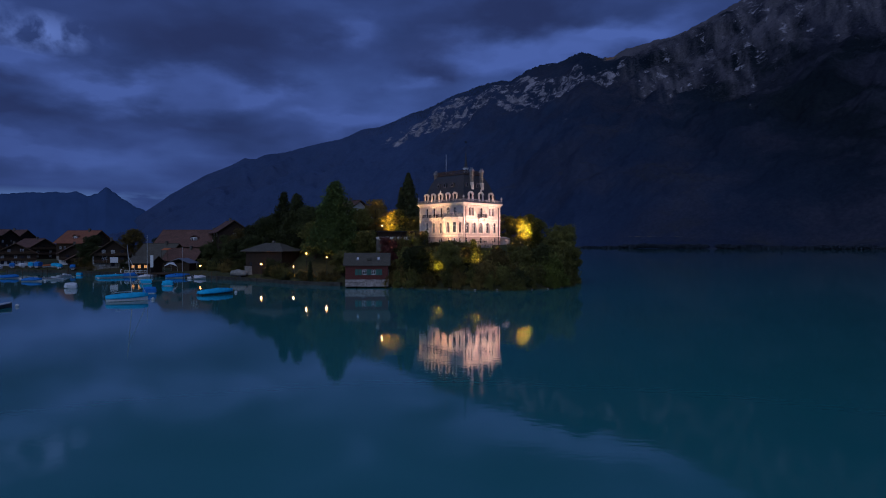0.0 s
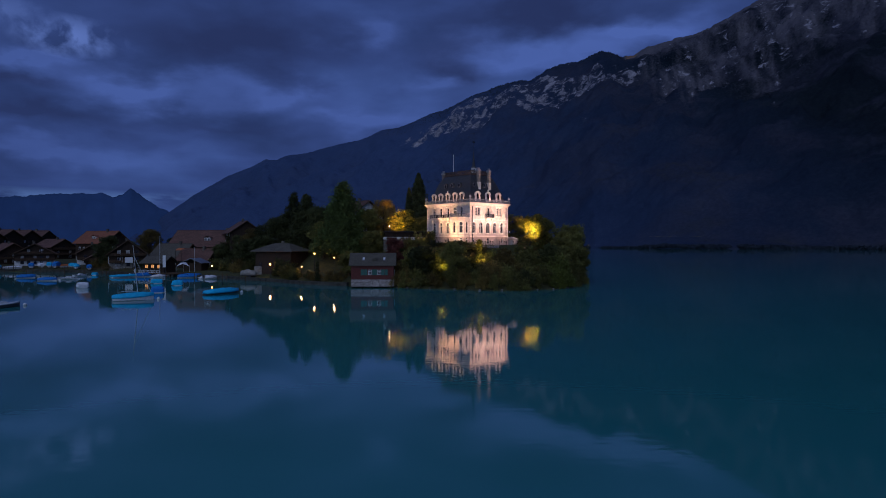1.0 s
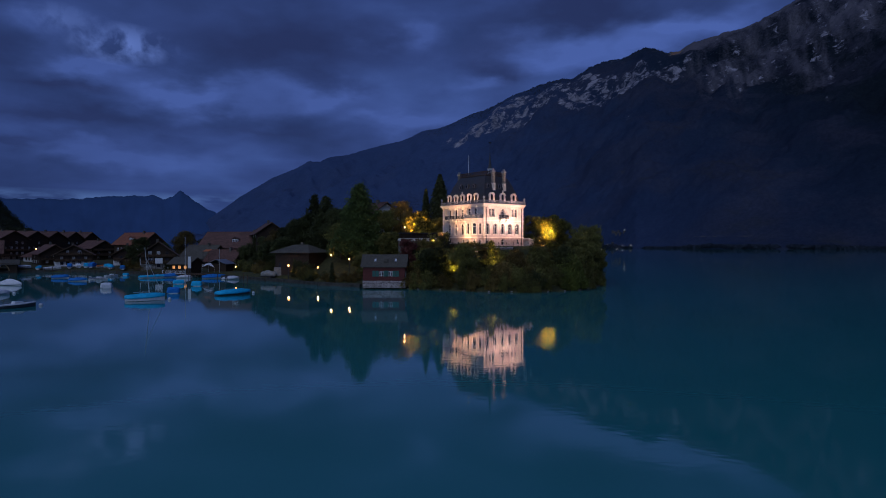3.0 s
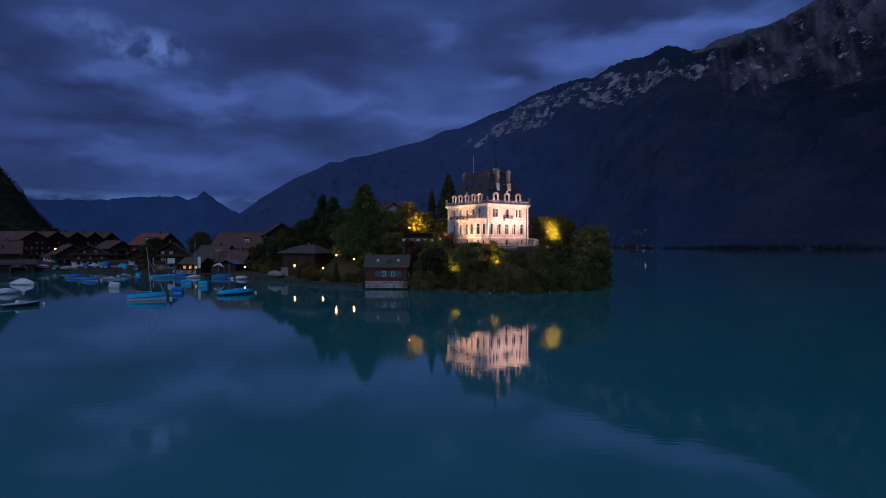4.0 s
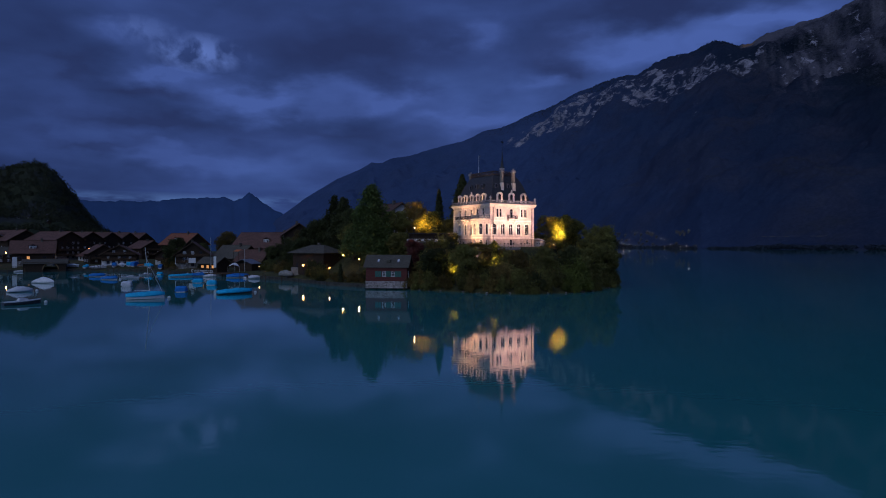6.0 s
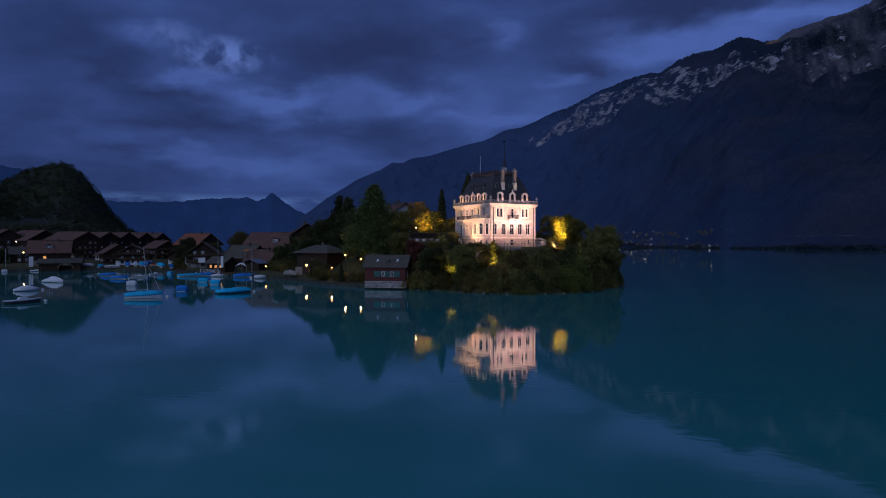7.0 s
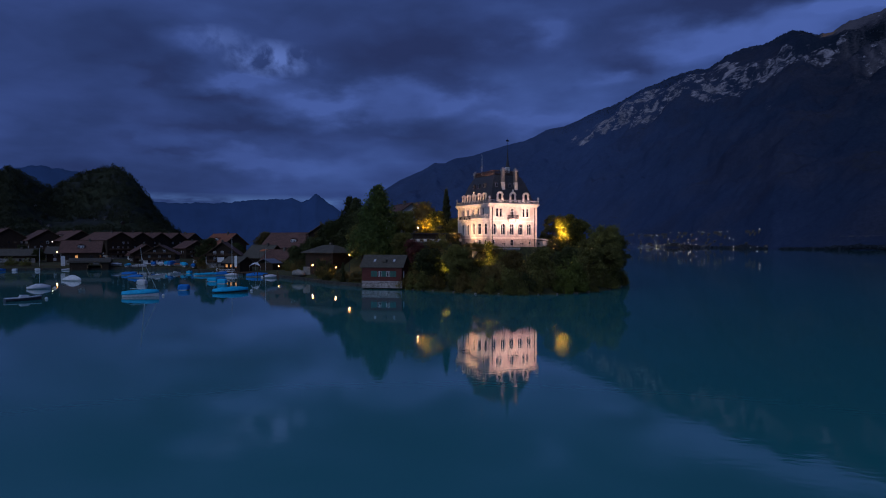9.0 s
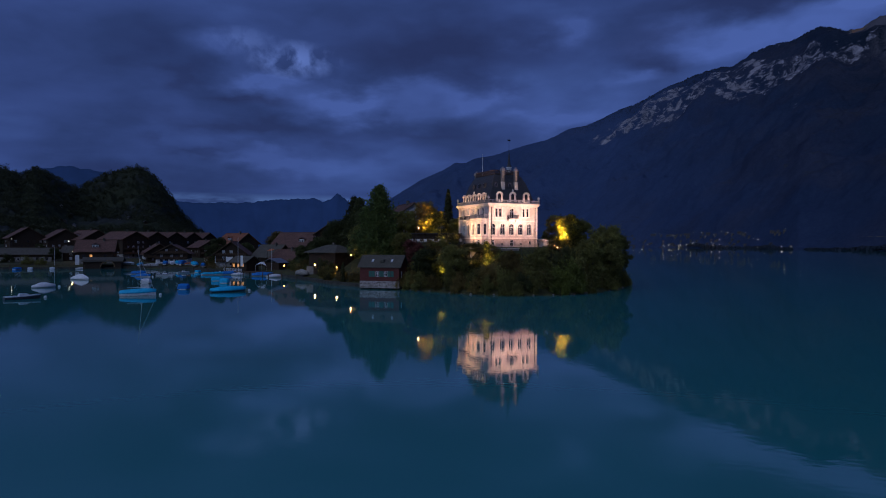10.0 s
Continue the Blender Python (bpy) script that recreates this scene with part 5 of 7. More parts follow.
def build_boathouse():
    h = thing("boathouse", pose(-16, 163.2, 0, 0, 0, 2.5), "red wooden boathouse on a pale stone base over the water", "boathouse")
    L, W, e, r = 10.6, 6.2, 6.1, 8.75
    part("stone_base", boxes((-L / 2 - 0.1, L / 2 + 0.1, -W / 2 - 0.1, W / 2 + 2.5, 0.25, 2.15)), M["stone"], h)
    rs = random.Random(4)
    for row in range(5):
        x = -L / 2 - 0.1
        while x < L / 2 - 0.2:
            wd = rs.uniform(0.35, 0.95)
            z = 0.38 + row * 0.35
            bm = boxes((x + 0.06, min(x + wd, L / 2 + 0.1), -W / 2 - 0.16 - rs.uniform(0, 0.06), -W / 2 - 0.08, z + rs.uniform(0, 0.05), z + 0.30 + rs.uniform(-0.04, 0.03)))
            for v in bm.verts:
                v.co += Vector((rs.uniform(-0.07, 0.07), rs.uniform(-0.03, 0.03), rs.uniform(-0.06, 0.06)))
            part("stone", bm, M["boatstone"], h)
            x += wd
    for x in frange(-L / 2 + 0.3, L / 2 - 0.3, 2.5):
        part("pile", rod(bmesh.new(), (x, -W / 2 + 0.2, -3), (x, -W / 2 + 0.2, 0.8), 0.16, 7), M["timber"], h)
    # front wall of boards with two windows
    front = lambda a, z, k: (a - L / 2, -W / 2 + k, z)
    holes = [(4.25, 5.15, 3.3, 4.55, False), (6.55, 7.45, 3.3, 4.55, False)]
    bm = bmesh.new()
    wall_face(bm, front, L, 2.15, e, holes, 0.2)
    for q in (-L / 2, L / 2):
        v = [bm.verts.new(p) for p in ((q, -W / 2, 2.15), (q, W / 2, 2.15), (q, W / 2, e), (q, 0, r - 0.1), (q, -W / 2, e))]
        bm.faces.new(v)
    bm.faces.new([bm.verts.new(p) for p in ((-L / 2, W / 2, 2.15), (L / 2, W / 2, 2.15), (L / 2, W / 2, e), (-L / 2, W / 2, e))])
    part("wall", bm, M["redwood"], h)
    bm = bmesh.new()
    for i in range(14):
        z = 2.25 + i * 0.27
        for a, b in ((0, 4.1), (5.3, 6.4), (7.6, L)) if 3.1 < z + 0.12 < 4.7 else ((0, L),):
            box(bm, a - L / 2, b - L / 2, -W / 2 - 0.025, -W / 2 + 0.01, z, z + 0.24)
    part("cladding", bm, M["redwood"], h)
    for a0, a1, z0, z1, _ in holes:
        window(h, front, a0, a1, z0, z1, depth=0.1)
    for a in (3.25, 5.2, 6.02 - 0.3, 7.5, 8.35, 2.4):
        bm = boxes((a - L / 2, a - L / 2 + 0.78, -W / 2 - 0.1, -W / 2 - 0.03, 3.2, 4.65))
        for k in range(8):
            box(bm, a - L / 2 + 0.08, a - L / 2 + 0.7, -W / 2 - 0.12, -W / 2 - 0.1, 3.3 + k * 0.16, 3.4 + k * 0.16)
        part("shutter", bm, M["green"], h, "green painted shutter")
    east = lambda a, z, k: (L / 2 + 0.06 - k, a - W / 2, z)
    window(h, east, 1.0, 1.6, 3.0, 4.6, depth=-0.06)
    bm = bmesh.new()
    ox, oy, sl = L / 2 + 0.6, W / 2 + 0.45, (r - e) / (W / 2)
    for s in (-1, 1):
        slab(bm, [(-ox, 0, r), (ox, 0, r), (ox, s * oy, e - sl * 0.45), (-ox, s * oy, e - sl * 0.45)], 0.2)
    rf = part("roof", bm, M["greytile"], h)
    for x in (-2.3, 2.9):
        y, z = -1.75, r - sl * 1.75
        bm = bmesh.new()
        slab(bm, [(x - 0.3, y - 0.4, z - sl * 0.4 + 0.1), (x + 0.3, y - 0.4, z - sl * 0.4 + 0.1), (x + 0.3, y + 0.4, z + sl * 0.4 + 0.1), (x - 0.3, y + 0.4, z + sl * 0.4 + 0.1)], 0.14)
        sk = part("skylight", bm, M["lead"], rf)
        bm = bmesh.new()
        slab(bm, [(x - 0.22, y - 0.3, z - sl * 0.3 + 0.115), (x + 0.22, y - 0.3, z - sl * 0.3 + 0.115), (x + 0.22, y + 0.3, z + sl * 0.3 + 0.115), (x - 0.22, y + 0.3, z + sl * 0.3 + 0.115)], 0.02)
        part("pane", bm, M["gel"], sk)
    bm = boxes((0.0, 0.9, -2.6, -1.4, r - sl * 2.2, r - sl * 1.5 + 0.1))
    part("roof_hatch", bm, M["greytile"], rf)
    return h


def build_hip_house():
    x, y = -48.2, 196.5
    g = land(x, y) - 0.3
    h = thing("lake_house", pose(x, y, 0, 0, 0, -22), "low dark timber house with hipped grey roof", "house")
    L, W, e, r = 13.0, 9, 8.7, 11.2
    part("wall", boxes((-L / 2, L / 2, -W / 2, W / 2, g - 1, e)), M["timber"], h)
    bm = bmesh.new()
    a, b = L / 2 + 1.2, W / 2 + 1.2
    loft(bm, [[(-a, -b, e - 0.1), (a, -b, e - 0.1), (a, b, e - 0.1), (-a, b, e - 0.1)], [(-a, -b, e + 0.12), (a, -b, e + 0.12), (a, b, e + 0.12), (-a, b, e + 0.12)],
               [(-2.6, -0.15, r), (2.6, -0.15, r), (2.6, 0.15, r), (-2.6, 0.15, r)]])
    part("roof", bm, M["greytile"], h)
    part("chimney", boxes((-0.6, 0.2, 0.4, 1.2, r - 1.2, r + 0.7)), M["stone"], h)
    front = lambda p, z, k: (p - L / 2, -W / 2 - 0.06 + k, z)
    for q in (2.0, 5.0, 8.0, 11.0):
        window(h, front, q - 0.6, q + 0.6, g + 1.2, g + 2.6, depth=-0.06, frame_mat="brown")
    return h


def build_cafe():
    """The lit hut on the landing stage."""
    x, y = -95.5, 216.5
    h = thing("lakeside_cafe", pose(x, y, 0, 0, 0, -12), "dark wooden lakeside cafe with warmly lit windows", "cafe")
    part("deck", boxes((-6, 12, -5.5, 4, 0.9, 1.25)), M["brown"], h)
    for q in frange(-5.5, 11.5, 3.4):
        part("pile", rod(bmesh.new(), (q, -5.2, -3), (q, -5.2, 0.95), 0.16, 7), M["timber"], h)
    front = lambda a, z, k: (a - 4, -3 + k, z)
    holes = [(0.7 + i * 2.35, 1.9 + i * 2.35, 2.7, 3.9, False) for i in range(3)]
    bm = bmesh.new()
    wall_face(bm, front, 8, 1.25, 4.9, holes, 0.15)
    for v in (((-4, -3, 1.25), (-4, 3, 1.25), (-4, 3, 4.9), (-4, 0, 6.6), (-4, -3, 4.9)), ((4, -3, 1.25), (4, 3, 1.25), (4, 3, 4.9), (4, 0, 6.6), (4, -3, 4.9)),
              ((-4, 3, 1.25), (4, 3, 1.25), (4, 3, 4.9), (-4, 3, 4.9))):
        bm.faces.new([bm.verts.new(p) for p in v])
    part("wall", bm, M["timber"], h)
    for i, hl in enumerate(holes):
        window(h, front, *hl[:4], depth=0.08, pane="roomglow", frame_mat="timber", bars=1)
    bm = bmesh.new()
    for s in (-1, 1):
        slab(bm, [(-4.8, 0, 6.85), (4.8, 0, 6.85), (4.8, s * 4.2, 4.5), (-4.8, s * 4.2, 4.5)], 0.2)
    part("roof", bm, M["greytile"], h)
    bm = boxes((-4, 4, -5.45, -5.38, 1.25, 1.4), (-4, 4, -5.47, -5.36, 2.1, 2.2))
    for q in frange(-4, 4, 0.5):
        box(bm, q - 0.05, q + 0.05, -5.45, -5.38, 1.3, 2.1)
    part("railing", bm, M["white"], h)
    sg = part("sign_board", boxes((-2.6, 2.6, -3.12, -3.02, 4.35, 4.8)), M["timber"], h)
    bm = bmesh.new()
    for i, wd in enumerate((0.5, 0.35, 0.6, 0.4, 0.55, 0.3, 0.45)):
        box(bm, -2.4 + i * 0.68, -2.4 + i * 0.68 + wd, -3.15, -3.12, 4.48, 4.68)
    part("lettering_bars", bm, M["white"], sg)
    b = thing("boat_shelter", pose(-84.5, 219.5, 0, 0, 0, -12), "small dark shelter with a pale roof on the stage", "shelter")
    part("wall", boxes((-3.5, 3.5, -1.5, 2.5, 0.6, 4.4)), M["timber"], b)
    bm = bmesh.new()
    for s in (-1, 1):
        slab(bm, [(s * 0, -2.6, 6.0), (s * 0, 3.2, 6.0), (s * 4.3, 3.2, 4.4), (s * 4.3, -2.6, 4.4)], 0.18)
    part("roof", bm, M["lead"], b)


# ---- boats ----
def hull_rings(L, B, high, draught, stations=9, blunt=0.75):
    rows = []
    for i in range(stations):
        t = i / (stations - 1)
        wide = B / 2 * (blunt + (1 - blunt) * math.sin(math.pi * min(t * 1.4, 0.5))) if t < 0.4 else B / 2 * max(0.03, 1 - ((t - 0.4) / 0.6) ** 2.2)
        sheer = high * (1 + 0.35 * t * t)
        rows.append([(-L / 2 + L * t, s * wide * k, z) for s, k, z in
                     ((-1, 1, sheer), (-1, 0.93, 0.1), (-1, 0.45, -draught), (1, 0.45, -draught), (1, 0.93, 0.1), (1, 1, sheer))])
    return rows


def boat(name, x, y, turn, L, B, label, hull="gel", cover="bluecover", ridge=0.75, high=0.45, mast=0.0, motor=False, cabin=False, buoy=False, mast_at=0.08, lean=0.0, boxy=False, rake=0.0):
    b = thing(name, pose(x, y, 0.0, lean, 0, turn), label, "boat", "moored boats")
    rows = hull_rings(L, B, high, 0.25)
    part("hull", loft(bmesh.new(), rows), M[hull], b, smooth=False)
    part("rubbing_strake", loft(bmesh.new(), [[(p[0][0], p[0][1] * 1.03, p[0][2] - 0.1), (p[0][0], p[0][1] * 1.03, p[0][2] + 0.02), (p[-1][0], p[-1][1] * 1.03, p[-1][2] + 0.02),
                                               (p[-1][0], p[-1][1] * 1.03, p[-1][2] - 0.1)] for p in rows]), M["white" if hull == "darkhull" else "darkhull"], b)
    if cover:
        rr = []
        rnd = random.Random(int(abs(x * 10)) + int(L * 10))
        for i, r in enumerate(rows):
            t = i / (len(rows) - 1)
            w, s = abs(r[0][1]) * 1.06 + 0.02, r[0][2]
            top = s + ridge * math.sin(math.pi * (0.12 + 0.76 * t)) ** (1.5 if cover == "palecover" else 0.6) * rnd.uniform(0.88, 1.08)
            xx = r[0][0] * 1.02
            if boxy:
                top = s + ridge * 0.8 * (0.6, 0.8, 1.0, 0.97, 0.9, 0.8, 0.6, 0.3, 0.1)[i] * rnd.uniform(0.95, 1.05)
                m = s + (top - s) * 0.86
                rr.append([(xx, -w, s - 0.24), (xx, -w, s + 0.03), (xx, -w * 0.86, m), (xx, -w * 0.45, top - 0.03), (xx, 0, top), (xx, w * 0.45, top - 0.03), (xx, w * 0.86, m), (xx, w, s + 0.03), (xx, w, s - 0.24)])
                continue
            rr.append([(xx, -w, s - 0.24), (xx, -w, s + 0.03), (xx, -w * 0.72, s + (top - s) * 0.55), (xx, -w * 0.3, s + (top - s) * 0.93), (xx, 0, top),
                       (xx, w * 0.3, s + (top - s) * 0.93), (xx, w * 0.72, s + (top - s) * 0.55), (xx, w, s + 0.03), (xx, w, s - 0.24)])
        part("cover", loft(bmesh.new(), rr), M[cover], b, smooth=not boxy)
    else:
        part("deck", loft(bmesh.new(), [[(r[0][0], r[0][1] * 0.95, r[0][2] + 0.04), (r[0][0], 0, r[0][2] + 0.12), (r[-1][0], r[-1][1] * 0.95, r[-1][2] + 0.04), (r[0][0], 0, r[0][2] - 0.1)] for r in rows]), M["gel"], b)
    if cabin:
        part("cabin", loft(bmesh.new(), [[(-L * 0.12, -B * 0.3, high), (L * 0.22, -B * 0.22, high), (L * 0.22, B * 0.22, high), (-L * 0.12, B * 0.3, high)],
                                         [(-L * 0.08, -B * 0.24, high + 0.55), (L * 0.12, -B * 0.18, high + 0.5), (L * 0.12, B * 0.18, high + 0.5), (-L * 0.08, B * 0.24, high + 0.55)]]), M["gel"], b)
    if mast:
        mx = L * mast_at
        part("mast", rod(bmesh.new(), (mx, 0, 0.4), (mx - rake, 0, mast), 0.08, 8, 0.05), M["alu"], b)
        part("boom", rod(bmesh.new(), (mx, 0, high + 1.0), (mx - L * 0.42, 0, high + 1.0), 0.06, 6), M["alu"], b)
        part("forestay", rod(bmesh.new(), (mx - rake * 0.8, 0, mast * 0.8), (L * 0.47, 0, high + 0.2), 0.05, 5), M["alu"], b)
    if motor:
        bm = boxes((-L / 2 - 0.45, -L / 2 - 0.05, -0.2, 0.2, 0.5, 1.15), (-L / 2 - 0.32, -L / 2 - 0.15, -0.07, 0.07, -0.3, 0.5))
        part("outboard_motor", bm, M["darkhull"], b)
    if buoy:
        buoy_at(x + math.cos(radians(turn)) * (L / 2 + 0.9), y + math.sin(radians(turn)) * (L / 2 + 0.9))
    return b


def buoy_at(x, y, r=0.33):
    t = thing("mooring_buoy", pose(x, y, 0), "white round mooring buoy", "buoy", "mooring buoys")
    bm = bmesh.new()
    bmesh.ops.create_uvsphere(bm, u_segments=12, v_segments=8, radius=r)
    bmesh.ops.translate(bm, verts=bm.verts, vec=(0, 0, r * 0.45))
    part("float", bm, M["white"], t, smooth=True)
    part("ring", turned(bmesh.new(), 0, 0, [(r * 1.4, 0.03), (r * 1.75, 0.05)], 6), M["iron"], t)


# ---- lamps ----
def street_lamp(x, y, z, glow="lampglow", r=0.2, ground=None, power=0.0, label="garden lamp with a glowing warm globe on a post"):
    g = land(x, y) if ground is None else ground
    t = thing("street_lamp", pose(x, y, 0), label, "lamp", "shore lamps")
    part("post", turned(bmesh.new(), 0, 0, [(g - 0.4, 0.1), (g + 0.3, 0.07), (z - r, 0.045)], 8), M["iron"], t)
    bm = bmesh.new()
    bmesh.ops.create_uvsphere(bm, u_segments=12, v_segments=8, radius=r)
    bmesh.ops.translate(bm, verts=bm.verts, vec=(0, 0, z))
    part("globe", bm, M[glow], t, "glowing globe", smooth=True)
    if power:
        lamp("POINT", "lamp_light", (x, y - 0.05, z - r - 0.25), power, (1.0, 0.52, 0.18), size=0.15)


# ---- build: setting ----
build_ground()
build_water()
build_mountains()
build_castle()
build_terrace()
build_boathouse()
build_hip_house()
build_cafe()

def floodlight(place, target, power, colour, spread, blend=1.0, size=0.06):
    """A ground floodlight: a housing on a short stake, and its lamp."""
    place, target = Vector(place), Vector(target)
    way = (target - place).normalized()
    f = thing("floodlight", Matrix.Translation(place), "small dark ground floodlight among the plants", "lamp", "garden floodlights")
    back = -way * 0.25
    part("housing", rod(bmesh.new(), back, back - way * 0.3, 0.17, 8, 0.1), M["iron"], f)
    g = land(place.x, place.y) - place.z - 0.3
    part("stake", rod(bmesh.new(), (back.x, back.y, min(g, back.z - 0.4)), tuple(back - way * 0.1), 0.03, 5), M["iron"], f)
    lamp("SPOT", "floodlight_beam", place, power, colour, target, size, spread, blend)


# floodlights round the villa: an outer row for the whole walls, an inner row for the upper storey
PINK, AMBER = (1.0, 0.58, 0.47), (1.0, 0.53, 0.27)
for x in (-0.5, 5.0, 10.2, 15.6):
    floodlight(CASTLE @ Vector((x, -8.0, 11.9)), CASTLE @ Vector((x * 0.94 + 0.4, 0, 19.6)), 2900, PINK, 118)
for x in (1.28, 4.15, 6.87, 9.67, 12.48):
    floodlight(CASTLE @ Vector((x, -4.4, 12.0)), CASTLE @ Vector((x, -0.2, 21.4)), 6200, PINK, 66)
for y in (0.6, 6.5, 12.2, 18.2):
    floodlight(CASTLE @ Vector((-8.2, y, 12.1)), CASTLE @ Vector((0, y, 19.4)), 4300, AMBER, 118)
for x, y in ((-4.4, 16.4), (-4.4, 13.6), (-4.4, 10.8), (-4.4, 8.0)):
    floodlight(CASTLE @ Vector((x, y, 12.0)), CASTLE @ Vector((-0.2, y, 21.4)), 8800, AMBER, 66)
for x, y in ((-8.8, -3.6), (-9.6, 3.0)):
    floodlight(CASTLE @ Vector((x, y, 12.0)), CASTLE @ Vector((-2.4, 1.6, 16.4)), 1000, AMBER, 80)
# small uplights in the roof gutter before the dormers
for x in (3.6, 7.7, 11.95):
    lamp("SPOT", "gutter_light", CASTLE @ Vector((x, 0.05, 22.7)), 190, (1.0, 0.55, 0.34), CASTLE @ Vector((x, 0.9, 25.6)), 0.08, 140, 1.0)
for y in (15.9, 12.95, 9.95, 6.95, 4.1):
    lamp("SPOT", "gutter_light", CASTLE @ Vector((0.05, y, 22.7)), 240, (1.0, 0.50, 0.24), CASTLE @ Vector((0.9, y, 25.6)), 0.08, 140, 1.0)

# shore lamps
street_lamp(-35.5, 183.8, 8.2, r=0.17, power=110)
street_lamp(-28.8, 178.4, 7.2, r=0.17, power=110)
street_lamp(-49.1, 186.6, 5.0, r=0.24, power=120)
street_lamp(-38.5, 180.6, 4.6, r=0.15, power=90)
street_lamp(-75.7, 211.8, 3.6)
street_lamp(-13.8, 183.4, 16.2, glow="whiteglow", power=120)
street_lamp(-10.3, 214.4, 19.2, glow="whiteglow", r=0.18)
street_lamp(-201.5, 284.0, 9.0, r=0.3, power=260)
street_lamp(-199.5, 283.5, 9.2, r=0.26)
street_lamp(-232.4, 262.0, 12.3, glow="whiteglow", r=0.24)
street_lamp(-206.9, 241.0, 7.6, r=0.24, power=200)
street_lamp(-268.0, 259.0, 13.5, glow="whiteglow", r=0.22)

# ---- village ----
def fronted(ax, ay, turn, L, *rest, **kw):
    """A chalet placed by the top of its front gable."""
    c = radians(turn)
    return chalet(ax - math.cos(c) * L / 2, ay - math.sin(c) * L / 2, turn, L, *rest, **kw)


chalet(-92.3, 258.5, -9, 30, 14, 10.6, 16.2, "large brown-roofed timber chalet with dark gable", ends=(-1, 1), floors=2, dormer=1, base_top=3.5)
fronted(-74.2, 243.2, -62, 16, 11, 15.8, 19.6, "dark timber chalet on the slope among trees", ends=(1,), ground=8.0, base="timber", frames="brown")
chalet(-165.5, 309, -24, 21, 13, 11.8, 16.8, "long house with a red tiled roof and white gable", roof="redtile", wall="timber", dormer=1, balcony=False)
fronted(-116.5, 236.8, -64, 13, 12.5, 7.4, 12.1, "black timber gabled house facing the harbour", ends=(1,), lit=((1, 1),))
chalet(-103, 247, -22, 15, 9.5, 6.6, 10.8, "dark-roofed timber house behind the harbour cafe", ends=(1,), base="timber", roof="greytile")
chalet(-91, 240, -14, 12, 8, 5.6, 9.0, "low brown-roofed shed among the harbour houses", name="harbour_shed", base="timber", floors=1, ends=(1,))
fronted(-166, 259, -58, 15, 14, 7.0, 10.8, "broad timber chalet with white ground floor", ends=(1,), floors=2, base="white", base_top=2.3, wx=2.2)
fronted(-147, 268, -60, 12, 12, 7.0, 10.6, "small timber house with white ground floor", ends=(1,), floors=1, base="white")
fronted(-140, 258, -60, 9, 8, 4.6, 7.0, "low brown-roofed shed by the harbour", name="harbour_shed", ends=(1,), floors=1, base="timber")
fronted(-181, 268, -40, 14, 11, 7.5, 11.0, "brown-roofed timber house between the chalets", ends=(1,), floors=1, base="timber")
fronted(-198, 290, -30, 16, 12, 5.6, 8.2, "brown-roofed timber house with white ground floor", ends=(1,), floors=2, base="white")
fronted(-190, 318, -30, 16, 12, 9.5, 13.0, "brown-roofed timber house between the chalets", ends=(1,), floors=2, base="timber")
for i in range(5):
    k = i / 4
    fronted(-221.4 - 8 * k, 295 + 72.3 * k, -12 + 2 * i, 22, 15.5, 13.8, 17.7 + 0.5 * k, "brown-roofed gabled chalet in a row of alike chalets", ends=(1,), floors=3, ground=3.0, over=1.0)
fronted(-263.4, 287.5, -32, 27, 17, 13.8, 19.0, "large brown timber chalet above the harbour", ends=(1,), floors=3)
fronted(-284.1, 281.6, -32, 27, 17, 14.6, 20.0, "large brown timber chalet above the harbour", ends=(1,), floors=3)
fronted(-318, 275, -32, 27, 17, 14.0, 19.2, "large brown timber chalet above the harbour", ends=(1,), floors=3)
chalet(-199.3, 247.8, 37, 15, 12, 8.2, 12.8, "wide brown-roofed house with a white dormer", ends=(1,), dormer=1, floors=1, lit=((1, 1),))
chalet(-240, 246, 37, 22, 12, 6.2, 8.8, "dark timber harbour house with pale windows", ends=(1,), floors=1, wx=2.0, roof="greytile")
chalet(-224, 263, 37, 16, 11, 7.0, 9.8, "dark timber house behind the harbour", ends=(1,), floors=1, base="timber", roof="greytile")
fronted(-247, 294, -22, 27, 17, 13.6, 18.6, "large brown timber chalet above the harbour", ends=(1,), floors=3, dormer=1)
chalet(-285, 240, 30, 20, 12, 8.0, 12.0, "brown timber house behind the harbour", ends=(1,), floors=1)
fronted(-22.5, 202.5, -50, 14, 12, 20.5, 24.6, "pale house with white-edged roof on the wooded knoll", wall="white", base="white", ends=(1,), balcony=False, floors=1, ground=14.0)


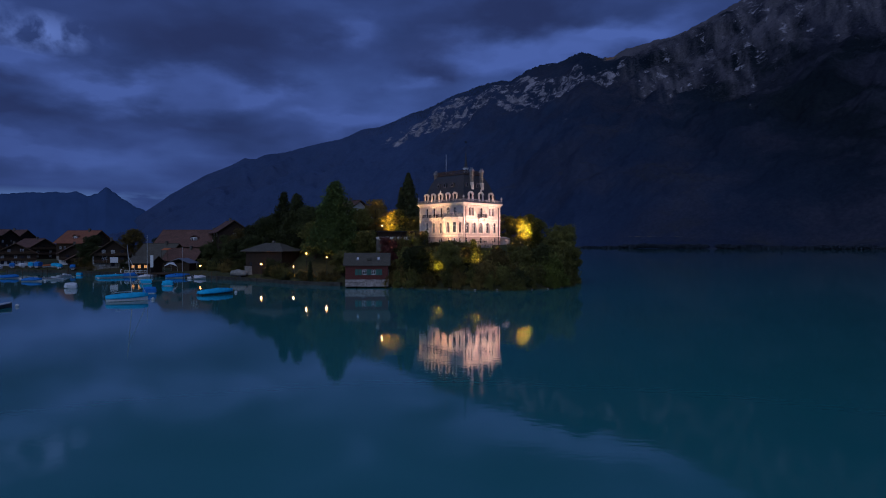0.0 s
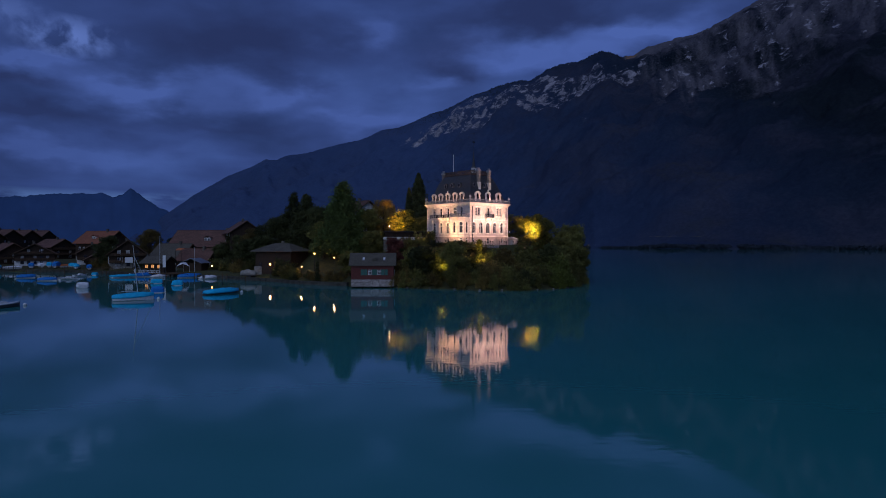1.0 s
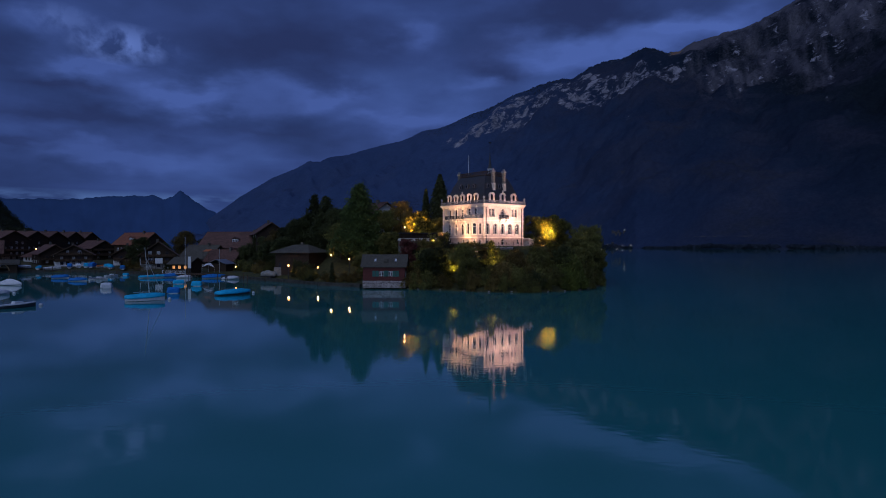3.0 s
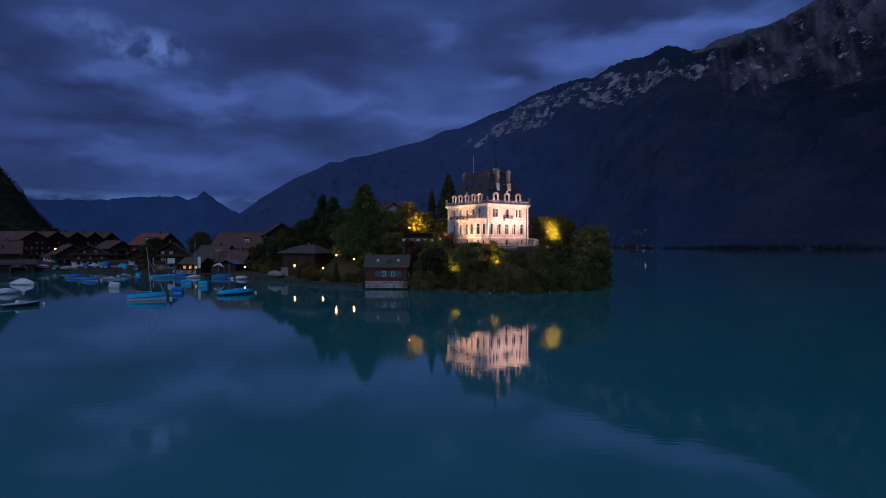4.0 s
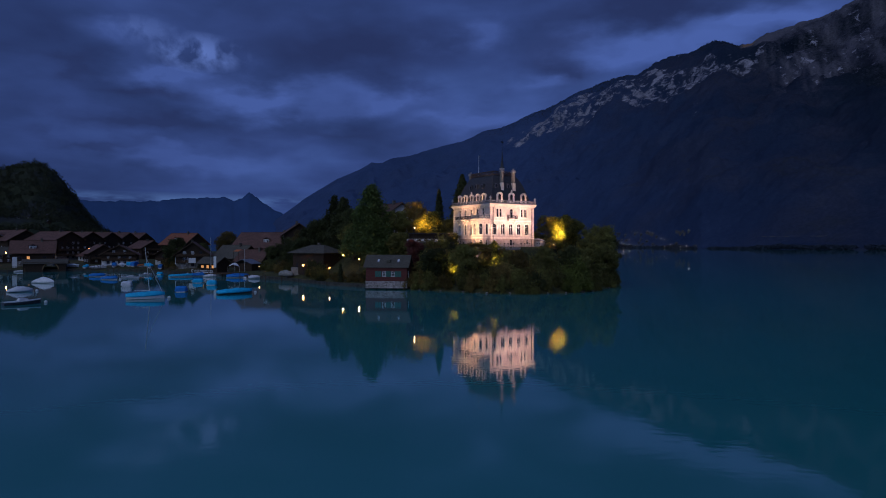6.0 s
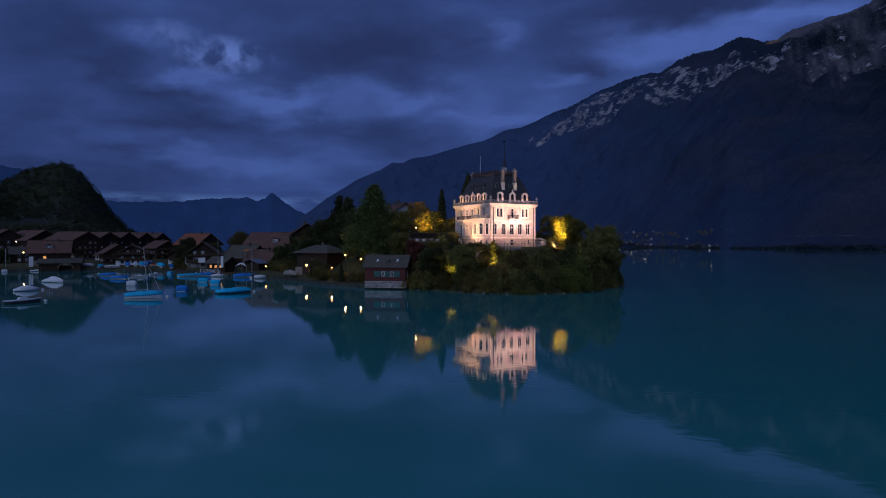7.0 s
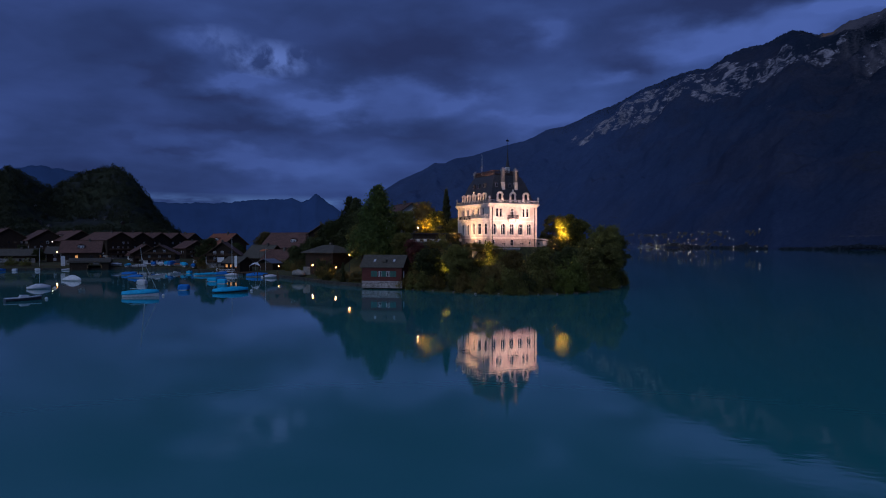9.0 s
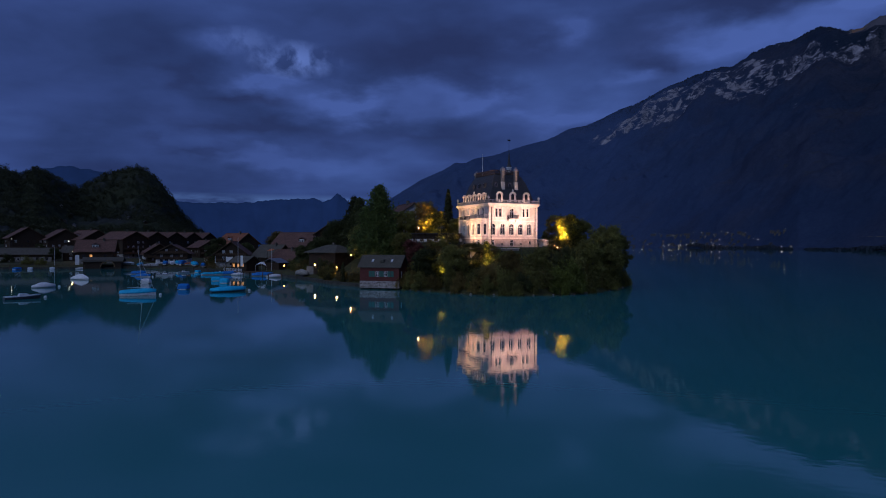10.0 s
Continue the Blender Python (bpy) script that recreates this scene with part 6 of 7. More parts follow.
def build_boat_hall():
    """The low timber hall with an arched boat gate."""
    h = thing("boat_hall", pose(-182.0, 235.1, 0, 0, 0, 36), "dark timber boat hall with an arched gate on the water", "boathouse")
    L, W, e, r = 15, 8, 3.9, 5.2
    front = lambda a, z, k: (a - L / 2, -W / 2 + k, z)
    hole = [(7.0, 12.2, 0.1, 3.5, True)]
    bm = bmesh.new()
    wall_face(bm, front, L, -1.5, e, hole, 0.6)
    for q in (-L / 2, L / 2):
        bm.faces.new([bm.verts.new(p) for p in ((q, -W / 2, -1.5), (q, W / 2, -1.5), (q, W / 2, e), (q, 0, r - 0.1), (q, -W / 2, e))])
    part("wall", bm, M["timber"], h)
    n, mid, R = 12, 9.6 - L / 2, 2.6
    arch = bmesh.new()
    loft(arch, [[(mid + rr * math.cos(math.pi * i / n), -W / 2 + kk, 0.9 + rr * math.sin(math.pi * i / n)) for rr, kk in ((R, -0.1), (R + 0.35, -0.1), (R + 0.35, 0.05), (R, 0.05))] for i in range(n + 1)])
    part("arch_trim", arch, M["ochre"], h, "ochre boarded arch")
    bm = bmesh.new()
    for s in (-1, 1):
        slab(bm, [(-L / 2 - 0.8, 0, r), (L / 2 + 0.8, 0, r), (L / 2 + 0.8, s * (W / 2 + 0.9), e - 0.45), (-L / 2 - 0.8, s * (W / 2 + 0.9), e - 0.45)], 0.2)
    part("roof", bm, M["greytile"], h)


build_boat_hall()


def board(name, x, y, z0, z1, w, turn, label, category, mat="white", t=0.12):
    b = thing(name, pose(x, y, 0, 0, 0, turn), label, category)
    part("panel", boxes((-w / 2, w / 2, -t / 2, t / 2, z0, z1)), M[mat], b)
    g = min(z0, land(x, y))
    for q in (-w / 2 + 0.1, w / 2 - 0.1):
        part("post", boxes((q - 0.06, q + 0.06, -t / 2 - 0.02, t / 2 + 0.02, g - 0.8, z0)), M["iron"], b)
    return b


def pole(name, x, y, top, label, r=0.09, base=None):
    p = thing(name, pose(x, y, 0), label, "pole")
    g = land(x, y) - 0.5 if base is None else base
    part("shaft", rod(bmesh.new(), (0, 0, g), (0, 0, top), r * 1.3, 8, r * 0.7), M["alu"], p)
    part("cap", turned(bmesh.new(), 0, 0, [(top, r), (top + 0.15, r * 0.6)], 8), M["iron"], p)


board("white_sign", -120.3, 235.0, 3.4, 6.2, 4.6, 25, "blank white board before the black house", "sign")
board("white_sign", -113.5, 231.5, 4.0, 6.0, 2.6, 25, "small pale board on the harbour house", "sign")
board("banner", -88.4, 204.5, 3.4, 7.2, 0.9, 15, "upright white banner on the landing stage", "banner", t=0.05)
board("notice_board", -193.5, 231.5, 1.6, 6.0, 1.6, 40, "tall white panel beside the boat hall", "sign")
pole("flagpole", -89.6, 204.0, 13.6, "tall bare pole on the landing stage", 0.08, -3)
pole("flagpole", -82.6, 214.5, 9.8, "bare pole beside the boat shelter", 0.09)
pole("flagpole", -201, 226.5, 9.5, "bare wooden pole on the harbour quay", 0.09)
pole("flagpole", -224, 213.5, 9.5, "bare wooden pole on the harbour quay", 0.09)
t = thing("sun_sail", Matrix.LocRotScale((-85.6, 212.6, 1.3), Euler((0, 0, 0.3)), (0.62, 0.62, 0.72)), "white peaked sun sail beside the shelter", "awning")
bm = bmesh.new()
loft(bm, [[(-3.2, -1.6, 3.2), (0, -2.4, 4.2), (3.2, -1.6, 3.0), (1.2, 0.2, 4.9), (-1.2, 0.2, 4.6)], [(-3.2, -1.6, 3.12), (0, -2.4, 4.12), (3.2, -1.6, 2.92), (1.2, 0.2, 4.8), (-1.2, 0.2, 4.5)]])
part("sail", bm, M["white"], t)
for q in ((-3.2, -1.6, 3.2), (3.2, -1.6, 3.0), (0, 0.2, 4.6)):
    part("post", rod(bmesh.new(), (q[0], q[1], 0.4), q, 0.06, 6), M["alu"], t)
t = thing("awning", pose(-96.6, 236.6, 0, 0, 0, -20), "orange awning beside the harbour shed", "awning")
part("cloth", slab(bmesh.new(), [(-1.5, -1.4, 8.6), (1.5, -1.4, 8.6), (1.5, 0.3, 9.3), (-1.5, 0.3, 9.3)], 0.08), M["orange"], t)
for q in (-1.4, 1.4):
    part("post", rod(bmesh.new(), (q, -1.3, 1.5), (q, -1.3, 8.55), 0.07, 6), M["timber"], t)


def covered_trailer(x, y, turn):
    """A boat trailer under a pale tarpaulin beside the lake house."""
    g = land(x, y)
    t = thing("boat_trailer", pose(x, y, g, 0, 0, turn), "boat trailer under a slack grey tarpaulin beside the lake house", "trailer")
    bm = bmesh.new()
    rings = []
    for i in range(7):
        k = i / 6
        a, top = -2.6 + 5.2 * k, 1.0 + 1.5 * math.sin(math.pi * (0.15 + 0.62 * k)) + 0.15 * math.sin(i * 2.3)
        wd = 1.0 - 0.35 * k
        rings.append([(a, -wd, 0.75), (a, -wd * 0.9, top * 0.8), (a, -0.1, top), (a, wd * 0.9, top * 0.8), (a, wd, 0.75)])
    part("tarpaulin", loft(bm, rings), M["render"], t, smooth=True)
    part("chassis", boxes((-2.4, 3.4, -0.08, 0.08, 0.45, 0.6), (-1.0, -0.85, -0.95, 0.95, 0.4, 0.55), (-2.2, 2.2, -0.8, 0.8, 0.6, 0.8)), M["iron"], t)
    for q in (-0.95, 0.95):
        part("wheel", rod(bmesh.new(), (-0.9, q - 0.09, 0.32), (-0.9, q + 0.09, 0.32), 0.32, 12), M["darkhull"], t)


covered_trailer(-57.6, 193.6, 165)
board("wall_panel", -54.6, 193.6, 1.6, 4.2, 2.6, 25, "dull boarded screen beside the lake house", "screen", mat="render")

# ---- trees ----
full_tree("conifer_tree", put_at(-27.7, 187.2), "conifer", "tall full green conifer on the garden slope", seed=3, height=30.1 - land(-27.7, 187.2), spread=10.0, n=26000, leaf=0.34, power=0.62, lobes_n=80)
full_tree("spruce_tree", put_at(-48.5, 212.6), "darkleaf", "dark pointed spruce behind the lake house", seed=5, height=29 - land(-48.5, 212.6), spread=8.0, n=15000, leaf=0.36, power=0.72)
full_tree("spruce_tree", put_at(-42.5, 205), "darkleaf", "dark pointed spruce behind the lake house", seed=6, height=27.7 - land(-42.5, 205), spread=8.0, n=15000, leaf=0.36, power=0.62)
spire_tree("cypress_tree", put_at(-9, 196.6), "darkleaf", "slim dark cypress beside the villa", seed=7, height=28.4 - land(-9, 196.6), spread=2.5, n=4500, leaf=0.4, power=0.6)
spire_tree("spruce_tree", put_at(-8.2, 240), "darkleaf", "tall dark spruce behind the villa", seed=8, height=37.6 - land(-8.2, 240), spread=9.5, n=13000, leaf=0.5, power=0.75)
spire_tree("cypress_tree", put_at(-32.2, 172), "darkleaf", "small clipped cypress by the shore path", seed=9, height=5.8, spread=0.9, n=900, leaf=0.25, power=0.35)

GREEN = "broad green leafy tree on the wooded shore"
for i, (x, y, top, spread, key, label) in enumerate((
        (-36, 198, 23, 5.5, "darkleaf", GREEN), (-34, 190, 19, 4.5, "leaf", GREEN), (-53, 209, 20, 5, "darkleaf", GREEN), (-60, 217, 18, 5, "darkleaf", GREEN),
        (-67, 228, 17, 5, "rust", "broad tree with rusty autumn leaves"), (-74, 236, 15, 4.5, "darkleaf", GREEN), (-22, 194, 22, 4.5, "leaf", GREEN),
        (-17, 197, 25, 4.5, "rust", "broad tree with rusty autumn leaves"), (-18, 183, 15, 4, "leaf", GREEN), (-11.5, 172, 13, 3.4, "wine", "small tree with wine-red leaves"),
        (-10.6, 187.4, 21.3, 4.3, "yellowgreen", "lamplit tree with golden yellow leaves"), (-4.6, 191, 19.5, 3.2, "leaf", GREEN),
        (28.5, 185.6, 20.0, 3.9, "yellowgreen", "floodlit tree with yellow-green leaves"), (31.6, 189, 19.0, 4.2, "leaf", GREEN), (24, 199, 20.5, 4.5, "leaf", GREEN),
        (38.7, 187, 17.3, 5, "leaf", GREEN), (34, 179, 13.5, 4, "leaf", GREEN), (40, 181, 12.0, 3.4, "leaf", GREEN), (41, 195, 15, 4, "leaf", GREEN),
        (-30, 228, 24, 6, "leaf", GREEN), (-45, 232, 20, 6, "leaf", GREEN), (2, 225, 22, 6, "leaf", GREEN), (-126.5, 240.5, 14.2, 4.6, "darkleaf", "dense dark green tree beside the harbour house"),
        (-148, 322, 18.3, 6.5, "rust", "round tree with rusty autumn leaves"), (-70, 224, 11.5, 3.5, "darkleaf", GREEN), (-80, 232, 11, 3.5, "darkleaf", GREEN),
        (-43, 201, 14.5, 4, "darkleaf", GREEN), (-57, 205, 14, 4, "darkleaf", GREEN), (-64, 214, 13, 4, "darkleaf", GREEN), (-80, 246, 15, 4.5, "darkleaf", GREEN), (-86, 240, 9, 3, "darkleaf", GREEN), (4.6, 158.0, 11.6, 3.7, "leaf", GREEN), (-3.6, 161.8, 10.6, 3.8, "darkleaf", "dark feathery tree on the lake bank"), (17.5, 164.0, 10.4, 2.6, "rust", "small brownish tree on the lake bank"), (17, 161, 9.5, 2.8, "rust", "small brownish tree on the lake bank"),
        (24, 166, 10.8, 3.0, "leaf", GREEN), (30, 170, 11.5, 3.2, "darkleaf", "dark feathery tree on the lake bank"), (36, 172, 12.5, 3.2, "leaf", GREEN), (-6, 166, 10.5, 2.8, "leaf", GREEN), (-53, 214, 22, 5, "darkleaf", "dark dense tree behind the lake house"), (-38, 208, 23, 5, "darkleaf", "dark dense tree behind the lake house"),
        (-207, 262, 13, 3.5, "darkleaf", "dark tree between the village houses"), 
        (-228, 250, 9, 3, "darkleaf", "dark tree between the village houses"), (-252, 262, 11, 3.5, "darkleaf", "leafy tree between the village houses"), (-132, 270, 12, 4, "darkleaf", "leafy tree between the village houses"),
        (-270, 240, 9, 3.4, "darkleaf", "dark tree between the village houses"), (-110, 262, 14, 4, "darkleaf", "leafy tree between the village houses"), (-24, 175, 9.5, 3, "leaf", GREEN))):
    g = land(x, y)
    broadleaf("broadleaf_tree", put_at(x, y, turn=i), key, label, seed=20 + i, height=top - g, spread=spread, n=int(2900 * spread), leaf=0.24)
floodlight((25.4, 177.6, 12.6), (27.6, 184.6, 15.4), 95000, (1.0, 0.68, 0.15), 46, 1.0)
for i, (x, y, top, spread) in enumerate(((0.7, 161.0, 9.8, 2.3), (11.2, 164.2, 12.6, 2.0))):
    full_tree("yellow_bush", put_at(x, y), "yellowgreen", "pointed floodlit yellow-green bush on the lake bank", seed=90 + i, height=top - land(x, y), spread=spread, n=6500, leaf=0.2, power=0.7, lobes_n=30, category="bush")
floodlight((-13.2, 180.4, 15.6), (-10.8, 186.6, 18.6), 19000, (1.0, 0.54, 0.12), 80, 1.0)
floodlight(CASTLE @ Vector((18.0, -5.5, 10.9)), CASTLE @ Vector((18.0, -0.8, 11.6)), 7000, PINK, 70, 0.8)
floodlight((7.0, 162.2, 7.0), (8.0, 168.0, 8.6), 900, PINK, 85, 0.9)
floodlight((2.6, 155.8, 4.6), (0.9, 160.8, 8.0), 1700, (1.0, 0.80, 0.16), 80, 1.0)
floodlight((11.8, 158.6, 6.6), (11.2, 164.0, 10.0), 2300, (1.0, 0.76, 0.24), 95, 1.0)

# shrubs on the bank below the villa
kinds = (("leaf", "dense green shrub on the lake bank"), ("rust", "brownish autumn shrub on the lake bank"), ("darkleaf", "dark evergreen shrub on the lake bank"), ("leaf", "feathery green shrub on the lake bank"), ("lime", "bright lime-green shrub on the lake bank"),
         ("rust", "feathery olive-brown shrub on the lake bank"), ("leaf", "tall loose green shrub on the lake bank"))
TALL = (4.2, 3.8, 4.2, 5.2, 4.0, 4.8, 5.6)
protos = [shrub("bush", put_at(x, y, 0.3), k, l, seed=60 + i, height=TALL[i], spread=(2.5, 2.6, 2.2, 2.0, 2.4, 2.2, 1.8)[i], n=3600, leaf=0.19, group="bank shrubs")
          for i, ((k, l), (x, y)) in enumerate(zip(kinds, ((-4, 158), (7, 156), (22, 155), (37, 172), (33, 161), (15, 155), (27, 158))))]
rnd = random.Random(11)
spots = [(-4, 158), (7, 156), (22, 155), (37, 172), (33, 161), (15, 155), (27, 158)]
for _ in range(6000):
    x, y = rnd.uniform(-11, 45), rnd.uniform(149, 208)
    d = shore_distance(x, y)
    q = CASTLE_IN @ Vector((x, y, 0))
    if not 0.2 < d < 18 or (-3.5 < q.x < 19 and -1.3 < q.y < 22) or (x < -3 and d > 8) or min(math.dist((x, y), s) for s in spots) < 2.15 or min(math.dist((x, y), s) for s in ((26, 181), (25.4, 179), (24.4, 177), (2.4, 156.4), (1.6, 158.6), (11.7, 158.8), (11.5, 161), (11, 164))) < 2.3:
        continue
    spots.append((x, y))
    edge = smooth01((d - 0.5) / 3)
    s = rnd.uniform(0.6, 0.8) + edge * rnd.uniform(0.1, 0.75)
    high = s * rnd.uniform(0.85, 1.35)
    cap = 10.9 if x < 22 else 13.5
    if -2 < q.x < 18 and -9 < q.y:
        cap = 11.7
    if -5.9 < math.degrees(math.atan2(x - 21, y - 2)) < -3.7:
        cap = 8.4
    pick = 4 if math.dist((x, y), (32, 161)) < 5.5 else rnd.choice((0, 1, 5, 2, 3, 6))
    high = max(0.3, min(high, (cap - land(x, y)) / (1.12 * TALL[pick])))
    copy_thing(protos[pick], put_at(x, y, 0.35, rnd.uniform(0, 6), s, high))
# garden and quay shrubs
for x, y, s in ((-44, 184.5, 1.0), (-33, 175, 0.7), (-29, 173, 0.8), (-41, 181, 0.9), (-66, 206, 0.9), (-72, 214, 0.9), (-78, 222, 1.1),
                (-36, 178, 0.6),  (-26, 171, 0.8), (-40, 178, 0.6), (-110, 233, 1.0), (-131, 242, 1.2), (-14, 178, 1.2), (-11, 178.5, 1.3), (-8, 179, 1.2), (-5, 179, 1.2), (-2, 179.5, 1.1), (-44, 188.5, 0.9), 
                (-46, 187, 1.4), (-43, 183.2, 1.2), (-40, 180.5, 0.8), (-34, 174.5, 0.7), (-123, 236, 1.1), (-106, 229, 0.9), (-60, 203, 1.1), (-66, 211, 1.2), (-73, 219, 1.2), (-190, 241, 0.9), (-208, 226, 1.0), (-214, 224, 1.1), (-236, 232, 1.2), (-246, 226, 1.2)):
    copy_thing(protos[rnd.choice((0, 1, 2))], put_at(x, y, 0.3, rnd.uniform(0, 6), s, s * 0.9))

# ---- quay wall ----
quay = thing("quay_wall", pose(0, 0, 0), "low rubble stone quay wall along the lake shore", "wall", kind="structure")
run = [(-216, 212), (-182, 234), (-163, 247), (-135, 238), (-99, 220), (-69, 201), (-51, 187), (-36, 173), (-23, 166.5)]
for p, q in zip(run, run[1:]):
    L = math.dist(p, q)
    ux, uy = (q[0] - p[0]) / L, (q[1] - p[1]) / L
    pts = [(p[0] + ux * s - uy * o, p[1] + uy * s + ux * o) for s, o in ((0, -0.7), (L, -0.7), (L, 0.3), (0, 0.3))]
    part("wall", loft(bmesh.new(), [[(*a, -3) for a in pts], [(*a, 0.95) for a in pts]]), M["quaystone"], quay)

# stones along the water's edge of the peninsula
rnd = random.Random(21)
for k, ((ax, ay), (bx, by)) in enumerate(zip(SHORE[11:20], SHORE[12:21])):
    L = math.dist((ax, ay), (bx, by))
    for i in range(int(L / 1.5)):
        f = (i + rnd.random()) * 1.5 / L
        x, y = ax + (bx - ax) * f + rnd.uniform(-0.5, 0.7), ay + (by - ay) * f + rnd.uniform(-0.5, 0.9)
        r = rnd.uniform(0.18, 0.55)
        st = thing("shore_stone", pose(x, y, min(0.1, land(x, y)), 0, 0, rnd.uniform(0, 90)), "rough grey stone at the water's edge", "stone", "shore stones")
        bm = bmesh.new()
        bmesh.ops.create_icosphere(bm, subdivisions=1, radius=r)
        for v in bm.verts:
            v.co *= rnd.uniform(0.75, 1.2)
            v.co.z *= 0.6
        part("rock", bm, M["stone" if i % 3 else "palestone"], st)

# mooring posts and a rail along the harbour quay
def mooring_post(x, y, top, label="weathered wooden mooring post in the harbour"):
    t = thing("mooring_post", pose(x, y, 0), label, "post", "mooring posts")
    part("shaft", rod(bmesh.new(), (0, 0, -3.0), (0, 0, top), 0.13, 7, 0.11), M["brown"], t)
    part("cap", turned(bmesh.new(), 0, 0, [(top, 0.15), (top + 0.1, 0.15), (top + 0.18, 0.05)], 7), M["brown"], t)


rnd = random.Random(31)
for (ax, ay), (bx, by) in zip(run, run[1:-2]):
    L = math.dist((ax, ay), (bx, by))
    for k in frange(0, L, 6.0)[:-1]:
        f = k / L
        ux, uy = (bx - ax) / L, (by - ay) / L
        o = rnd.uniform(2.0, 7.0)
        mooring_post(ax + ux * k + uy * o, ay + uy * k - ux * o, rnd.uniform(0.9, 2.2))
fence = thing("quay_rail", pose(0, 0, 0), "brown wooden rail along the harbour quay", "fence")
for (ax, ay), (bx, by) in zip(run[:5], run[1:5]):
    L = math.dist((ax, ay), (bx, by))
    ux, uy = (bx - ax) / L, (by - ay) / L
    P = lambda k, z: (ax + ux * k - uy * 0.2, ay + uy * k + ux * 0.2, z)
    for z in (1.75, 2.2):
        part("rail", rod(bmesh.new(), P(0, z), P(L, z), 0.05, 5), M["brown"], fence)
    for k in frange(0, L, 2.2)[:-1]:
        part("post", rod(bmesh.new(), P(k, 1.2), P(k, 2.3), 0.06, 5), M["brown"], fence)

# ---- boats ----
boat("sailing_boat", -58.4, 124.3, 33, 7.3, 2.4, "white sailing boat under a bright blue cover", ridge=0.75, high=0.75, mast=10.8, buoy=True, mast_at=0.12, rake=0.9)
boat("motor_boat", -46.8, 140.6, 52, 8.2, 2.3, "moored motor boat under a bright blue cover", hull="darkhull", ridge=0.8, high=0.5, buoy=True)
boat("motor_boat", -63.0, 144.6, 118, 4.8, 2.7, "small covered boat with a navy blue cover", boxy=True, ridge=1.25, high=0.4, cover="navycover")
boat("motor_boat", -78.4, 177.4, 122, 4.6, 2.9, "small boat under a pale blue cover", boxy=True, ridge=1.0, high=0.4)
boat("motor_boat", -69.0, 169.0, 116, 4.8, 2.7, "small boat under a pale blue cover", boxy=True, ridge=1.2, high=0.4)
boat("motor_boat", -101.6, 207.0, 50, 9.6, 2.4, "long boat at the stage under a blue cover", ridge=0.5, high=0.55)
boat("motor_boat", -97.8, 211.0, 40, 6.8, 2.2, "boat at the stage under a navy cover", cover="navycover", ridge=0.9, high=0.5)
boat("motor_boat", -91.2, 206.4, 20, 4.5, 1.9, "small white boat at the stage", cover="palecover", ridge=0.6)
boat("motor_boat", -91.2, 212.6, 12, 4.2, 1.8, "small white boat at the stage", cover="palecover", ridge=0.5)
boat("motor_boat", -80.6, 205.6, 35, 7.2, 2.4, "boat beside the quay under a navy cover", cover="navycover", ridge=0.9, high=0.5)
boat("motor_boat", -71.5, 199.6, 50, 4.6, 1.9, "white open boat beside the quay", cover="palecover", ridge=0.7, motor=True)
boat("motor_boat", -89.0, 159.8, 124, 4.8, 2.7, "moored boat under a pale grey cover", boxy=True, cover="palecover", ridge=1.2, high=0.4)
boat("motor_boat", -114.2, 195.6, 25, 5.5, 2.1, "white motor boat with low cabin", cover=None, cabin=True, motor=True)
boat("motor_boat", -114.8, 186.4, 10, 5.0, 2.0, "small boat under a navy cover", cover="navycover", ridge=0.7, buoy=True)
boat("motor_boat", -131.2, 201.5, 30, 5.0, 2.0, "small boat under a navy cover", cover="navycover", ridge=0.8)
boat("motor_boat", -121.2, 166.8, -8, 7.6, 2.1, "moored boat under a pale pointed cover", cover="palecover", ridge=1.5, high=0.35)
boat("motor_boat", -99.9, 136.0, 55, 5.2, 2.0, "moored boat under a pale grey cover", cover="palecover", ridge=1.05, high=0.35, buoy=True)
boat("runabout", -74.0, 109.3, 66, 6.6, 2.1, "dark-hulled open runabout with white deck and windscreen", hull="darkhull", cover=None, cabin=True, buoy=True, high=0.6)
boat("motor_boat", -120.6, 213.0, 60, 4.6, 1.9, "white motor boat with low cabin", cover=None, cabin=True)
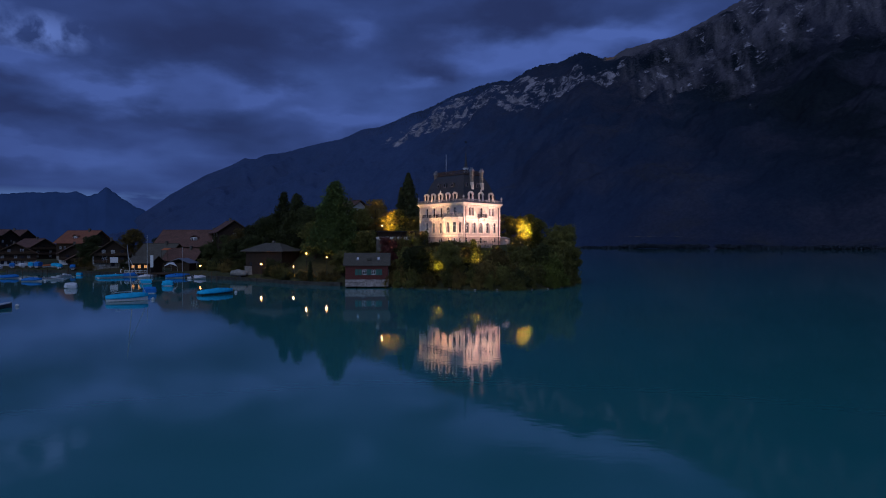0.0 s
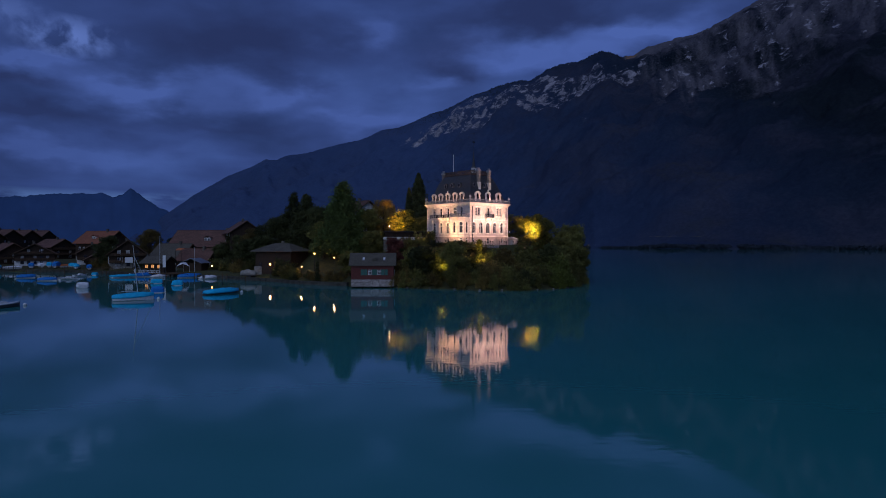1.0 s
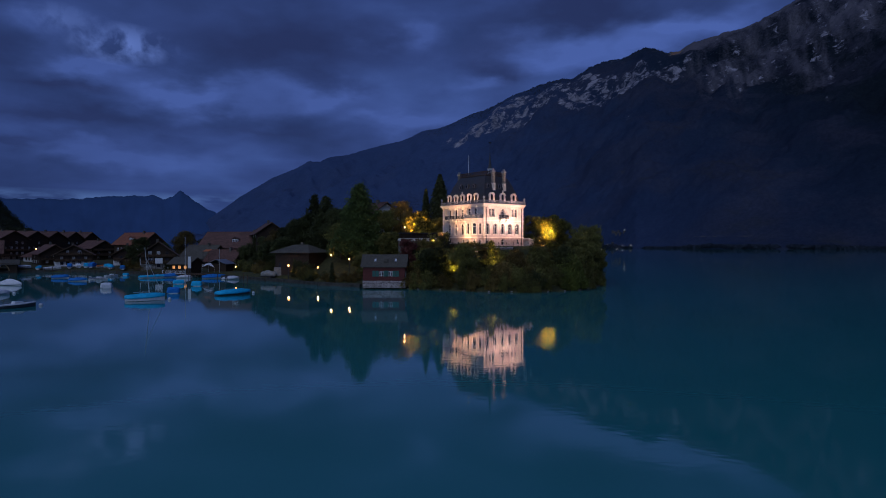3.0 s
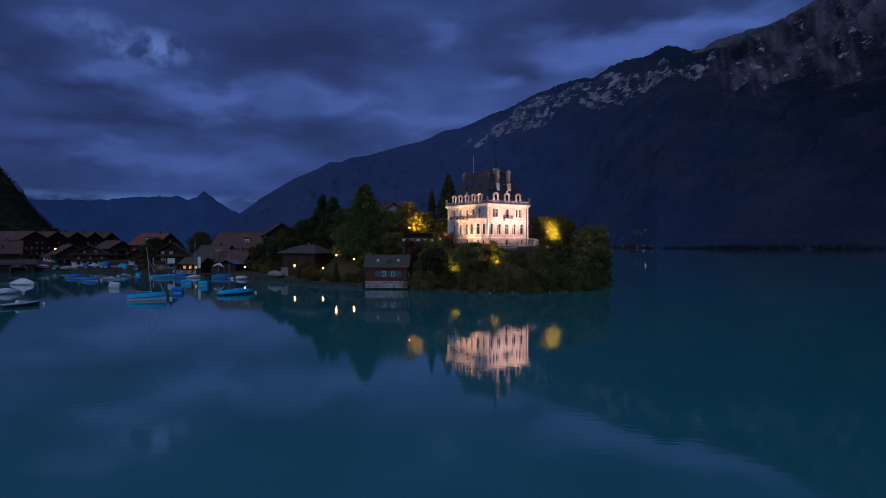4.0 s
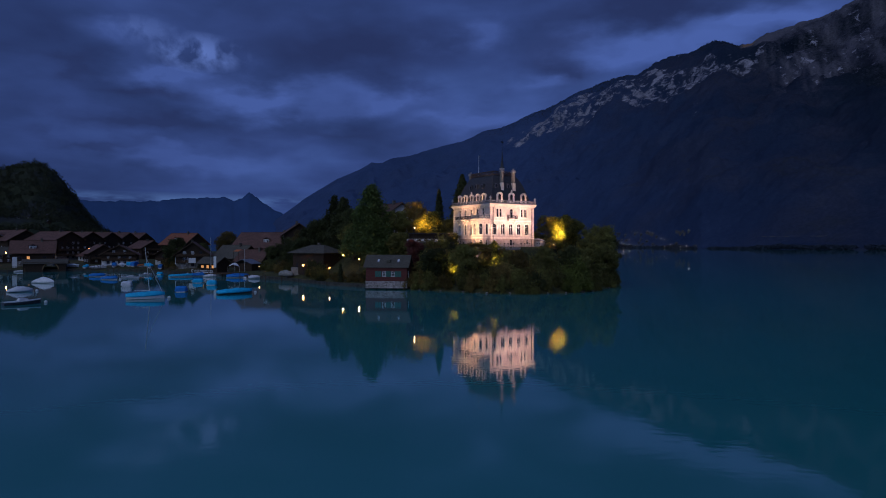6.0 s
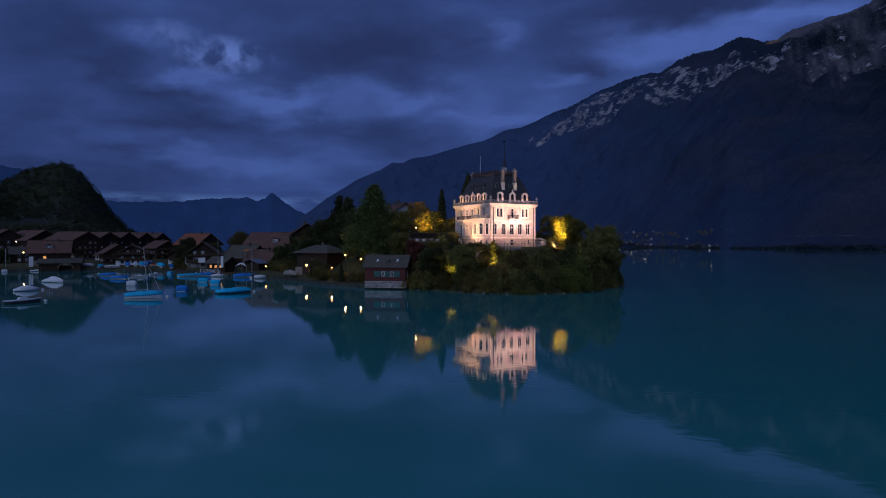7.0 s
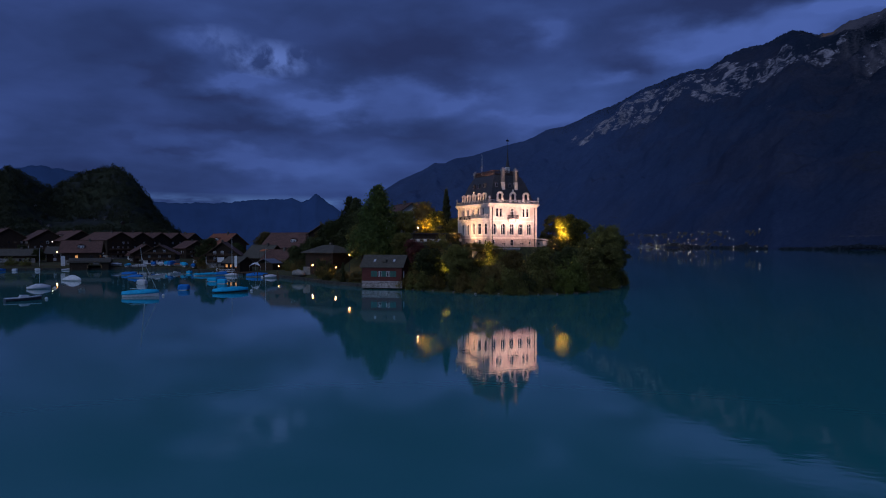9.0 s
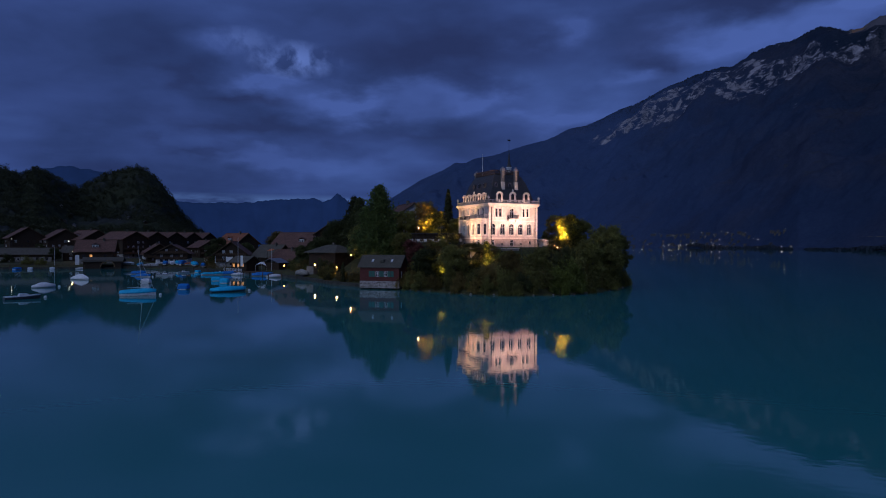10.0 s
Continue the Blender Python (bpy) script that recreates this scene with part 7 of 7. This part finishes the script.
for x, y, turn, L, cov, rg, what in ((-171.0, 238.5, 130, 4.0, "bluecover", 0.8, "blue"), (-161.5, 243.5, 125, 4.6, "navycover", 1.5, "navy"), (-158.2, 243.8, 118, 3.8, "palecover", 1.1, "white"),
                                     (-150.0, 241.5, 128, 5.6, "navycover", 1.9, "navy"), (-139.5, 237.0, 110, 4.0, "bluecover", 0.9, "blue"), (-133.0, 233.8, 124, 4.4, "navycover", 1.3, "navy"),
                                     (-167.0, 240.5, 20, 5.5, "palecover", 0.5, "white"), (-207.0, 214.0, 132, 4.4, "navycover", 1.3, "navy"), (-203.0, 216.6, 128, 3.8, "palecover", 1.2, "white"),
                                     (-195.5, 220.6, 135, 3.6, "palecover", 1.3, "white"), (-119.8, 220.6, 120, 3.2, "bluecover", 1.2, "blue"), (-145.5, 240.8, 35, 4.2, "orange", 0.4, "red-orange"), (-143.0, 239.6, 128, 4.4, "bluecover", 1.2, "blue"), (-176.0, 236.0, 30, 4.8, "palecover", 0.5, "white"), (-154.0, 243.0, 120, 4.4, "bluecover", 1.4, "blue"), (-187.0, 228.6, 35, 5.0, "palecover", 0.6, "white"), (-74.0, 202.4, 60, 4.6, "palecover", 0.9, "white"), (-104.0, 207.5, 20, 5.6, "bluecover", 0.8, "blue")):
    ashore = y > 232
    b = boat("rowing_boat", x, y + (6.5 if ashore else 0), turn + (x * 7) % 50 - 25, L * 1.15, 1.9, "small boat %s under a %s cover" % ("laid up on the quay" if ashore else "at the quay", what), cover=cov, ridge=rg * (1.0 if ashore else 0.62), high=0.6 if ashore else 0.4, boxy=rg > 1.0)
    if ashore:
        b.location.z = land(x, y + 6.5) + 0.2


def swan_boat(x, y, turn):
    """A white pedal boat with a swan's neck."""
    b = thing("swan_pedal_boat", pose(x, y, 0, 0, 0, turn), "white pedal boat with a curved swan neck", "boat", "moored boats")
    part("hull", loft(bmesh.new(), hull_rings(3.0, 1.5, 0.5, 0.2, blunt=0.9)), M["gel"], b)
    bm = bmesh.new()
    path = [(1.0, 0.3), (1.25, 0.9), (1.1, 1.5), (0.95, 1.95), (1.1, 2.3), (1.45, 2.25), (1.7, 2.0)]
    loft(bm, [ring(a, 0, z, 0.2 - 0.018 * i, 8) for i, (a, z) in enumerate(path[:5])])
    rod(bm, (1.1, 0, 2.28), (1.5, 0, 2.22), 0.16, 8, 0.12)
    part("neck", bm, M["white"], b, smooth=True)
    part("beak", rod(bmesh.new(), (1.5, 0, 2.22), (1.8, 0, 2.05), 0.08, 6, 0.02), M["orange"], b, "orange beak")
    part("seat_back", boxes((-0.6, -0.4, -0.6, 0.6, 0.5, 1.1)), M["gel"], b)


swan_boat(-103.4, 213.0, 15)

# ---- far shore: small town at the foot of the mountain, and farms on the hill ----
def far_house(m, size, wall, lit, label, group):
    h = thing("far_house", m, label, "house", group)
    a, b, e, r = size * 0.6, size * 0.45, size * 0.55, size * 0.95
    bm = bmesh.new()
    prof = [(-b, -6), (b, -6), (b, e), (0, r), (-b, e)]
    loft(bm, [[(-a, p, q) for p, q in prof], [(a, p, q) for p, q in prof]])
    part("wall", bm, M[wall], h)
    bm = bmesh.new()
    for s in (-1, 1):
        slab(bm, [(-a - 0.8, 0, r + 0.3), (a + 0.8, 0, r + 0.3), (a + 0.8, s * (b + 0.9), e - 0.3), (-a - 0.8, s * (b + 0.9), e - 0.3)], 0.3)
    part("roof", bm, M["slate"], h)
    for q in (-0.5, 0.5):
        part("window", boxes((q * a - 0.6, q * a + 0.6, -b - 0.12, -b + 0.05, 1.0, 2.6)), M["townglow" if lit else "pane"], h)
    return h


rnd = random.Random(5)
town = SLOPES["mountain_main"]
base_lit = far_house(pose(0, 0, -200), 4.6, "stone", True, "small dull far-shore house with lit windows", "far shore town")
base_dark = far_house(pose(0, 0, -200), 5.2, "stone", False, "small dull far-shore house", "far shore town")
spread_i = lambda b: int((b + 27.5) / 0.16)
for n in range(110):
    b = rnd.triangular(-3.5, 13.5, 3.0)
    i, j = spread_i(b), rnd.choice((2, 4, 6, 8, 10, 12, 15, 18, 22, 26))
    while town[i, j][2] > 44:
        j -= 1
    x, y, z = town[i, j]
    copy_thing(base_dark if n % 16 else base_lit, pose(x, y, z, 0, 0, rnd.uniform(-20, 40)))
for o in [q for p in (base_lit, base_dark) for q in (*p.children_recursive, p)]:
    bpy.data.objects.remove(o)
for n in range(95):
    b = rnd.triangular(-3.5, 12.5, 2.5)
    i, j = spread_i(b), rnd.choice((1, 2, 4, 6, 9, 12, 15, 18, 22, 26))
    while town[i, j][2] > 44:
        j -= 1
    x, y, z = town[i, j]
    t = thing("town_lamp", pose(x, y, z), "bright street lamp of the far shore town", "lamp", "far town lamps")
    part("post", rod(bmesh.new(), (0, 0, -3), (0, 0, 7), 0.15, 5), M["iron"], t)
    bm = bmesh.new()
    bmesh.ops.create_icosphere(bm, subdivisions=1, radius=rnd.uniform(0.2, 0.9) * rnd.random() + 0.15)
    bmesh.ops.translate(bm, verts=bm.verts, vec=(0, 0, 7))
    part("globe", bm, M["townlamp"], t)
hill = SLOPES["hill_near"]
for n in range(26):
    i, j = rnd.randrange(180, 292), rnd.choice((58, 66, 74, 82, 90, 98, 106))
    x, y, z = hill[i, j]
    far_house(pose(x, y, z, 0, 0, rnd.uniform(-60, 0)), rnd.uniform(3.6, 5.6), rnd.choice(("render", "stone", "timber")), False, "small farmhouse on the dark hillside", "hillside farms")
